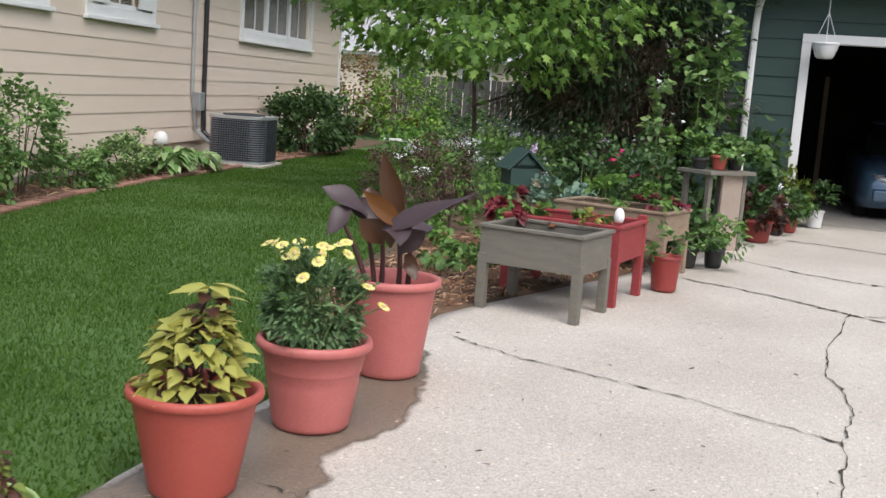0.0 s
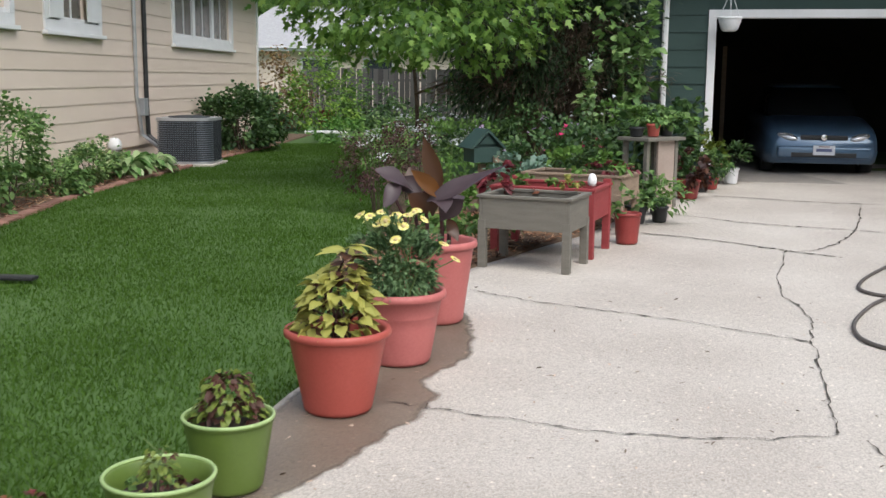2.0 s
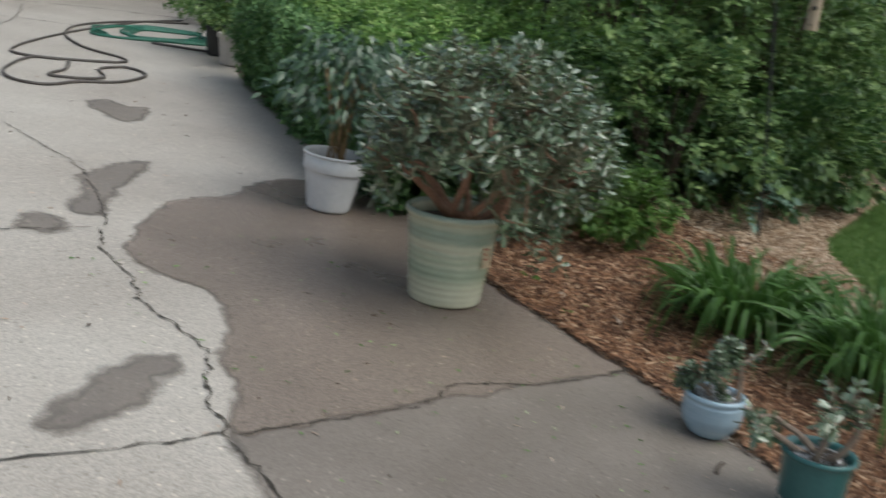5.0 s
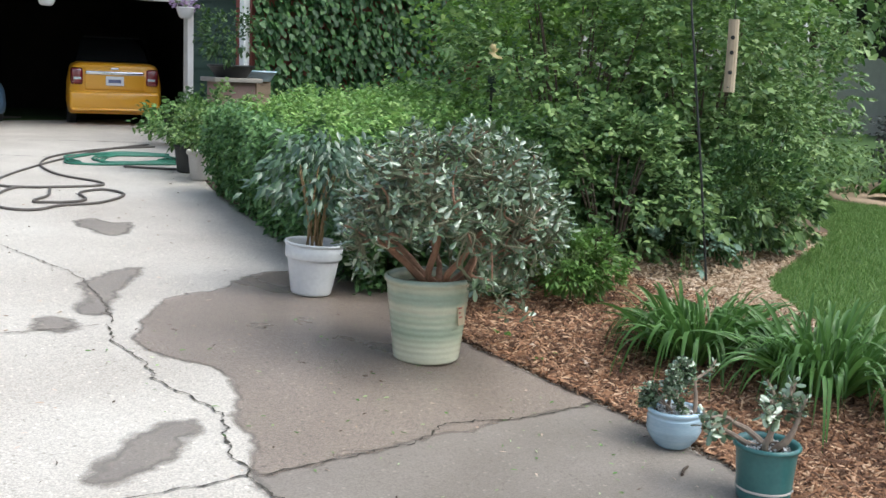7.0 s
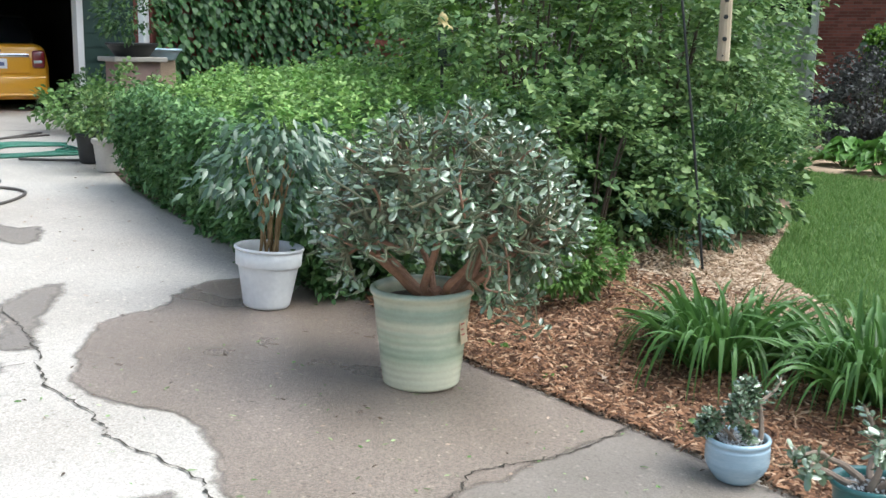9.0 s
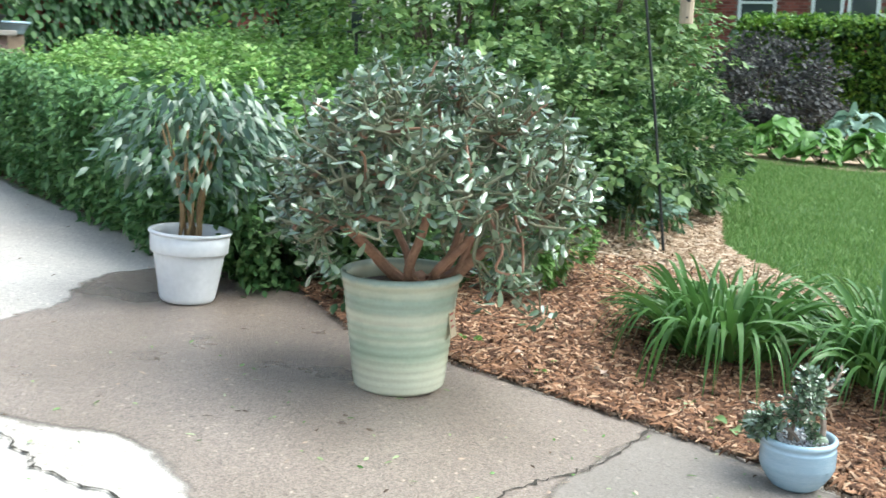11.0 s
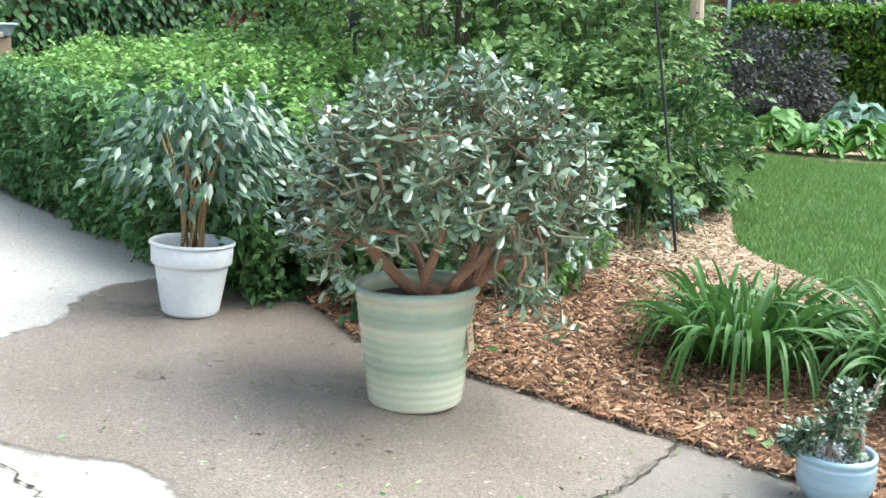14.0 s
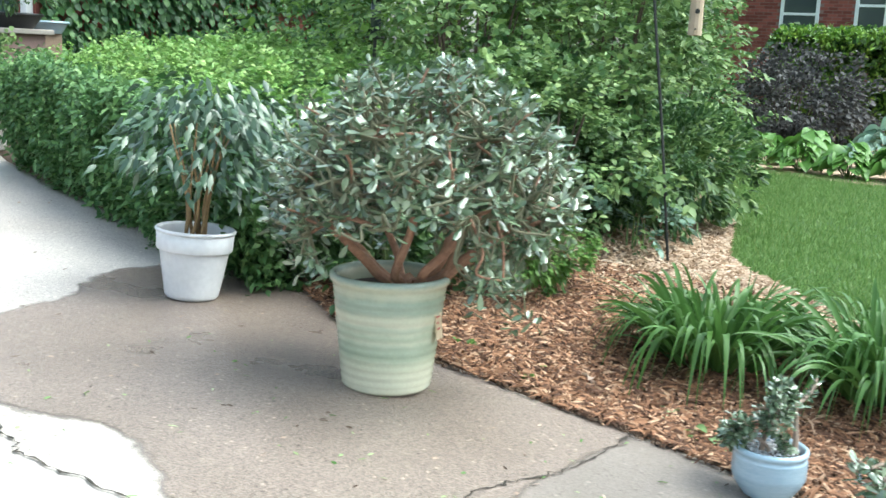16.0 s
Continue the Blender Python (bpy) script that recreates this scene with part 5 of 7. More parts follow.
a = np.arange(8) * 0.8
leaf_each("leaf", np.stack([0.1 * np.cos(a), 0.1 * np.sin(a), 0.3 + 0.06 * np.sin(3 * a)], -1), np.stack([np.cos(a), np.sin(a), 0.2 + 0 * a], -1), 0.08, 0.022, COLEUS_R, t, OVAL, 0.5, 0.3)

t = potted("potted_geranium", -1.645, 0.81, "bushy pink geranium in a terracotta plastic bowl pot", ROW, 0.2, 0.14, 0.24, TERRA, 0.022, 0.04)
n = 290
P, D = clumps(n, 40, 0.14, (0.18, 0.18, 0.17), -0.5)
leaf_each("leaf", P + (-0.03, 0, 0.36), D + (0, 0, 0.5), 0.034 + 0.018 * rng.random(n), 0.043, GERANIUM_L, t, (0.5, 0.95, 1.0, 0.8, 0.25), 0.3, 0.15, wave=0.06)
P, D = clumps(420, 60, 0.12, (0.21, 0.21, 0.17), -0.9)
ob = part("foliage", leaves("foliage", P + (-0.02, 0, 0.33), D + (0, 0, 0.3), 0.034 + 0.02 * rng.random(420), 0.043, (0.5, 0.95, 1.0, 0.8, 0.25), 0.3, 0.15, wave=0.12), GERANIUM_L, t, "ruffled round leaves")
tagged(ob, kind="stuff")
stems(t, [(0.12 * math.cos(k * 1.3), 0.12 * math.sin(k * 1.3), 0.43) for k in range(9)], 0.2, 0.007, 0.005, STEM, 0.05)
for e, mat in (((-0.02, 0.14, 0.56), PETAL_P), ((-0.3, 0.1, 0.5), PETAL_P), ((-0.17, 0.05, 0.53), FADED_P), ((-0.06, -0.2, 0.36), FADED_P)):
    stems(t, [e], 0.3, 0.004, 0.003, STEM, 0.05)
    P = ball(40, 0.9) * 0.032 + np.array(e)
    part("flower", leaves("flower", P, P - np.array(e), 0.02, 0.02, OVAL, 0.1, 0.1), mat, t, "round flower head")


# ---- raised planters ----
def planter(x, y, turn, sx, sy, h, depth, mat, label, post=0.0):
    t = thing("raised_planter", x, y, label, "planter", z=ground_z(x, y) + 0.014, turn=turn)
    b = 0.022
    for k, (x0, y0, x1, y1) in enumerate(((0, 0, sx, b), (0, sy - b, sx, sy), (0, b, b, sy - b), (sx - b, b, sx, sy - b))):
        part("side_board", box(x0, y0, h - depth, x1, y1, h, 0.004), mat, t)
    for x0, y0 in ((-0.006, -0.006), (sx - 0.05, -0.006), (-0.006, sy - 0.05), (sx - 0.05, sy - 0.05)):
        part("leg", box(x0, y0, 0.0, x0 + 0.056, y0 + 0.056, h - depth + 0.06 if not post else h + post * (x0 > 0), 0.004), mat, t)
    for x0, y0, x1, y1 in ((-0.015, -0.015, sx + 0.015, 0.03), (-0.015, sy - 0.03, sx + 0.015, sy + 0.015), (-0.015, 0.03, 0.03, sy - 0.03), (sx - 0.03, 0.03, sx + 0.015, sy - 0.03)):
        part("rail", box(x0, y0, h, x1, y1, h + 0.02, 0.004), mat, t)
    s = box(b, b, h - depth + 0.02, sx - b, sy - b, h - 0.045)
    bmesh.ops.subdivide_edges(s, edges=s.edges[:], cuts=8, use_grid_fill=True)
    for v in s.verts:
        v.co.z += 0.02 * noise.noise(v.co * 12) if v.co.z > h - 0.06 else 0
    part("soil", s, SOIL, t, "dark soil")
    return t


t = planter(0.805, 6.14, 62, 0.50, 0.655, 0.50, 0.215, GREY_WOOD, "grey-stained wooden planter box on four legs")
bush("foliage", 60, 5, 0.08, (0.2, 0.2, 0.04), COLEUS_R, 0.05, 0.03, t, (0.3, 0.3, 0.49))
bush("foliage", 120, 6, 0.08, (0.05, 0.05, 0.1), COLEUS_Y, 0.04, 0.02, t, (0.44, 0.14, 0.55))
bush("foliage", 140, 7, 0.1, (0.12, 0.1, 0.13), COLEUS_C, 0.07, 0.045, t, (0.4, 0.66, 0.58), label="dark red coleus")
t = planter(1.10, 6.70, 63.5, 0.58, 0.78, 0.50, 0.22, RED_WOOD, "red-stained wooden planter box on legs behind the grey one", 0.05)
bush("foliage", 160, 8, 0.1, (0.22, 0.3, 0.06), FERN_L, 0.06, 0.03, t, (0.26, 0.4, 0.52))
part("egg", lathe([(0, 0.54), (0.024, 0.544), (0.034, 0.57), (0.03, 0.605), (0.016, 0.63), (0, 0.635)], 18), WHITE, t, "white egg-shaped finial", True).location = (0.03, 0.02, 0.0)

t = planter(1.62, 7.85, 58, 0.5, 0.9, 0.48, 0.2, RAW_WOOD, "bare weathered wooden planter box on legs")
bush("foliage", 260, 12, 0.1, (0.25, 0.4, 0.12), FERN_L, 0.08, 0.04, t, (0.25, 0.45, 0.55))
bush("foliage", 120, 8, 0.1, (0.15, 0.2, 0.07), COLEUS_C, 0.06, 0.04, t, (0.3, 0.15, 0.53))


def nursery_pot(x, y, label, r, h, mat, leaf, L, W, radii, n=260, flower=None):
    t = potted("potted_plant", x, y, label, "pots beside the drive", r, r * 0.75, h, mat, 0.01, 0.025)
    bush("foliage", n, 22, 0.13, radii, leaf, L, W, t, (0, 0, h + radii[2] * 0.55))
    if flower:
        bush("blossom", 60, 9, 0.08, [v * 1.0 for v in radii], flower, 0.025, 0.02, t, (0, 0, h + radii[2] * 0.6), low=-0.1)
    return t


nursery_pot(1.56, 7.43, "sparse green plant in a dark red plastic pot", 0.115, 0.25, RED_POT, GERANIUM_L, 0.07, 0.045, (0.16, 0.16, 0.12), 70)
nursery_pot(2.19, 8.63, "spreading green plant in a small black nursery pot", 0.085, 0.15, BLACK, GERANIUM_L, 0.08, 0.035, (0.22, 0.22, 0.15), 150)
nursery_pot(1.95, 8.55, "leafy green plant in a black nursery pot", 0.1, 0.16, BLACK, DEEP_L, 0.09, 0.05, (0.2, 0.2, 0.16))
nursery_pot(2.35, 9.2, "green seedling tray plant in a black nursery pot", 0.1, 0.15, BLACK, FERN_L, 0.07, 0.03, (0.2, 0.2, 0.16))
nursery_pot(3.07, 10.5, "dark purple coleus in a red plastic pot", 0.14, 0.21, RED_POT, COLEUS_D, 0.09, 0.06, (0.22, 0.22, 0.17))
nursery_pot(3.44, 11.2, "green plant in a square black nursery pot", 0.12, 0.22, BLACK, DEEP_L, 0.08, 0.05, (0.2, 0.2, 0.2), flower=PETAL_W)
nursery_pot(3.68, 11.5, "red-flowered plant in a small red pot", 0.1, 0.15, RED_POT, GERANIUM_L, 0.07, 0.05, (0.17, 0.17, 0.18), flower=PETAL_R)
nursery_pot(4.17, 12.15, "arching green plant in a white plastic pot", 0.105, 0.2, WHITE_POT, DEEP_L, 0.12, 0.03, (0.18, 0.18, 0.2))
nursery_pot(3.9, 12.2, "yellowing leafy plant in a black nursery pot", 0.11, 0.18, BLACK, COLEUS_G, 0.1, 0.04, (0.2, 0.2, 0.25))

# wooden stand with a tray of pots
t = thing("plant_stand", 2.42, 9.75, "weathered plywood plant stand beside the drive", "plant stand", turn=35)
part("top", box(-0.3, -0.2, 0.70, 0.3, 0.2, 0.735, 0.005), GREY_WOOD, t, "dark warped top")
part("panel", box(-0.06, -0.14, 0.0, 0.2, -0.115, 0.70, 0.003), PLYWOOD, t, "pale plywood panel")
for x0, y0 in ((-0.25, -0.15), (0.2, -0.15), (-0.25, 0.12), (0.2, 0.12)):
    part("leg", box(x0, y0, 0.0, x0 + 0.045, y0 + 0.045, 0.70, 0.003), GREY_WOOD, t)
a = radians(35)
sx, sy = 2.42, 9.75
tp = potted("potted_herb", sx + 0.0, sy - 0.05, "leafy herb in a small terracotta pot on the wooden stand", "pots on the stand", 0.075, 0.055, 0.13, TERRA, 0.01, 0.03, z=ground_z(sx, sy) + 0.736)
bush("foliage", 220, 14, 0.12, (0.2, 0.2, 0.12), GERANIUM_L, 0.06, 0.04, tp, (0, 0, 0.2))
tp = potted("potted_herb", sx - 0.18, sy - 0.08, "straggly green herb in a black pot on the wooden stand", "pots on the stand", 0.08, 0.06, 0.1, BLACK, 0.01, 0.03, z=ground_z(sx, sy) + 0.736)
bush("foliage", 260, 14, 0.12, (0.26, 0.26, 0.15), FERN_L, 0.06, 0.035, tp, (-0.03, 0, 0.2))
tp = potted("potted_herb", sx + 0.18, sy + 0.1, "straggly green herb in a black pot on the wooden stand", "pots on the stand", 0.08, 0.06, 0.1, BLACK, 0.01, 0.03, z=ground_z(sx, sy) + 0.736)
bush("foliage", 240, 14, 0.12, (0.24, 0.24, 0.15), FERN_L, 0.06, 0.035, tp, (0.03, 0, 0.18))

# birdhouse on its post
t = thing("birdhouse", 0.64, 9.4, "dark green wooden birdhouse with pitched roof on a post", "birdhouse", z=ground_z(0.64, 9.4) - 0.09, turn=18)
part("post", box(-0.03, -0.03, 0.0, 0.03, 0.03, 0.58, 0.004), RAW_WOOD, t)
part("box", box(-0.14, -0.12, 0.60, 0.14, 0.12, 0.745, 0.004), GREEN_SIDING, t, "dark green box")
part("porch", box(0.06, -0.17, 0.60, 0.19, -0.112, 0.66, 0.004), RAW_WOOD, t, "small bare-wood porch")
bm = bmesh.new()
vs = [bm.verts.new(v) for v in ((-0.19, -0.15, 0.74), (-0.19, 0.15, 0.74), (0.0, 0.15, 0.92), (0.0, -0.15, 0.92), (0.19, -0.15, 0.74), (0.19, 0.15, 0.74), (-0.17, -0.15, 0.73), (-0.17, 0.15, 0.73), (0.17, -0.15, 0.73), (0.17, 0.15, 0.73), (0, -0.15, 0.89), (0, 0.15, 0.89))]
for f in ((0, 1, 2, 3), (3, 2, 5, 4), (6, 10, 11, 7), (10, 8, 9, 11), (0, 3, 10, 6), (3, 4, 8, 10), (1, 7, 11, 2), (2, 11, 9, 5), (0, 6, 7, 1), (4, 5, 9, 8)):
    bm.faces.new([vs[i] for i in f])
part("roof", bm, GREEN_SIDING, t, "dark green pitched roof")
part("gable", loft([(-0.118, [(0.15, 0.75), (0.015, 0.885)]), (0.118, [(0.15, 0.75), (0.015, 0.885)])]), GREEN_SIDING, t)


# ---- garden shrubs, perennials and trees on the house side ----
def shrub(name, x, y, label, radii, cz, mat, L, W, n, m=40, stems_n=6, wood=BARK, category="shrub", group="", prof=OVAL, low=-0.8, size=0.14, extra=None, z=None, droop=0.3, updir=0.2, compound=False, twig=1.0):
    t = thing(name, x, y, label, category, group, z=z)
    for k in range(stems_n):
        a = k * 2.4 + rng.random()
        e = Vector((radii[0] * 0.6 * math.cos(a) * rng.random() ** 0.5, radii[1] * 0.6 * math.sin(a) * rng.random() ** 0.5, cz + radii[2] * (0.1 + 0.5 * rng.random())))
        b = Vector((0.05 * math.cos(a), 0.05 * math.sin(a), -0.05))
        r = twig * (0.006 + 0.009 * max(radii))
        part("stem", tube(spline([b, b.lerp(e, 0.5) + Vector((0, 0, 0.08)), e], 4), r, r * 0.35, 6), wood, t)
    bush("foliage", n, m, size, radii, mat, L, W, t, (0, 0, cz), prof, droop, low, updir=updir, compound=compound)
    if extra:
        bush("blossom", extra[1], 16, 0.06, [v * 1.04 for v in radii], extra[0], extra[2], extra[2], t, (0, 0, cz), low=-0.2)
    return t


HB = "shrubs in the house bed"
shrub("rose_bush", -4.0, 10.0, "leggy green rose bush against the tan house wall", (0.4, 0.45, 0.4), 0.62, GERANIUM_L, 0.065, 0.042, 1700, 44, 6, group=HB)
shrub("rose_bush", -4.1, 9.0, "leggy green rose bush against the tan house wall", (0.38, 0.4, 0.42), 0.5, GERANIUM_L, 0.065, 0.042, 1600, 44, 6, group=HB)
shrub("low_shrub", -3.85, 11.2, "low spreading green shrub in the house bed", (0.38, 0.6, 0.26), 0.22, GERANIUM_L, 0.06, 0.04, 1900, 44, 5, group=HB)
shrub("low_shrub", -3.7, 12.4, "low spreading green shrub in the house bed", (0.3, 0.5, 0.26), 0.24, SHRUB_L, 0.06, 0.04, 1400, 34, 5, group=HB)
shrub("low_shrub", -4.0, 7.7, "low spreading green shrub in the house bed", (0.4, 0.6, 0.32), 0.26, SHRUB_L, 0.06, 0.04, 1900, 44, 5, group=HB)
shrub("low_shrub", -4.1, 6.3, "low spreading green shrub in the house bed", (0.4, 0.6, 0.34), 0.28, GERANIUM_L, 0.06, 0.04, 1700, 44, 5, group=HB)
shrub("dense_shrub", -2.45, 18.6, "large dense dark green shrub behind the air conditioner", (0.62, 0.8, 0.52), 0.5, DEEP_L, 0.09, 0.06, 4600, 90, 8, group=HB, extra=(FADED_P, 24, 0.07))
t = thing("variegated_hosta", -3.4, 13.1, "cream-edged hosta clump beside the air conditioner", "hosta")
n = 70
a = rng.random(n) * 6.283
part("foliage", leaves("foliage", np.stack([0.1 * np.cos(a), 0.25 * np.sin(a), 0.05 + 0.2 * rng.random(n)], -1), np.stack([np.cos(a), np.sin(a), 0.6 + 0.4 * rng.random(n)], -1), 0.42, 0.11, BLADE, 0.6, 0.3), VARHOSTA_L, t)
t = thing("variegated_hosta", -3.22, 13.9, "cream-edged hosta clump beside the air conditioner", "hosta")
part("foliage", leaves("foliage", np.stack([0.1 * np.cos(a), 0.2 * np.sin(a), 0.05 + 0.15 * rng.random(n)], -1), np.stack([np.cos(a), np.sin(a), 0.6 + 0.4 * rng.random(n)], -1), 0.38, 0.10, BLADE, 0.6, 0.3), VARHOSTA_L, t)

# air conditioner
t = thing("air_conditioner", -2.92, 15.35, "dark louvred air conditioning condenser on a pale slab", "air conditioner", turn=-8)
part("slab", box(-0.45, -0.45, -0.02, 0.45, 0.45, 0.04, 0.01), CONCRETE, t, "pale concrete slab")


def rounded_square(r, corner, z0, z1):
    pts = []
    for cx, cy, a0 in ((1, 1, 0), (-1, 1, 90), (-1, -1, 180), (1, -1, 270)):
        pts += [(cx * (r - corner) + corner * math.cos(radians(a0 + k * 15)), cy * (r - corner) + corner * math.sin(radians(a0 + k * 15))) for k in range(7)]
    bm = bmesh.new()
    lo, hi = [bm.verts.new((x, y, z0)) for x, y in pts], [bm.verts.new((x, y, z1)) for x, y in pts]
    for k in range(len(pts)):
        bm.faces.new((lo[k], lo[(k + 1) % len(pts)], hi[(k + 1) % len(pts)], hi[k]))
    bm.faces.new(hi)
    bm.faces.new(lo[::-1])
    return bm


part("coil", rounded_square(0.39, 0.18, 0.06, 0.66), AC_DARK, t, "dark fins")
for k in range(19):
    part("louvre", rounded_square(0.41, 0.19, 0.075 + k * 0.031, 0.087 + k * 0.031), AC_BAR, t)
for k in range(26):
    f = -0.21 + 0.42 * (k % 13) / 12
    bar = box(f - 0.005, -0.420, 0.07, f + 0.005, -0.408, 0.66)
    part("grille_bar", bar, AC_DARK, t).matrix_local = pose(0, 0, 0, 0, 0, 90 * (k // 13))
part("base_pan", rounded_square(0.42, 0.19, 0.04, 0.074), METAL_GREY, t)
part("top_cover", rounded_square(0.42, 0.19, 0.66, 0.70), METAL_GREY, t, "pale metal top", False)
part("fan_guard", lathe([(0.3, 0.70), (0.3, 0.715), (0.1, 0.73), (0, 0.73)], 24), AC_DARK, t, "dark fan guard")

# downspout extension lying on the lawn
t = thing("downspout_extension", -3.12, 6.06, "white downspout extension with a dark end lying on the grass", "drain pipe")
part("pipe", tube([(-1.2, 0.85, 0.16), (-0.66, 0.48, 0.10), (0.0, 0.0, 0.06)], 0.034, sides=8), METAL_GREY, t)
part("outlet", box(0.0, -0.045, 0.02, 0.47, 0.045, 0.048, 0.012), BLACK, t, "black flattened outlet").matrix_local = pose(0, 0, 0, 0, 0, -12)

shrub("bronze_shrub", -0.35, 9.5, "airy bronze-leaved shrub at the edge of the bed", (0.38, 0.38, 0.34), 0.5, BARBERRY_L, 0.035, 0.02, 1500, 60, 16, size=0.1, twig=0.55)
shrub("bronze_shrub", 0.0, 9.9, "airy bronze-leaved shrub at the edge of the bed", (0.32, 0.32, 0.32), 0.5, BARBERRY_L, 0.035, 0.02, 1000, 44, 12, size=0.1, twig=0.55)
shrub("perennial_clump", 0.35, 7.6, "low green perennials in the mulch", (0.4, 0.5, 0.14), 0.16, GERANIUM_L, 0.08, 0.05, 350, 16, 0, category="plant", size=0.1)
shrub("perennial_clump", 0.2, 8.6, "low green perennials in the mulch", (0.4, 0.5, 0.2), 0.2, FERN_L, 0.08, 0.04, 500, 18, 0, category="plant", size=0.1)
shrub("perennial_clump", 1.0, 9.2, "silvery green perennials behind the planters", (0.34, 0.34, 0.2), 0.32, BLUEHOSTA_L, 0.09, 0.055, 420, 18, 4, STEM, "plant", size=0.12)
shrub("perennial_clump", 1.5, 9.9, "tall green perennials with red flower spikes", (0.5, 0.5, 0.34), 0.48, DEEP_L, 0.1, 0.04, 900, 30, 5, STEM, "plant", extra=(PETAL_R, 40, 0.05))
shrub("perennial_clump", 0.4, 11.2, "pale blue flowering perennials", (0.9, 0.7, 0.35), 0.5, FERN_L, 0.08, 0.03, 1200, 40, 5, STEM, "plant", extra=(PETAL_W, 260, 0.035))
shrub("perennial_clump", 1.4, 11.3, "pale lilac flowering perennials", (0.7, 0.6, 0.35), 0.5, DEEP_L, 0.08, 0.04, 900, 30, 5, STEM, "plant", extra=(PETAL_L, 120, 0.035))
shrub("perennial_clump", 2.0, 10.6, "tall leafy perennials behind the plant stand", (0.4, 0.45, 0.36), 0.5, DEEP_L, 0.08, 0.045, 1100, 34, 5, STEM, "plant")
shrub("perennial_clump", 2.85, 11.1, "large-leaved green plants beside the garage", (0.38, 0.45, 0.42), 0.52, DEEP_L, 0.1, 0.07, 700, 30, 5, STEM, "plant")
shrub("perennial_clump", 3.25, 11.7, "large-leaved green plants beside the garage", (0.35, 0.4, 0.45), 0.55, DEEP_L, 0.13, 0.1, 380, 22, 5, STEM, "plant")
t = shrub("climbing_vine", 2.75, 11.75, "tall climbing vine on a slender stake", (0.3, 0.3, 0.85), 1.45, GERANIUM_L, 0.12, 0.1, 420, 30, 3, STEM, "vine", size=0.12, extra=(PETAL_W, 20, 0.05))
t = shrub("climbing_vine", 2.15, 11.0, "white-flowered climbing vine on a stake", (0.2, 0.2, 0.5), 1.0, SHRUB_L, 0.1, 0.07, 260, 18, 3, STEM, "vine", size=0.1, extra=(PETAL_W, 26, 0.05))


def limb(t, a, b, r0, r1, mat, sag=0.1, name="limb"):
    a, b = Vector(a), Vector(b)
    m = a.lerp(b, 0.5) + Vector((rng.normal() * 0.08, rng.normal() * 0.08, sag))
    part(name, tube(spline([a, m, b], 5), r0, r1, 7), mat, t)


def lobed(name, P, D, L):
    """Maple leaves: three pointed lobes each."""
    P, D = np.asarray(P), unit(np.asarray(D))
    n = len(P)
    U = unit(np.array([0, 0, 1.0]) + 0.5 * rng.normal(size=(n, 3)))
    S = unit(np.cross(D, U))
    L = np.broadcast_to(L, n)[:, None]
    pt = lambda s, d: P + S * L * s + D * L * d - np.array([0, 0, 1.0]) * L * 0.25 * d
    V = np.stack([pt(0, 0), pt(-0.5, 0.25), pt(-0.2, 0.4), pt(-0.32, 0.75), pt(-0.1, 0.62), pt(0, 1), pt(0.1, 0.62), pt(0.32, 0.75), pt(0.2, 0.4), pt(0.5, 0.25)], 1)
    F = np.array([(0, 1, 2), (0, 2, 4), (2, 3, 4), (0, 4, 5), (0, 5, 6), (0, 6, 8), (6, 7, 8), (0, 8, 9)])[None] + (np.arange(n) * 10)[:, None, None]
    return soup(name, V.reshape(-1, 3), F.reshape(-1, 3))


t = thing("maple_tree", 0.25, 13.0, "young maple with bright green lobed leaves over the bed", "tree")
part("trunk", tube(spline([(0, 0, -0.1), (0.03, 0, 0.8), (-0.02, 0.05, 1.8), (0.05, 0, 3.2)], 6), 0.032, 0.015, 9), BARK, t)
for k in range(9):
    a = k * 2.4
    limb(t, (0, 0, 1.1 + 0.2 * k), (0.4 + 1.0 * math.cos(a), 0.9 * math.sin(a) - 1.1, 1.5 + 0.26 * k), 0.018, 0.006, BARK)
part("crown", (lambda P, D: lobed("crown", P + np.array((0.0, -1.2, 2.55)), D + (0, 0, -0.1), 0.085 + 0.045 * rng.random(len(P))))(*clumps(5200, 100, 0.11, (1.75, 1.0, 1.05), -0.9)), MAPLE_L, t, "bright green lobed leaves")

t = thing("juniper_tree", 1.95, 13.1, "large dark juniper with bare brown lower trunk", "tree")
for k in range(6):
    a = k * 1.05
    limb(t, (0.1 * math.cos(a), 0.1 * math.sin(a), -0.1), (0.8 * math.cos(a), 0.6 * math.sin(a), 2.0), 0.09, 0.04, BARK, 0.0, "trunk")
for k in range(40):
    a = rng.random() * 6.283
    limb(t, (0.25 * math.cos(a), 0.25 * math.sin(a), 0.6 + 1.1 * rng.random()), (1.5 * math.cos(a), 1.2 * math.sin(a), 1.0 + 1.4 * rng.random()), 0.014, 0.004, BARK, 0.05)
bush("crown", 30000, 260, 0.09, (1.42, 1.25, 1.7), CONIFER, 0.11, 0.032, t, (0.0, 0.1, 2.6), DIAMOND, 0.3, -0.75)
bush("dry_twig", 9000, 120, 0.12, (1.2, 0.9, 0.75), DEADWOOD, 0.16, 0.012, t, (0.1, -0.1, 1.3), DIAMOND, 0.2)
t = thing("juniper_tree", 2.4, 16.4, "dark conifer behind the bed", "tree")
part("trunk", tube([(0, 0, -0.1), (0, 0, 3.0)], 0.12, 0.05, 8), BARK, t)
bush("crown", 10000, 150, 0.12, (1.6, 1.0, 2.4), CONIFER, 0.2, 0.07, t, (0.4, 0.6, 2.5), DIAMOND, 0.3, -0.95)

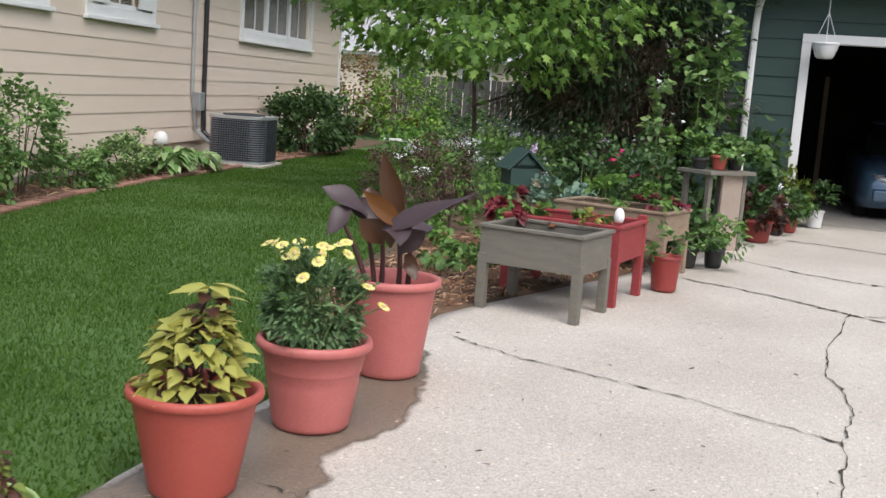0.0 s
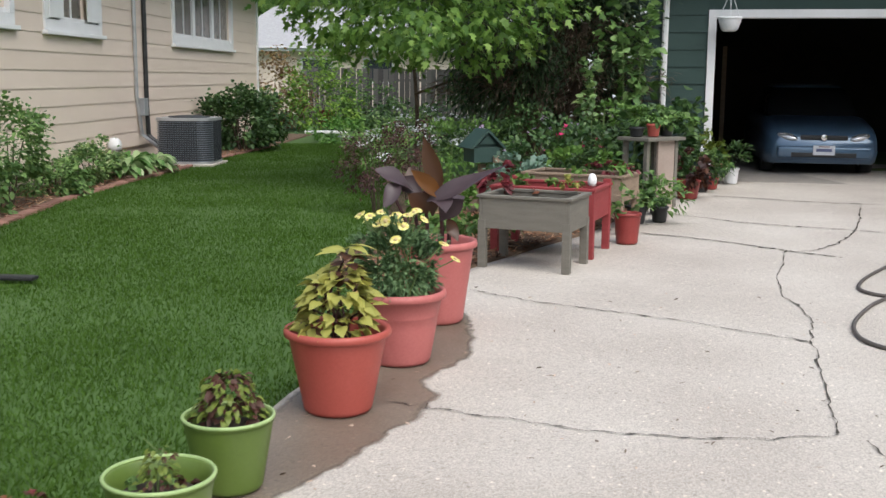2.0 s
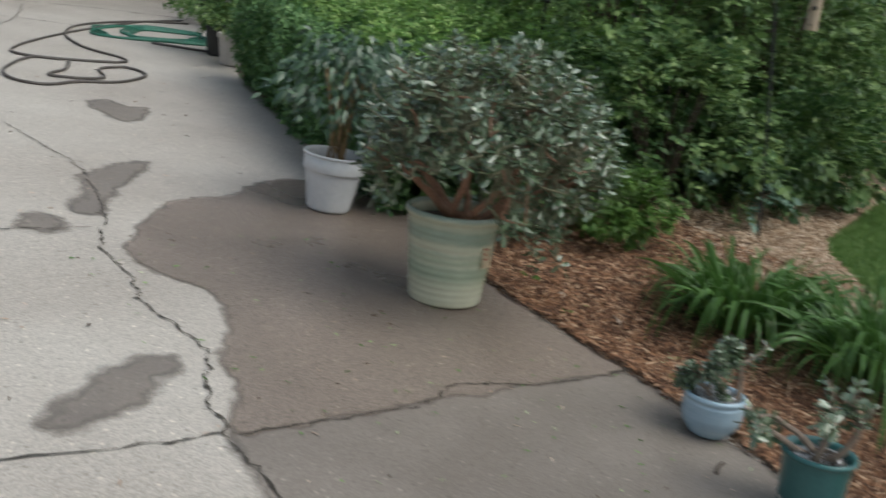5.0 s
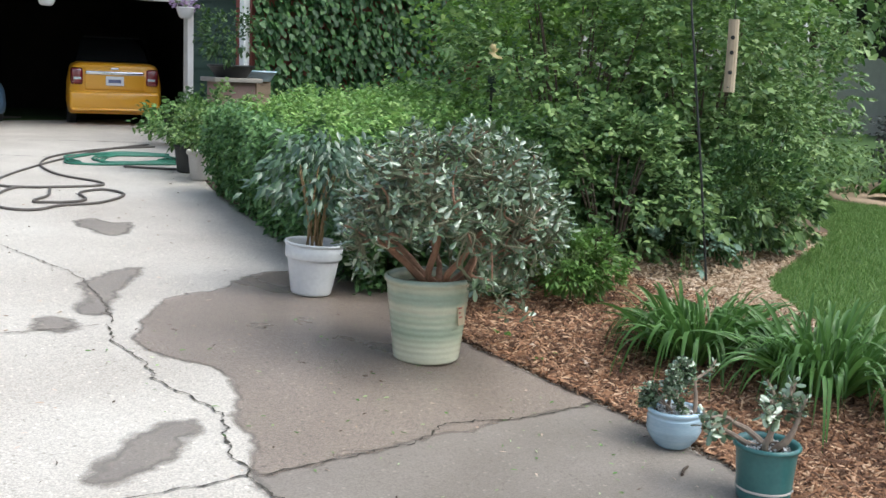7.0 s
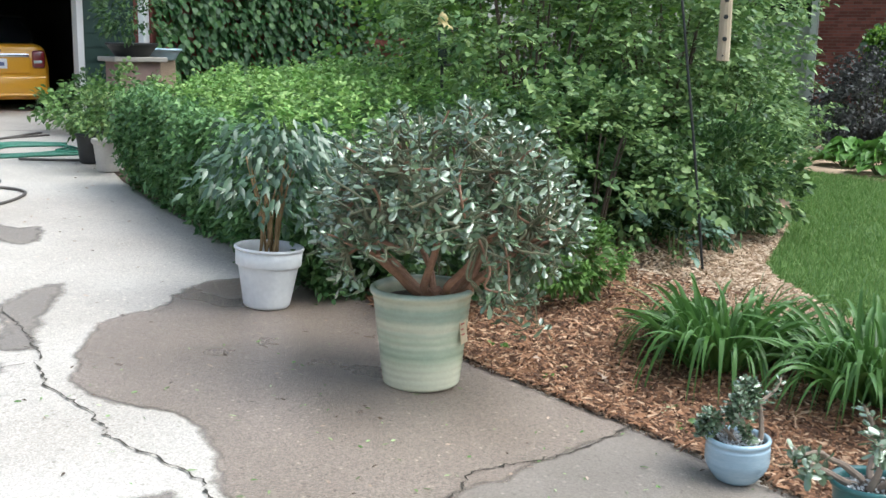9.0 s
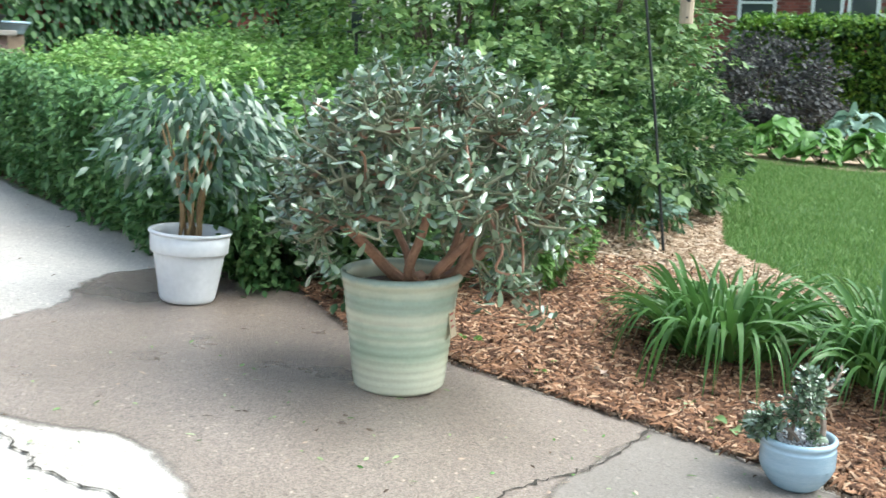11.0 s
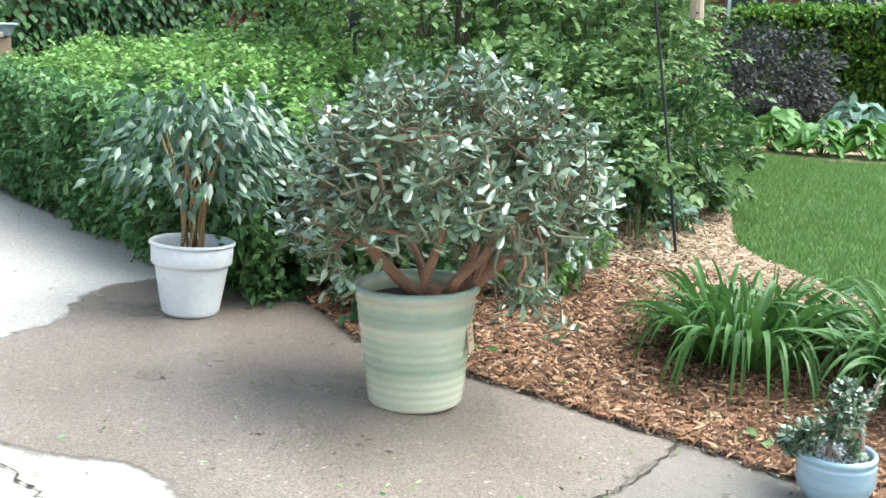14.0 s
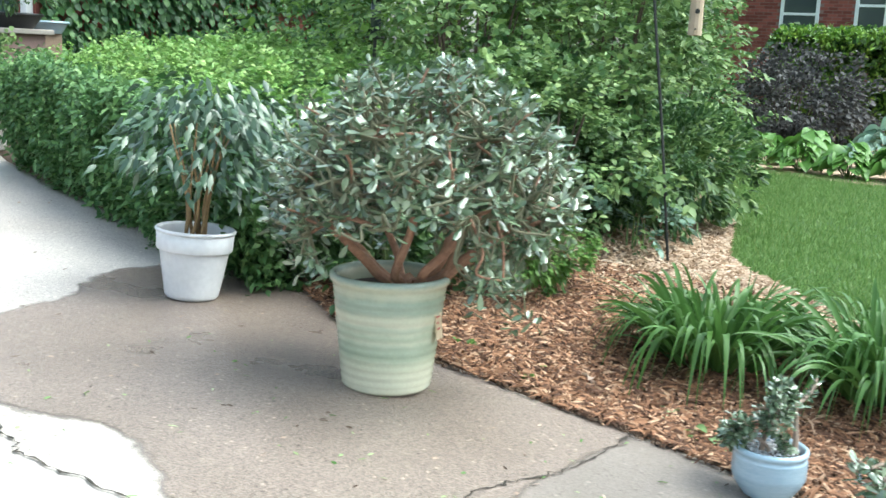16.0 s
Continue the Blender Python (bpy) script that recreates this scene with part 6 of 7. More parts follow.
# far yard: fence, neighbour's house, shrubs, red tub
t = thing("wooden_fence", -1.6, 30.0, "weathered grey board fence at the end of the yard", "fence", z=0.2)
fence_me = bpy.data.meshes.new("slat")
b = box(-0.07, -0.012, 0.0, 0.07, 0.012, 1.55, 0.004)
b.to_mesh(fence_me)
b.free()
fence_me.materials.append(FENCE)
for k in range(60):
    ob = new("slat", fence_me)
    ob.parent = t
    ob.matrix_local = pose(0.15 * k, 0, 0.03 * rng.random(), 0, rng.normal() * 0.6, 0)
part("rail", box(0, 0.013, 0.4, 9, 0.05, 0.48), FENCE, t)
part("rail", box(0, 0.013, 1.2, 9, 0.05, 1.28), FENCE, t)

t = thing("neighbour_house", 0, 38, "low tan house with grey roof beyond the fence", "house", z=0.2)
part("wall", box(-4.5, 0, 0, 6, 0.3, 2.3), SIDING, t)
part("fascia", box(-4.9, -0.5, 2.2, 6.4, -0.45, 2.36), WHITE, t, "white fascia")
bm = bmesh.new()
vs = [bm.verts.new(v) for v in ((-5, -0.6, 2.3), (6.5, -0.6, 2.3), (6.5, 3.5, 4.0), (-3.0, 3.5, 4.0), (6.5, 7.6, 2.3), (-5, 7.6, 2.3))]
for f in ((0, 1, 2, 3), (3, 2, 4, 5), (0, 3, 5)):
    bm.faces.new([vs[i] for i in f])
part("roof", bm, SHINGLE, t, "grey shingled roof")
for wx in (-2.0, 0.2):
    w = part("window", box(wx, -0.03, 1.1, wx + 1.1, -0.002, 2.0), WHITE, t, "small white window")
    part("pane", box(wx + 0.08, -0.045, 1.18, wx + 1.02, -0.031, 1.92), PANE, w)
t = thing("garden_tub", -1.02, 27.5, "bright red plastic tub standing on the far lawn", "tub")
part("tub", lathe([(0, 0), (0.16, 0), (0.23, 0.42), (0.25, 0.45), (0.22, 0.45), (0.16, 0.1), (0, 0.1)], 20), RED_POT, t, "", True)
t = thing("paving_stone", -1.0, 24.6, "pale flat stone at the edge of the lawn", "stone")
part("stone", box(-0.5, -0.15, 0.0, 0.5, 0.15, 0.06, 0.02), WHITE, t)
shrub("far_shrub", -2.4, 26.5, "rusty brown shrub beyond the house corner", (0.9, 0.8, 1.0), 0.9, RUSTY_L, 0.1, 0.07, 2200, 60, 5)
shrub("far_shrub", -1.2, 25.8, "bright green shrub beyond the house corner", (1.0, 0.8, 0.95), 0.8, YEW_L, 0.1, 0.07, 2600, 70, 5)
shrub("far_shrub", 0.1, 28.0, "round green shrub before the fence", (0.8, 0.6, 0.55), 0.5, GERANIUM_L, 0.1, 0.06, 1800, 50, 4)
shrub("far_shrub", -0.5, 21.0, "low green planting in the far bed", (0.6, 1.2, 0.22), 0.18, HOSTA_L, 0.1, 0.06, 900, 30, 3)
shrub("far_shrub", 0.6, 17.5, "pale flowering perennials in the far bed", (1.2, 1.6, 0.35), 0.3, SHRUB_L, 0.1, 0.06, 1500, 50, 3, extra=(PETAL_W, 300, 0.06))
shrub("far_shrub", 1.6, 22.5, "leafy planting in the far bed", (1.4, 1.2, 0.6), 0.4, DEEP_L, 0.12, 0.07, 1300, 40, 3, extra=(PETAL_W, 120, 0.06))


def tree(x, y, h, r, mat, label, n=2600, z=None, trunk=0.16, low=-0.8, leaf=0.3):
    t = thing("tree", x, y, label, "tree", "trees round the yard", z=z)
    part("trunk", tube(spline([(0, 0, -0.2), (0.1, 0, h * 0.3), (0, 0.1, h * 0.6), (0.1, 0, h * 0.9)], 4), trunk, trunk * 0.3, 8), BARK, t)
    for k in range(7):
        a = k * 2.4
        limb(t, (0, 0, h * (0.3 + 0.06 * k)), (r * 0.7 * math.cos(a), r * 0.7 * math.sin(a), h * (0.45 + 0.07 * k)), trunk * 0.4, 0.02, BARK)
    bush("crown", n, 110, 0.1, (r, r, h * 0.36), mat, leaf, leaf * 0.7, t, (0, 0, h * 0.62), OVAL, 0.3, low)
    return t


tree(-6.5, 46, 11, 4.5, MAPLE_L, "tall green tree behind the neighbouring house", 4200, leaf=0.4)
tree(-1.0, 50, 12, 5, SHRUB_L, "tall green tree behind the neighbouring house", 4200, leaf=0.4)
tree(5.0, 44, 12, 5, DEEP_L, "tall dark tree behind the neighbouring house", 4200, leaf=0.4)
tree(4.2, 19.5, 7, 2.4, DEEP_L, "dark leafy tree behind the garage corner", 5200, leaf=0.2)
tree(4.4, 26.5, 9, 3.6, SHRUB_L, "leafy tree in the far yard", 5200, leaf=0.28)

# ---- the jade and ficus side ----
# big jade plant in the banded glazed pot
JX, JY = 1.855, -0.37
t = thing("jade_plant", JX, JY, "old jade plant in a banded green glazed pot on wet concrete", "potted plant", z=ground_z(JX, JY) + 0.018)
body = part("pot", lathe([(0, 0), (0.156, 0), (0.163, 0.008)] + [(0.164 + 0.115 * z + 0.0013 * math.sin(z * 210), z) for z in np.linspace(0.014, 0.375, 44)] + [(0.211, 0.388), (0.219, 0.396), (0.2225, 0.408), (0.219, 0.42), (0.208, 0.425), (0.198, 0.418), (0.193, 0.38), (0.172, 0.2)], 56), JADE_GLAZE, t, "hand-thrown pot with green and cream glaze bands", True)
part("soil", lathe([(0.192, 0.36), (0.1, 0.375), (0, 0.378)], 28), SOIL, t, "dark soil")
tag = part("price_tag", box(-0.028, -0.001, -0.05, 0.028, 0.001, 0.05), TAG, body, "tan paper tag on the pot")
tag.matrix_local = pose(0.021, -0.1985, 0.25, -7, 0, 6)
for k, w in enumerate((0.03, 0.018, 0.026)):
    part("tag_bar", box(-0.018, -0.0025, 0.03 - k * 0.022, -0.018 + w, -0.0012, 0.036 - k * 0.022), TERRA, tag)


def grow(t, a, way, length, r, depth, tips, mat, seg=5, spread=0.75, lift=0.25):
    """Branches that fork, each one mesh; the ends go to tips."""
    pts, d = [Vector(a)], Vector(way).normalized()
    for k in range(seg):
        d = (d + 0.22 * Vector(rng.normal(size=3)) + Vector((0, 0, lift * 0.12))).normalized()
        pts.append(pts[-1] + d * length / seg)
    part("branch", tube(spline(pts, 2), r, r * 0.62, 7), mat, t)
    if depth == 0:
        tips += [(pts[-1], d), (pts[-2], d), (pts[-3], d), (pts[-4], d)]
        return
    for k in range(2 + (rng.random() < 0.55)):
        w = (d + spread * Vector(rng.normal(size=3)) + Vector((0, 0, lift))).normalized()
        grow(t, pts[-1 if k < 2 else -2], w, length * (0.62 + 0.25 * rng.random()), r * 0.6, depth - 1, tips, mat, seg, spread, lift)


def fork(t, a, b, r0, r1, mat, wander=0.05, up=0.0):
    """A crooked branch from a to b."""
    a, b = Vector(a), Vector(b)
    l = (b - a).length
    mid = [a.lerp(b, f) + Vector(rng.normal(size=3)) * wander * l + Vector((0, 0, up * l * f * (1 - f) * 4)) for f in (0.3, 0.65)]
    part("branch", tube(spline([a, *mid, b], 4), r0, r1, 7), mat, t)
    return (b - mid[-1]).normalized()


def rosette(t, tips, mat, L, W, name="foliage"):
    """Whorls of thick spoon-shaped leaves at the ends of twigs: upright in the middle, spread flat below."""
    P, D, S = [], [], []
    for p, d in tips:
        d = unit(np.array(d) * 0.6 + np.array((0, 0, 0.75)) + 0.3 * rng.normal(size=3))
        u = unit(np.cross(d, rng.normal(size=3)))
        v = np.cross(d, u)
        for k in range(5):
            a = k * 1.571 + 0.3 * rng.normal()
            rise = (1.3, 0.75, 0.35, 0.1, -0.15)[k]
            for side in (-1, 1):
                if k > 2 and rng.random() < 0.3:
                    continue
                w = side * (math.cos(a) * u + math.sin(a) * v)
                P.append(np.array(p) - d * 0.011 * k * (1 + 0.4 * rng.random()))
                D.append(w + d * rise + 0.15 * rng.normal(size=3))
                S.append((0.55 if k == 0 else 0.85) + 0.35 * rng.random())
    S = np.array(S)
    part(name, leaves(name, P, D, L * S, W * S, (0.2, 0.5, 0.86, 1.0, 0.9, 0.45), 0.1, -0.35), mat, t)


rng = np.random.default_rng(21)
tips, heads = [], []
SKEW = Vector((0.03, -0.065, 0))
for k, (a, q, z) in enumerate(((-65, 0.30, 0.60), (-10, 0.24, 0.72), (110, 0.32, 0.62), (165, 0.30, 0.66), (200, 0.20, 0.74), (240, 0.26, 0.66), (290, 0.22, 0.78), (60, 0.22, 0.74))):
    a = radians(a)
    foot = Vector((0.035 + 0.04 * math.cos(a), -0.06 + 0.04 * math.sin(a), 0.36))
    elbow = foot + Vector((q * 0.5 * math.cos(a - 0.25), q * 0.5 * math.sin(a - 0.25), 0.085 + 0.04 * rng.random()))
    node = Vector((q * 1.2 * math.cos(a + 0.1), q * 1.2 * math.sin(a + 0.1), z)) + SKEW
    r = 0.027 - 0.0012 * k
    part("branch", tube(spline([foot, foot.lerp(elbow, 0.6) + Vector((0, 0, -0.01)), elbow, elbow.lerp(node, 0.5) + Vector(rng.normal(size=3)) * 0.025, node], 4), r, r * 0.55, 9), JADE_BARK, t)
    heads += [elbow.lerp(node, 0.55), node]
part("branch", loft([(-0.13, [(0.05, 0.36), (0.045, 0.40)]), (-0.09, [(0.075, 0.355), (0.055, 0.425)]), (-0.04, [(0.075, 0.35), (0.055, 0.425)]), (0.0, [(0.05, 0.35), (0.04, 0.40)])]), JADE_BARK, t, "swollen woody base of the plant", True)
boughs = []
for k in range(64):
    d = unit(rng.normal(size=3))
    d[2] = abs(d[2]) * 1.1 - 0.28
    node = Vector((d[0] * 0.45, d[1] * 0.45, 0.70 + d[2] * 0.38)) + SKEW * 1.2
    near = min(heads, key=lambda h: (h - node).length + 0.08 * rng.random())
    fork(t, near, node, 0.011, 0.006, JADE_BARK if k % 3 == 0 else JADE_STEM, 0.13, 0.05)
    boughs.append(node)
for k in range(650):
    d = unit(rng.normal(size=3))
    f = 0.5 + 0.55 * rng.random() ** 0.6
    node = Vector((d[0] * 0.56 * f, d[1] * 0.56 * f, max(0.44, 0.745 + d[2] * 0.44 * f))) + SKEW * 1.5
    bare = (node.x / 0.36) ** 2 + (node.y / 0.36) ** 2 + ((node.z - 0.46) / 0.17) ** 2 < 1
    ahead, aside = -0.85 * node.x - 0.52 * node.y, -0.52 * node.x + 0.85 * node.y
    if bare or (node.z < 0.63 and ahead > 0 and abs(aside) < 0.22) or (node.xy.length < 0.36 and node.z < 0.52):
        continue
    near = min(boughs, key=lambda h: (h - node).length + 0.04 * rng.random())
    w = fork(t, near, node, 0.0055, 0.004, JADE_BARK if k % 9 == 0 else JADE_STEM, 0.13, -0.08)
    tips.append((node, w))
for k in range(110):
    d = unit(rng.normal(size=3))
    node = Vector((d[0] * 0.3, d[1] * 0.3, 0.78 + d[2] * 0.14)) + SKEW * 1.2
    near = min(boughs, key=lambda h: (h - node).length)
    tips.append((node, fork(t, near, node, 0.005, 0.004, JADE_STEM, 0.13, -0.08)))
for k in range(7):
    a = radians(-95 + 22 * k)
    start = Vector((0.36 * math.cos(a), 0.36 * math.sin(a), 0.5)) + SKEW
    drop = 0.10 + 0.17 * rng.random()
    end = start + Vector((0.07 * math.cos(a), 0.07 * math.sin(a), -drop))
    near = min(boughs, key=lambda h: (h - start).length)
    part("branch", tube(spline([near, start, start.lerp(end, 0.6) + Vector(rng.normal(size=3)) * 0.02, end], 4), 0.005, 0.003, 6), JADE_STEM, t, "trailing shoot")
    tips += [(end, Vector((0.3, 0.3, -0.2))), (start.lerp(end, 0.5), Vector((0.4, 0, 0.1)))]
rosette(t, tips, JADE_L, 0.048, 0.021)

# weeping ficus in the white pot
FX, FY = 2.25, 0.93
t = potted("ficus", FX, FY, "weeping fig with glossy leaves in a white plastic pot", "", 0.183, 0.122, 0.32, WHITE_POT, 0.012, 0.018, 0.0, fill=0.78)
t.matrix_world = pose(FX, FY, ground_z(FX, FY) + 0.018, 2.5, 2.2, 0)
part("collar", lathe([(0.163, 0.222), (0.169, 0.222), (0.171, 0.226), (0.1745, 0.303), (0.17, 0.305)], 44), WHITE_POT, t, "broad raised band under the rim", True)
for k in range(9):
    a = k * 2.4
    q = 0.1 + 0.1 * rng.random()
    part("stem", tube(spline([(0.05 * math.cos(a), 0.05 * math.sin(a), 0.23), (0.05 * math.cos(a + 0.6), 0.05 * math.sin(a + 0.6), 0.45), (q * math.cos(a), q * math.sin(a), 0.78)], 5), 0.0085, 0.004, 6), CANE, t)
n = 1150
d = ball(90, 0.6)
d = d[(d[:, 2] > -0.62) & ((d[:, 2] > -0.1) | (np.hypot(d[:, 0], d[:, 1]) > 0.5))]
k = rng.integers(len(d), size=n)
P = d[k] * np.array((0.37, 0.37, 0.25)) + np.array((0, 0, 0.69)) + rng.normal(size=(n, 3)) * np.array((0.055, 0.055, 0.045))
D = np.stack([P[:, 0] * 2.2, P[:, 1] * 2.2, -0.15 - 0.55 * rng.random(n)], -1) + 0.42 * rng.normal(size=(n, 3))
part("foliage", leaves("foliage", P, D, 0.055 + 0.038 * rng.random(n), 0.027, (0.1, 0.8, 1.0, 0.62, 0.2, 0.0), 0.3, -0.2, up=np.array((-0.3, -0.3, 1.0))), FICUS_L, t, "drooping glossy pointed leaves")

# small jade in the pale blue bowl
BX, BY = 1.85, -1.77
t = thing("small_jade", BX, BY, "young jade plant in a ribbed pale blue glazed bowl", "potted plant", z=ground_z(BX, BY) + 0.016)
prof = [(0, 0), (0.06, 0), (0.065, 0.006)]
for k in range(15):
    z = 0.01 + k * 0.0085
    r = 0.066 + 0.05 * math.sin(min(1.25, z / 0.085 * 1.4))
    prof += [(r, z), (r - (0.003 if k > 4 else 0.0006), z + 0.0045)]
prof += [(0.107, 0.142), (0.113, 0.147), (0.1155, 0.155), (0.112, 0.163), (0.104, 0.165), (0.098, 0.158), (0.095, 0.13)]
part("pot", lathe(prof, 48), BLUE_GLAZE, t, "", True)
part("soil", lathe([(0.097, 0.138), (0.05, 0.146), (0, 0.148)], 24), SOIL, t)
P = ball(300, 0.2) * np.array((0.085, 0.085, 0.006)) + np.array((0.01, 0.0, 0.151))
part("perlite", leaves("perlite", P, rng.normal(size=(300, 3)), 0.012, 0.009, (0.6, 1, 0.6), 0, 0.6), PERLITE, t, "white perlite grains")
tips = []
grow(t, (-0.02, 0.02, 0.13), (-0.15, 0.1, 1), 0.10, 0.010, 3, tips, PALE_BARK, spread=0.6, lift=0.3)
grow(t, (-0.03, -0.01, 0.13), (-0.55, -0.3, 0.8), 0.09, 0.007, 2, tips, PALE_BARK, spread=0.7, lift=0.15)
grow(t, (0.0, 0.03, 0.13), (0.35, 0.35, 0.9), 0.09, 0.007, 2, tips, PALE_BARK, spread=0.7, lift=0.15)
grow(t, (0.0, -0.03, 0.13), (0.1, -0.5, 0.8), 0.07, 0.006, 1, tips, PALE_BARK, spread=0.7, lift=0.15)
grow(t, (0.045, -0.06, 0.13), (0.5, -0.45, 1.1), 0.16, 0.011, 1, tips, PALE_BARK, spread=0.6, lift=-0.1)
rosette(t, tips, JADE_L, 0.028, 0.014)

# jade in the dark teal pot
TX, TY = 1.64, -2.27
t = potted("small_jade", TX, TY, "spreading jade plant with pale bare branches in a dark teal pot", "", 0.125, 0.098, 0.225, TEAL_GLAZE, 0.012, 0.02, 0.0, fill=0.88)
part("drip_line", lathe([(0.1035, 0.048), (0.1052, 0.05), (0.1056, 0.056), (0.1046, 0.058)], 40, 0.004), GREY_POT, t, "pale lime line round the pot")
P = ball(200, 0.2) * np.array((0.09, 0.09, 0.006)) + np.array((0, 0, 0.205))
part("gravel", leaves("gravel", P, rng.normal(size=(200, 3)), 0.014, 0.012, (0.6, 1, 0.6), 0, 0.6), PERLITE, t, "pale gravel on the soil")
tips = []
for k in range(6):
    a = k * 1.05
    grow(t, (0.02 * math.cos(a), 0.02 * math.sin(a), 0.19), (math.cos(a), math.sin(a), 0.85), 0.16, 0.014, 1, tips, PALE_BARK, spread=0.5, lift=0.1)
rosette(t, tips[::2], JADE_L, 0.042, 0.021)


# daylilies
def daylily(x, y, r, h, n):
    t = thing("daylily", x, y, "arching strap-leaved daylily clump in the bark mulch", "daylily", "daylilies", z=ground_z(x, y) + 0.01)
    a = rng.random(n) * 6.283
    q = rng.random(n) ** 0.5
    P = np.stack([0.2 * q * np.cos(a), 0.2 * q * np.sin(a), 0 * a], -1)
    D = np.stack([np.cos(a) * (0.1 + 0.75 * q) + 0.25 * rng.normal(size=n), np.sin(a) * (0.1 + 0.75 * q) + 0.25 * rng.normal(size=n), 1.0 + 0 * a], -1)
    for k, (droop, bend) in enumerate(((0.36, 2.2), (0.56, 2.6), (0.7, 3.0))):
        m = slice(k, None, 3)
        leaf_each("leaf", P[m], D[m], (h * (0.75 + 0.5 * rng.random(n)))[m], (0.015 + 0.013 * rng.random(n))[m], DAYLILY_L, t, (0.8, 1, 1, 1, 0.97, 0.92, 0.82, 0.65, 0.4, 0.0), droop, 0.35, bend=bend)


daylily(2.9, -1.32, 0.4, 0.66, 290)
daylily(2.85, -2.0, 0.4, 0.7, 290)
daylily(2.75, -2.7, 0.4, 0.62, 120)


# flowering hedge with lime tips along the drive
def hedge_front(s):
    """The hedge's foot on the drive side, s from its near end to its far end."""
    y = 0.75 + 3.85 * s
    return float(np.interp(y, [0.75, 1.08, 2.56, 3.56, 4.82, 6.43], [2.62, 2.72, 3.44, 3.86, 4.45, 5.42])), y


t = thing("spirea_hedge", 4.4, 2.9, "broad clipped hedge, dark below with lime-green new tips", "hedge", z=0.05)
org = np.array((4.4, 2.9, 0.05))


def hedge_point(n, top):
    s, u = rng.random(n), rng.random(n)
    out = []
    for si, ui in zip(s, u):
        x, y = hedge_front(si)
        end = min(1.0, 4 * si + 0.35, 5 * (1 - si) + 0.3)
        depth, high = 2.1, (0.80 + 0.16 * si) * (0.8 + 0.2 * end)
        wob = 0.17 * noise.noise((x * 1.9, y * 1.9, 1)) + 0.1 * noise.noise((x * 5, y * 5, 2 + (0 if top else 2 * ui)))
        if top:
            f = ui * depth
            rise = high * (0.86 + 0.14 * min(1, f / 0.5)) + 0.10 * f / depth + wob
            out.append((x + 0.06 + f * 0.95, y - f * 0.3, ground_z(x, y) + rise))
        else:
            zz = ui ** 0.8 * high * 0.95
            bulge = 0.16 * math.sin(min(zz / high, 1) * 2.6) + wob
            out.append((x - 0.02 - bulge + 0.18 * rng.random(), y, ground_z(x, y) + zz))
    return np.array(out)


P = hedge_point(23000, False) + 0.035 * rng.normal(size=(23000, 3))
part("foliage", leaves("foliage", P - org, np.stack([-0.7 + 0.6 * rng.normal(size=len(P)), -0.4 + 0.6 * rng.normal(size=len(P)), 0.2 + 0.5 * rng.normal(size=len(P))], -1), 0.043 + 0.03 * rng.random(len(P)), 0.03, (0.3, 1.0, 0.0), 0.3, 0.2), HEDGE_L, t, "dark green hedge leaves")
Q = hedge_point(1000, True) + 0.03 * rng.normal(size=(1000, 3))
tall = 0.07 + 0.13 * rng.random(1000) ** 2
lean = 0.3 * rng.normal(size=(1000, 2))
P, D = [], []
for k in range(17):
    f = k / 16
    a = k * 2.4 + 6.28 * rng.random(1000)
    P.append(Q + np.stack([lean[:, 0] * tall * f, lean[:, 1] * tall * f, tall * (f - 0.25)], -1) + 0.012 * rng.normal(size=Q.shape))
    D.append(np.stack([np.cos(a), np.sin(a), 0.1 + 0.9 * f + 0 * a], -1))
P, D = np.concatenate(P), np.concatenate(D)
part("new_growth", leaves("new_growth", P - org, D, 0.04 + 0.03 * rng.random(len(P)), 0.027, (0.2, 1.0, 0.0), 0.3, 0.2), HEDGE_T, t, "lime-green upright new shoots")
P = hedge_point(5000, True) * np.array((1, 1, 0.86)) + 0.05 * rng.normal(size=(5000, 3))
part("inner_leaves", leaves("inner_leaves", P - org, rng.normal(size=(len(P), 3)), 0.09, 0.06, DIAMOND, 0.2, 0.1), HEDGE_L, t)
# end face towards the jade, in darker leaves that stand in for its shade
y0 = hedge_front(0)[1]
n = 5000
f, hh = rng.random(n), rng.random(n) ** 0.8
P = np.stack([hedge_front(0)[0] + 0.18 + f * 2.2, y0 - f * 0.65 + 0.12 * rng.normal(size=n), hh * 0.78 + 0.0], -1)
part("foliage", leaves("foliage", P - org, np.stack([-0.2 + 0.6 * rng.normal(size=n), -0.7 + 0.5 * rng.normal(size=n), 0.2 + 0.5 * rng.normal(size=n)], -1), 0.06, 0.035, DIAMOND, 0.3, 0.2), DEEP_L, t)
for k in range(40):
    x, y = hedge_front((k % 20) / 20)
    x += 0.35 + 0.9 * (k // 20)
    part("stem", tube([(x - 4.4, y - 2.9, -0.15), (x - 4.4 + 0.1 * rng.normal(), y - 2.9 + 0.1 * rng.normal(), 0.65)], 0.012, 0.006, 5), BARK, t)

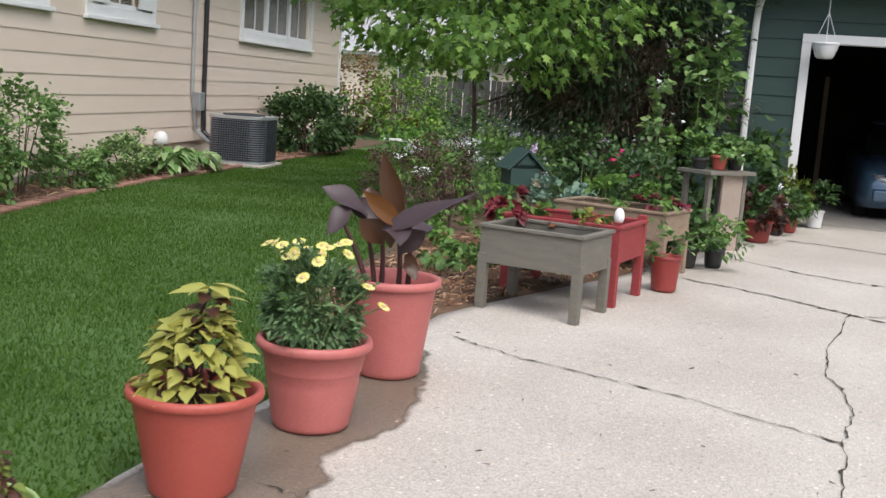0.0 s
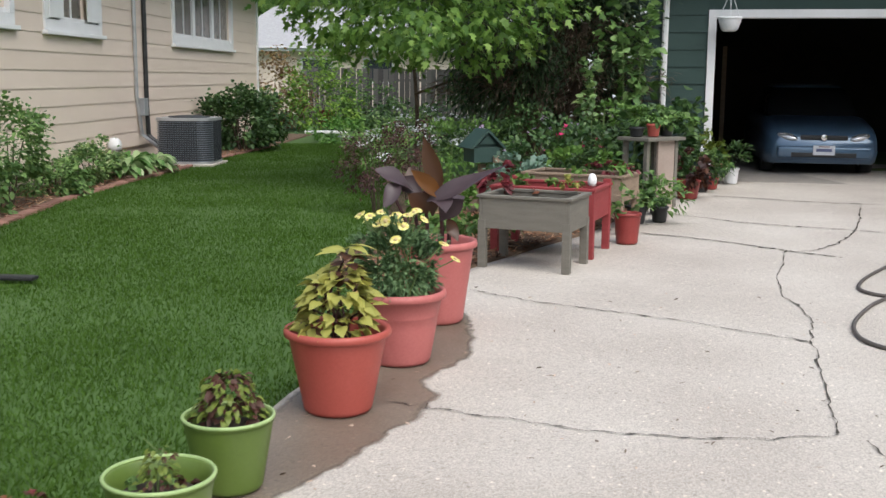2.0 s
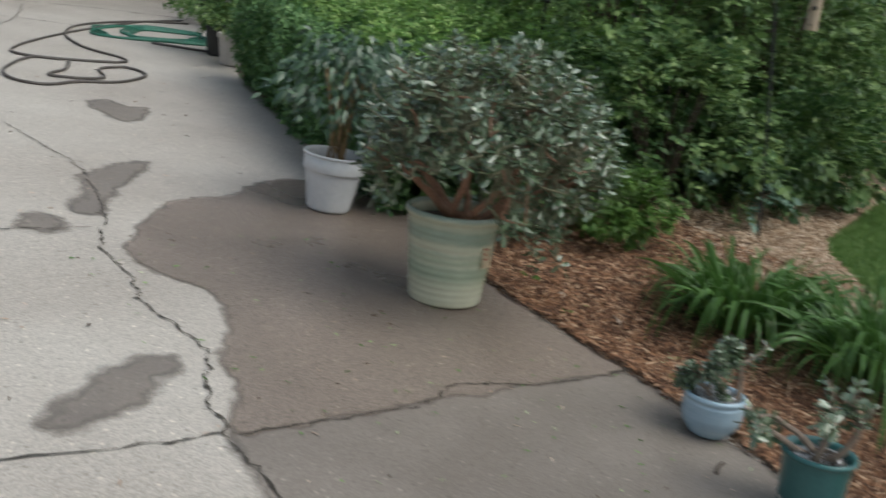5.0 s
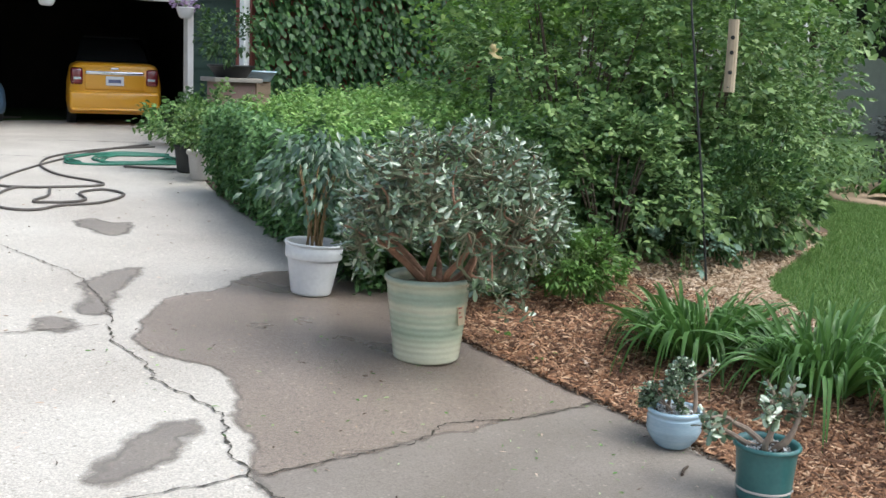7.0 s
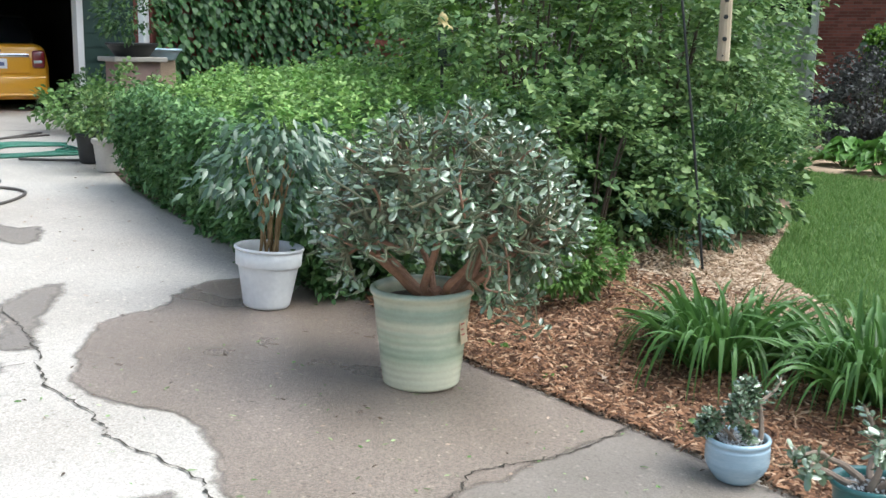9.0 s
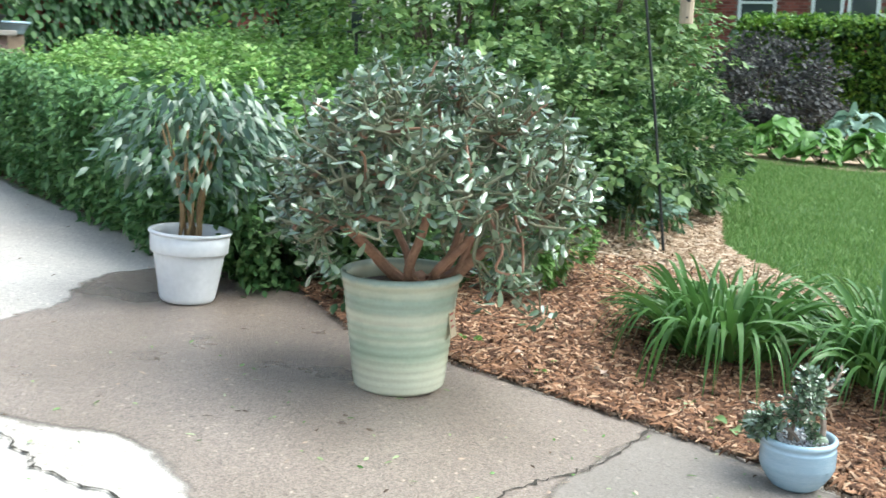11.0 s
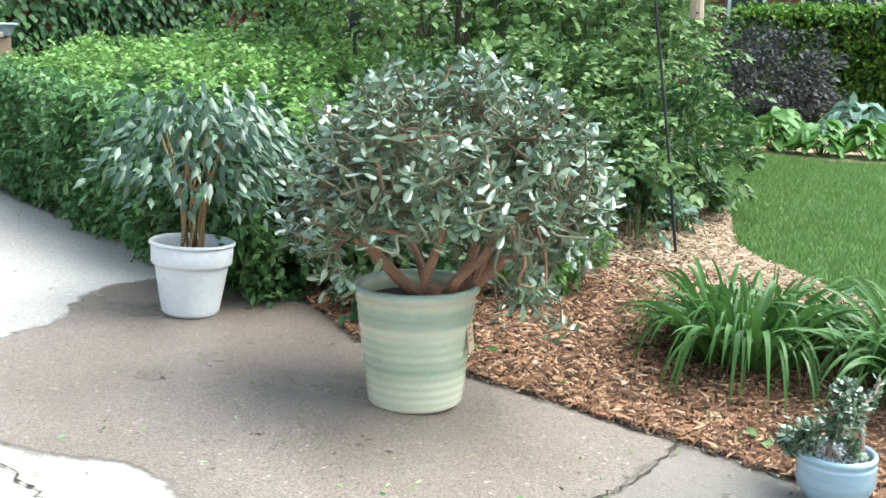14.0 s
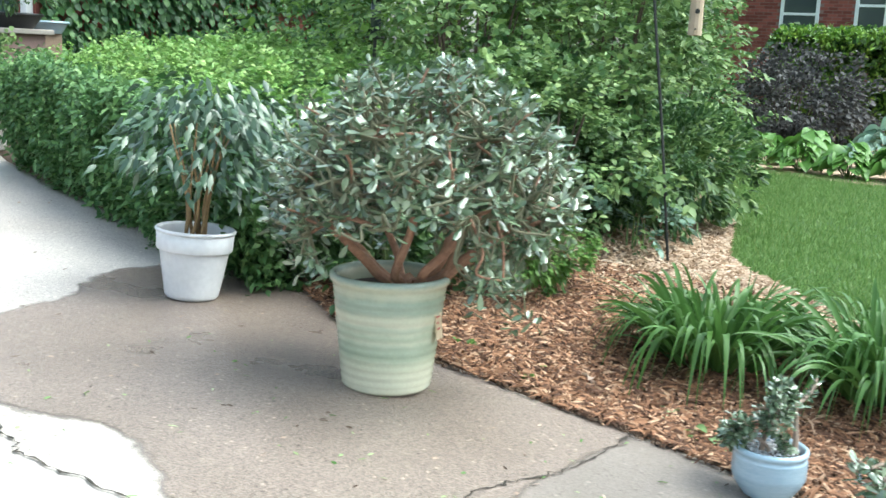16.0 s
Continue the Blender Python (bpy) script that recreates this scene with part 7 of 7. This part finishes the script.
# tall rose shrubs behind the mulch
RB = "tall shrubs behind the mulch bed"
shrub("tall_rose_shrub", 5.3, 1.15, "tall airy shrub rose with fine green leaves", (1.0, 1.15, 1.15), 1.15, SHRUB_L, 0.075, 0.045, 15000, 260, 14, BARK, group=RB, size=0.09, compound=True)
shrub("tall_rose_shrub", 6.0, 0.45, "tall airy shrub rose with fine green leaves", (0.8, 0.7, 1.15), 1.2, SHRUB_L, 0.075, 0.045, 11000, 200, 12, BARK, group=RB, size=0.09, compound=True)
shrub("tall_rose_shrub", 6.6, 2.2, "tall loose shrub behind the hedge", (1.3, 1.2, 1.4), 1.4, MAPLE_L, 0.085, 0.055, 9000, 160, 8, BARK, group=RB, size=0.1)
shrub("rose_shrub", 4.15, 0.05, "arching grey-green rose shrub over the mulch", (0.62, 0.55, 0.52), 0.52, SHRUB_L, 0.07, 0.045, 5200, 120, 12, BARK, group=RB, size=0.1, compound=True)
# next three shrubs carry the gap's shade in their dark leaf colour
shrub("rose_shrub", 3.6, 0.55, "leafy shrub behind the jade plant, darkened to stand in for shade", (0.6, 0.5, 0.48), 0.42, DEEP_L, 0.06, 0.04, 4200, 90, 8, STEM, group=RB, size=0.1, compound=True)
shrub("rose_shrub", 3.0, 0.3, "low filler shrub, its dark leaves standing in for the shaded gap", (0.42, 0.36, 0.36), 0.34, DEEP_L, 0.06, 0.04, 2600, 60, 6, STEM, group=RB, size=0.1)
shrub("rose_shrub", 2.95, 0.95, "low filler shrub, its dark leaves standing in for the shaded gap", (0.4, 0.4, 0.36), 0.34, DEEP_L, 0.06, 0.04, 2400, 60, 6, STEM, group=RB, size=0.1)
shrub("rose_shrub", 5.15, -0.3, "dark ferny shrub at the edge of the lawn", (0.6, 0.45, 0.42), 0.42, DEEP_L, 0.07, 0.022, 5200, 90, 8, STEM, group=RB, size=0.1)
shrub("rose_shrub", 5.6, -0.4, "pale green leafy shrub at the edge of the lawn", (0.5, 0.36, 0.34), 0.34, SHRUB_L, 0.07, 0.042, 1700, 50, 5, STEM, group=RB, size=0.1)
# added fill; its dark leaves replace the shade low among the roses
shrub("rose_shrub", 4.75, 0.5, "dense filler shrub, dark leaves standing in for shade under the roses", (0.75, 0.5, 0.55), 0.5, DEEP_L, 0.075, 0.045, 4200, 90, 8, STEM, group=RB, size=0.1)
shrub("rose_shrub", 6.7, 0.2, "leafy green shrub rose at the corner of the bed", (0.7, 0.6, 0.75), 0.75, SHRUB_L, 0.075, 0.045, 6000, 110, 8, BARK, group=RB, size=0.1, compound=True)
shrub("ferny_shrub", 3.28, -0.26, "small bright ferny plant in the mulch", (0.25, 0.25, 0.24), 0.24, FERN_L, 0.05, 0.022, 3200, 60, 12, STEM, prof=DIAMOND, size=0.1)
shrub("rose_shrub", 4.35, -0.45, "low grey-green rose sucker in the mulch", (0.2, 0.18, 0.16), 0.17, BLUEHOSTA_L, 0.07, 0.04, 280, 14, 4, STEM, group=RB, size=0.1, compound=True)
for x, y in ((2.45, -0.35), (2.5, -1.1), (2.2, -1.45), (2.35, -0.75)):
    shrub("weed", x, y, "small weed sprouting in the mulch", (0.06, 0.06, 0.03), 0.03, FERN_L, 0.04, 0.022, 16, 5, 0, category="weed", group="weeds in the mulch", size=0.1)

# shepherd's hook with log feeder
t = thing("shepherds_hook", 4.09, -0.75, "thin black iron shepherd's hook standing in the mulch", "plant hook", z=0.07)
part("rod", tube(spline([(0, 0, -0.1), (-0.02, 0.1, 0.7), (-0.03, 0.2, 1.4), (-0.03, 0.26, 1.9), (0.02, 0.16, 2.1), (0.06, 0.02, 2.0), (0.05, 0.0, 1.9)], 6), 0.008, 0.007, 7), SOFT_BLACK, t)
t = thing("log_feeder", 4.14, -0.75, "short peeled log bird feeder hanging from the hook", "bird feeder", z=1.31)
body = part("log", tube(spline([(0, 0, 0), (0.004, 0, 0.2), (-0.002, 0, 0.44)], 4), 0.036, 0.033, 12), LOG, t)
for z in (0.12, 0.24, 0.33):
    h = part("hole", lathe([(0, 0), (0.013, 0), (0.013, 0.003), (0, 0.003)], 12), SOFT_BLACK, body, "drilled feeding hole")
    h.matrix_local = pose(-0.031 + 0.001, -0.014, z, 0, -90, 24)
part("perch", tube([(-0.06, -0.02, 0.03), (0.06, 0.02, 0.03)], 0.005), SOFT_BLACK, t)
part("hanger", tube([(0, 0, 0.44), (0.0, 0.0, 0.66)], 0.003), SOFT_BLACK, t)
t = thing("post_feeder", 4.62, 1.5, "pale yellow lantern-shaped bird feeder on a thin post", "bird feeder", z=0.1)
part("post", tube([(0, 0, 0), (0, 0, 1.14)], 0.012), SOFT_BLACK, t)
part("tube", lathe([(0, 1.14), (0.035, 1.14), (0.035, 1.38), (0, 1.38)], 16), PANE, t, "clear seed tube", True)
part("cap", lathe([(0.075, 1.38), (0.07, 1.395), (0.035, 1.42), (0.03, 1.44), (0.042, 1.455), (0.02, 1.49), (0, 1.51)], 20), FEED_YELLOW, t, "stepped yellow cap", True)
part("dish", lathe([(0, 1.12), (0.06, 1.125), (0.065, 1.14), (0, 1.14)], 20), SOFT_BLACK, t, "", True)
t = thing("wooden_post", 5.62, 2.22, "short bare wooden post behind the hedge", "post")
part("post", box(-0.035, -0.035, 0, 0.035, 0.035, 1.02, 0.006), RAW_WOOD, t)

# far bed behind the lawn: hostas, smoky shrub, clipped yew, brick house
def hosta(x, y, r, h, mat, label, n=72, z=None):
    t = thing("hosta", x, y, label, "hosta", "hostas behind the lawn", z=z)
    a, q = rng.random(n) * 6.283, rng.random(n) ** 0.6
    P = np.stack([r * 0.5 * q * np.cos(a), r * 0.5 * q * np.sin(a), h * (0.85 - 0.62 * q)], -1)
    leaf_each("leaf", P, np.stack([np.cos(a), np.sin(a), 0.25 + 0 * a], -1), 0.2 + 0.06 * rng.random(n), 0.15, mat, t, (0.5, 0.95, 1.0, 0.7, 0.0), 0.5, 0.3)
    for k in range(12):
        part("stalk", tube([(0, 0, -0.02), tuple(P[k] * 0.97)], 0.007, 0.005, 5), STEM, t)


for x, y in ((10.7, 0.25), (10.1, -0.25), (9.9, -0.75), (9.9, -1.2), (10.3, -1.75), (10.9, -0.2), (9.9, -2.3)):
    hosta(x, y, 0.42, 0.42 + 0.06 * math.sin(7 * x), HOSTA_L, "bright green broad-leaved hosta in the mulched bed")
hosta(11.0, -0.95, 0.75, 0.66, BLUEHOSTA_L, "blue-grey broad-leaved hosta in the mulched bed", 70)
shrub("smoky_shrub", 12.45, 0.35, "rounded smoky purple-leaved shrub before the yew hedge", (0.85, 0.8, 0.6), 0.6, PURPLE_L, 0.07, 0.045, 7500, 150, 14, size=0.1)
t = thing("yew_hedge", 15.0, -1.0, "tall clipped yellow-green yew hedge before the brick house", "hedge", z=0.1)
n = 26000
f = rng.random(n)
face = rng.random(n)
x = np.where(face < 0.6, -0.35 - 0.9 * (1 - f) * 0 + 0.08 * rng.normal(size=n), -0.4 + 1.6 * rng.random(n))
zz = np.where(face < 0.6, 0.05 + 1.5 * rng.random(n), 1.56 + 0.05 * rng.normal(size=n))
y = 2.3 - 6.5 * f
P = np.stack([x - 0.62 * (y * -1 + 0.5) * 0.45 + 0.1 * np.sin(3 * y) * 0.5, y, zz], -1)
part("foliage", leaves("foliage", P, rng.normal(size=(n, 3)) + np.array((-0.6, -0.2, 0.5)), 0.10, 0.045, DIAMOND, 0.2, 0.2), YEW_L, t)
# inner copy in darker green puts the hedge's inner shade into colour
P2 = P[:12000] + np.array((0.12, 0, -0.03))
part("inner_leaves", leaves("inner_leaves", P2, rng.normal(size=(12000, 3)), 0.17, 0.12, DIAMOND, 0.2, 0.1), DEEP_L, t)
for k in range(8):
    yk = 2.0 - 0.8 * k
    part("stem", tube([(0.1 - 0.28 * (0.5 - yk), yk, -0.1), (0.1 - 0.28 * (0.5 - yk), yk, 1.3)], 0.03, 0.015), BARK, t)

t = thing("brick_house", 25.2, 0.0, "red brick house with white-framed windows beyond the yew hedge", "house", z=0.1)
part("wall", box(0.04, -8, -0.2, 0.4, 5.0, 4.2), MORTAR, t, "mortar and inner wall")
bw, bh = 0.21, 0.075
V, F = [], []
OPEN = [(2.5, 3.35, 1.3, 3.3), (1.0, 1.68, 1.75, 3.3), (0.22, 0.88, 1.75, 3.3), (-2.6, -1.2, 1.5, 3.3)]
for j in range(54):
    for i in range(62):
        y0, z0 = -8 + i * bw + (0.105 if j % 2 else 0), j * bh
        if any(a - 0.15 < y0 and y0 + bw < b + 0.15 and c - 0.1 < z0 < d for a, b, c, d in OPEN):
            continue
        p, k = 0.01 * rng.random(), len(V)
        V += [(x, y, z) for x in (0.03 - p, 0.06) for y in (y0 + 0.006, y0 + bw - 0.006) for z in (z0 + 0.006, z0 + bh - 0.006)]
        F += [(k, k + 1, k + 3, k + 2), (k, k + 4, k + 5, k + 1), (k + 2, k + 3, k + 7, k + 6), (k + 1, k + 5, k + 7, k + 3), (k, k + 2, k + 6, k + 4)]
ob = part("brickwork", mesh_of("brickwork", V, F), HOUSE_BRICK, t, "rows of red bricks")
tagged(ob, kind="stuff")
for a, b, c, d in OPEN:
    w = part("window", box(-0.02, a - 0.06, c - 0.08, 0.05, b + 0.06, c, 0.006), WHITE, t, "white-framed window")
    part("window_frame", box(-0.015, a - 0.02, c, 0.05, a + 0.06, d, 0.004), WHITE, w)
    part("window_frame", box(-0.015, b - 0.06, c, 0.05, b + 0.02, d, 0.004), WHITE, w)
    part("pane", box(0.02, a + 0.06, c, 0.03, b - 0.06, d), PANE, w)
    part("sash", box(0.0, a + 0.06, (c + d) / 2 - 0.03, 0.04, b - 0.06, (c + d) / 2 + 0.03, 0.004), WHITE, w)
part("corner_post", box(-0.06, 4.95, 0, 0.1, 5.12, 4.2), GREY_POT, t, "grey corner board")
part("roof", box(-0.5, -8.5, 4.2, 6, 7.8, 4.35), SHINGLE, t, "roof edge")
part("porch_wall", box(1.0, 5.13, -0.4, 1.3, 7.6, 2.05), GREY_POT, t, "pale grey recessed porch wall")
# solid dark panel in place of the porch recess's shade
part("porch_shade", box(1.0, 5.13, 2.05, 1.3, 7.6, 4.2), INSIDE, t, "near-black panel standing in for shade over the porch")
shrub("far_shrub", 11.0, 1.5, "green leafy shrub at the far corner of the lawn", (0.75, 0.7, 0.55), 0.5, SHRUB_L, 0.08, 0.05, 3600, 90, 8, compound=True, group=RB)
shrub("far_shrub", 12.6, 3.3, "tall loose shrub beyond the lawn", (1.0, 1.0, 1.15), 1.3, SHRUB_L, 0.1, 0.06, 5000, 120, 8, compound=True, group=RB)
shrub("far_shrub", 8.3, 1.2, "tall loose shrub beyond the lawn", (1.1, 0.9, 1.25), 1.3, SHRUB_L, 0.085, 0.055, 12000, 200, 10, compound=True, group=RB)

# ivy-clad brick wall beyond the hedge
t = thing("ivy_wall", 7.4, 7.9, "brick house wall thickly covered in dark green ivy", "wall", z=0.2)
part("wall", box(0, 0.02, -0.2, 7.5, 0.35, 3.6), HOUSE_BRICK, t, "red brick behind the ivy")
n = 13000
P = np.stack([7.5 * rng.random(n), -0.05 + 0.06 * rng.normal(size=n), 3.5 * rng.random(n)], -1)
keep = ~((P[:, 0] > 4.3) & (P[:, 0] < 5.2) & (P[:, 2] < 1.5)) | (rng.random(n) < 0.25)
P = P[keep]
part("ivy", leaves("ivy", P, np.stack([0.5 * rng.normal(size=len(P)), -0.55 + 0 * P[:, 0], -0.9 + 0.3 * rng.normal(size=len(P))], -1), 0.095, 0.085, (0.6, 1.0, 0.8, 0.0), 0.2, 0.2, up=np.array((0, -1.0, 0.4))), IVY_L, t, "overlapping ivy leaves")
t = thing("stone_pier", 6.55, 7.25, "low brick and stone pier with a dark planter bowl", "pier", turn=-20)
part("shaft", box(-0.24, -0.24, 0, 0.24, 0.24, 0.945, 0.01), MORTAR, t, "rough brown brick shaft")
part("cap", box(-0.31, -0.31, 0.945, 0.31, 0.31, 1.0, 0.012), STONE, t, "pale cap slab")
t = potted("bowl_planter", 6.55, 7.25, "feathery green plant in a wide dark bowl on the pier", "bowls by the garage", 0.3, 0.2, 0.16, BLACK, 0.02, 0.03, z=ground_z(6.55, 7.25) + 1.0)
bush("foliage", 900, 40, 0.12, (0.42, 0.42, 0.4), DEEP_L, 0.08, 0.03, t, (0, 0, 0.5))
t = thing("porch_post", 7.35, 8.0, "white-painted turned porch post", "post", z=0.2)
part("post", box(-0.05, -0.05, 0, 0.05, 0.05, 3.4, 0.01), WHITE, t)
part("bracket", tube(spline([(0.05, 0, 1.7), (0.25, 0, 1.95), (0.5, 0, 2.05)], 5), 0.025), WHITE, t, "curved white bracket")
t = potted("bowl_planter", 7.1, 7.4, "drooping green plant in a blue bowl", "bowls by the garage", 0.25, 0.17, 0.14, BLUE_GLAZE, 0.02, 0.03, z=ground_z(7.1, 7.4) + 0.95)
t2 = thing("plinth", 7.1, 7.4, "narrow wooden plinth under a bowl", "plinth")
part("plinth", box(-0.12, -0.12, 0, 0.12, 0.12, 0.95, 0.01), RAW_WOOD, t2)

t = potted("potted_shrub", 4.75, 5.40, "bushy green plant in a chalky grey pot at the hedge end", "pots at the hedge end", 0.165, 0.12, 0.31, GREY_POT, 0.018, 0.05)
bush("foliage", 900, 40, 0.12, (0.34, 0.34, 0.27), SHRUB_L, 0.06, 0.03, t, (0, 0, 0.52))
t = potted("potted_shrub", 5.0, 5.98, "trailing green plant in a black nursery pot at the hedge end", "pots at the hedge end", 0.17, 0.13, 0.3, BLACK, 0.014, 0.03)
bush("foliage", 900, 40, 0.12, (0.42, 0.4, 0.3), GERANIUM_L, 0.07, 0.045, t, (-0.05, 0, 0.5))
shrub("shrub", 6.0, 6.6, "leafy shrub between hedge and garage", (0.5, 0.5, 0.4), 0.4, SHRUB_L, 0.08, 0.05, 1300, 40, 6)
shrub("shrub", 7.0, 8.4, "leafy shrub between hedge and garage", (0.6, 0.6, 0.4), 0.4, DEEP_L, 0.08, 0.05, 1300, 40, 6)

# hanging baskets on the garage front
def basket(u, zc, flower, label):
    x, y = in_garage(u, -0.3)
    t = thing("hanging_basket", x, y, label, "hanging basket", "baskets along the garage eave", z=zc, turn=GTURN)
    part("bowl", lathe([(0, 0), (0.07, 0.0), (0.1, 0.02), (0.135, 0.12), (0.142, 0.15), (0.148, 0.155), (0.148, 0.175), (0.138, 0.175), (0.13, 0.15), (0, 0.14)], 28), WHITE_POT, t, "white plastic bowl", True)
    top = 2.66 + GF - zc
    for k in range(3):
        a = k * 2.094 + 0.5
        part("hanger", tube([(0.14 * math.cos(a), 0.14 * math.sin(a), 0.17), (0, 0, min(0.5, top - 0.05))], 0.004), WHITE_POT, t)
    part("hook", tube([(0, 0, min(0.5, top - 0.05)), (0, 0, top)], 0.004), WHITE_POT, t)
    if flower:
        bush("foliage", 120, 10, 0.1, (0.16, 0.16, 0.07), GERANIUM_L, 0.05, 0.035, t, (0, 0, 0.2))
        bush("blossom", 170, 16, 0.1, (0.2, 0.2, 0.13), flower, 0.055, 0.05, t, (0, 0, 0.23))


basket(0.24, 2.12, None, "bare white plastic basket hanging from the garage eave")
basket(2.68, 2.10, None, "bare white plastic basket hanging from the garage eave")
basket(4.82, 2.04, PETAL_L, "white plastic basket of lilac petunias on the garage eave")


# garden hoses lying in loops
def hose(points, r, mat, label, seed):
    p = spline([(x, y, 0) for x, y in points], 9)
    p = [Vector((v.x, v.y, ground_z(v.x, v.y) + 0.013 + r + 0.004 * abs(noise.noise((i * 0.2, seed, 0))))) for i, v in enumerate(p)]
    tagged(part("garden_hose", tube(p, r, sides=8), mat, None, "", True), label, "garden hose", "hoses on the drive")


hose([(6.3, 8.7), (5.33, 8.21), (3.82, 6.97), (2.76, 5.87), (2.69, 5.42), (3.38, 5.25), (3.6, 5.46), (3.53, 6.11), (3.81, 6.98), (4.43, 7.75), (5.4, 8.3), (6.2, 8.4)], 0.012, HOSE_DARK, "dark rubber garden hose lying in loops on the drive", 1)
hose([(2.9, 5.3), (2.66, 5.35), (2.19, 4.8), (2.03, 4.37), (2.2, 4.15), (2.54, 4.29), (2.91, 4.32), (3.35, 4.66), (3.35, 5.0), (3.04, 4.88), (2.87, 4.5), (2.62, 4.43), (2.42, 4.55), (2.7, 4.82), (2.93, 5.2)], 0.012, HOSE_DARK, "dark rubber garden hose lying in loops on the drive", 2)
for k in range(4):
    hose([(5.35 - 0.1 * k, 6.55 + 0.1 * k), (4.75 - 0.06 * k, 6.75 + 0.08 * k), (4.6 + 0.05 * k, 7.25), (5.1, 7.75 - 0.07 * k), (5.65, 7.6 - 0.1 * k), (5.6 - 0.1 * k, 7.0)], 0.012, HOSE_GREEN, "green garden hose coiled on the drive", 3 + k)
for k in range(3):
    hose([(5.5, 6.75 + 0.1 * k), (4.6 - 0.12 * k, 6.72 + 0.05 * k), (4.15 + 0.1 * k, 7.0 + 0.06 * k), (4.5, 7.5 + 0.08 * k), (5.3, 7.9 - 0.06 * k), (5.8 - 0.08 * k, 7.5)], 0.012, HOSE_GREEN, "green garden hose coiled on the drive", 12 + k)
hose([(4.55, 6.55), (4.9, 6.2), (5.2, 6.1)], 0.013, HOSE_DARK, "dark hose end beside the pots", 8)


# fallen petals, twigs and leaf scraps on the drive
def litter(n):
    y = -3.2 + 9.5 * rng.random(n) ** 1.1
    x = np.array([left_edge(v) + 0.15 + (right_edge(v) - left_edge(v) - 0.25) * rng.random() for v in y])
    P = np.array([(a, b, ground_z(a, b) + 0.019) for a, b in zip(x, y)])
    a = rng.random(n) * 6.283
    return P, np.stack([np.cos(a), np.sin(a), 0.1 * rng.normal(size=n)], -1)


P, D = litter(260)
tagged(part("petal_litter", leaves("petal_litter", P, D, 0.014 + 0.024 * rng.random(260), 0.009, OVAL, 0.05, 0.3), FADED_P), "pale fallen petals scattered on the drive", "litter", kind="stuff")
P = np.array([(x, y, ground_z(x, y) + 0.02) for x, y in zip(0.3 + 1.7 * rng.random(130), -2.3 + 3.0 * rng.random(130)) if x < right_edge(y) - 0.05])
a = rng.random(len(P)) * 6.283
tagged(part("petal_litter", leaves("petal_litter", P, np.stack([np.cos(a), np.sin(a), 0 * a], -1), 0.012 + 0.026 * rng.random(len(P)), 0.009, OVAL, 0.05, 0.3), VARHOSTA_L), "pale withered petals on the wet concrete", "litter", kind="stuff")
P, D = litter(150)
tagged(part("leaf_litter", leaves("leaf_litter", P, D, 0.02 + 0.025 * rng.random(150), 0.008, OVAL, 0.05, 0.4), DEADWOOD), "dark leaf scraps scattered on the drive", "litter", kind="stuff")
for x, y, d in ((2.3, -1.3, 0.06), (2.18, -1.5, 0.07), (2.22, -1.6, 0.05), (2.1, -1.62, 0.06), (2.45, -0.6, 0.045), (2.4, -0.95, 0.05)):
    a = rng.random(5) * 6.283
    P = np.array([(x, y, ground_z(x, y) + 0.035)] * 5) + 0.02 * rng.normal(size=(5, 3)) * np.array((1, 1, 0.3))
    ob = part("dry_leaf", leaves("dry_leaf", P, np.stack([np.cos(a), np.sin(a), 0.15 + 0 * a], -1), d, d * 0.6, OVAL, 0.2, 0.5, wave=0.15), VARHOSTA_L if d > 0.05 else FADED_P)
    tagged(ob, "pale withered leaf lying at the edge of the mulch", "dry leaf", "withered leaves on the mulch")
t = thing("twig", 1.62, -1.95, "short curved twig on the concrete", "twig")
part("twig", tube(spline([(-0.05, -0.02, 0.022), (0.0, 0.0, 0.024), (0.05, 0.01, 0.021)], 4), 0.007, 0.005, 6), BARK, t)

# tall trees that close the view on the hedge side and behind the camera
tree(13.5, 9.5, 9, 3.2, DEEP_L, "dark leafy tree behind the hedge", 4200, leaf=0.25)
tree(17.5, 5.5, 8, 3.0, SHRUB_L, "leafy tree beside the brick house", 3600, leaf=0.25)
tree(10.5, 4.2, 5.5, 1.9, MAPLE_L, "young leafy tree behind the shrubs", 3600, leaf=0.14)
tree(8.4, 2.4, 4.2, 1.5, MAPLE_L, "young leafy tree behind the shrubs", 3600, leaf=0.12)
tree(33.0, -3.0, 11, 4.5, DEEP_L, "tall tree behind the brick house", 2600, leaf=0.45)
tree(-9.0, -14.0, 10, 4, DEEP_L, "tall tree across the street", 2000, leaf=0.45)
tree(8.0, -16.0, 10, 4, DEEP_L, "tall tree across the street", 2000, leaf=0.45)
tree(20.0, 5.0, 5.5, 1.5, SHRUB_L, "slender leafy tree at the corner of the brick house", 1800, leaf=0.16, trunk=0.06)
tree(31.0, 10.0, 10, 4.5, DEEP_L, "tall dark tree behind the brick house", 4200, leaf=0.4)
tree(24.0, 12.0, 9, 3.8, SHRUB_L, "tall tree behind the ivy wall", 3800, leaf=0.35)
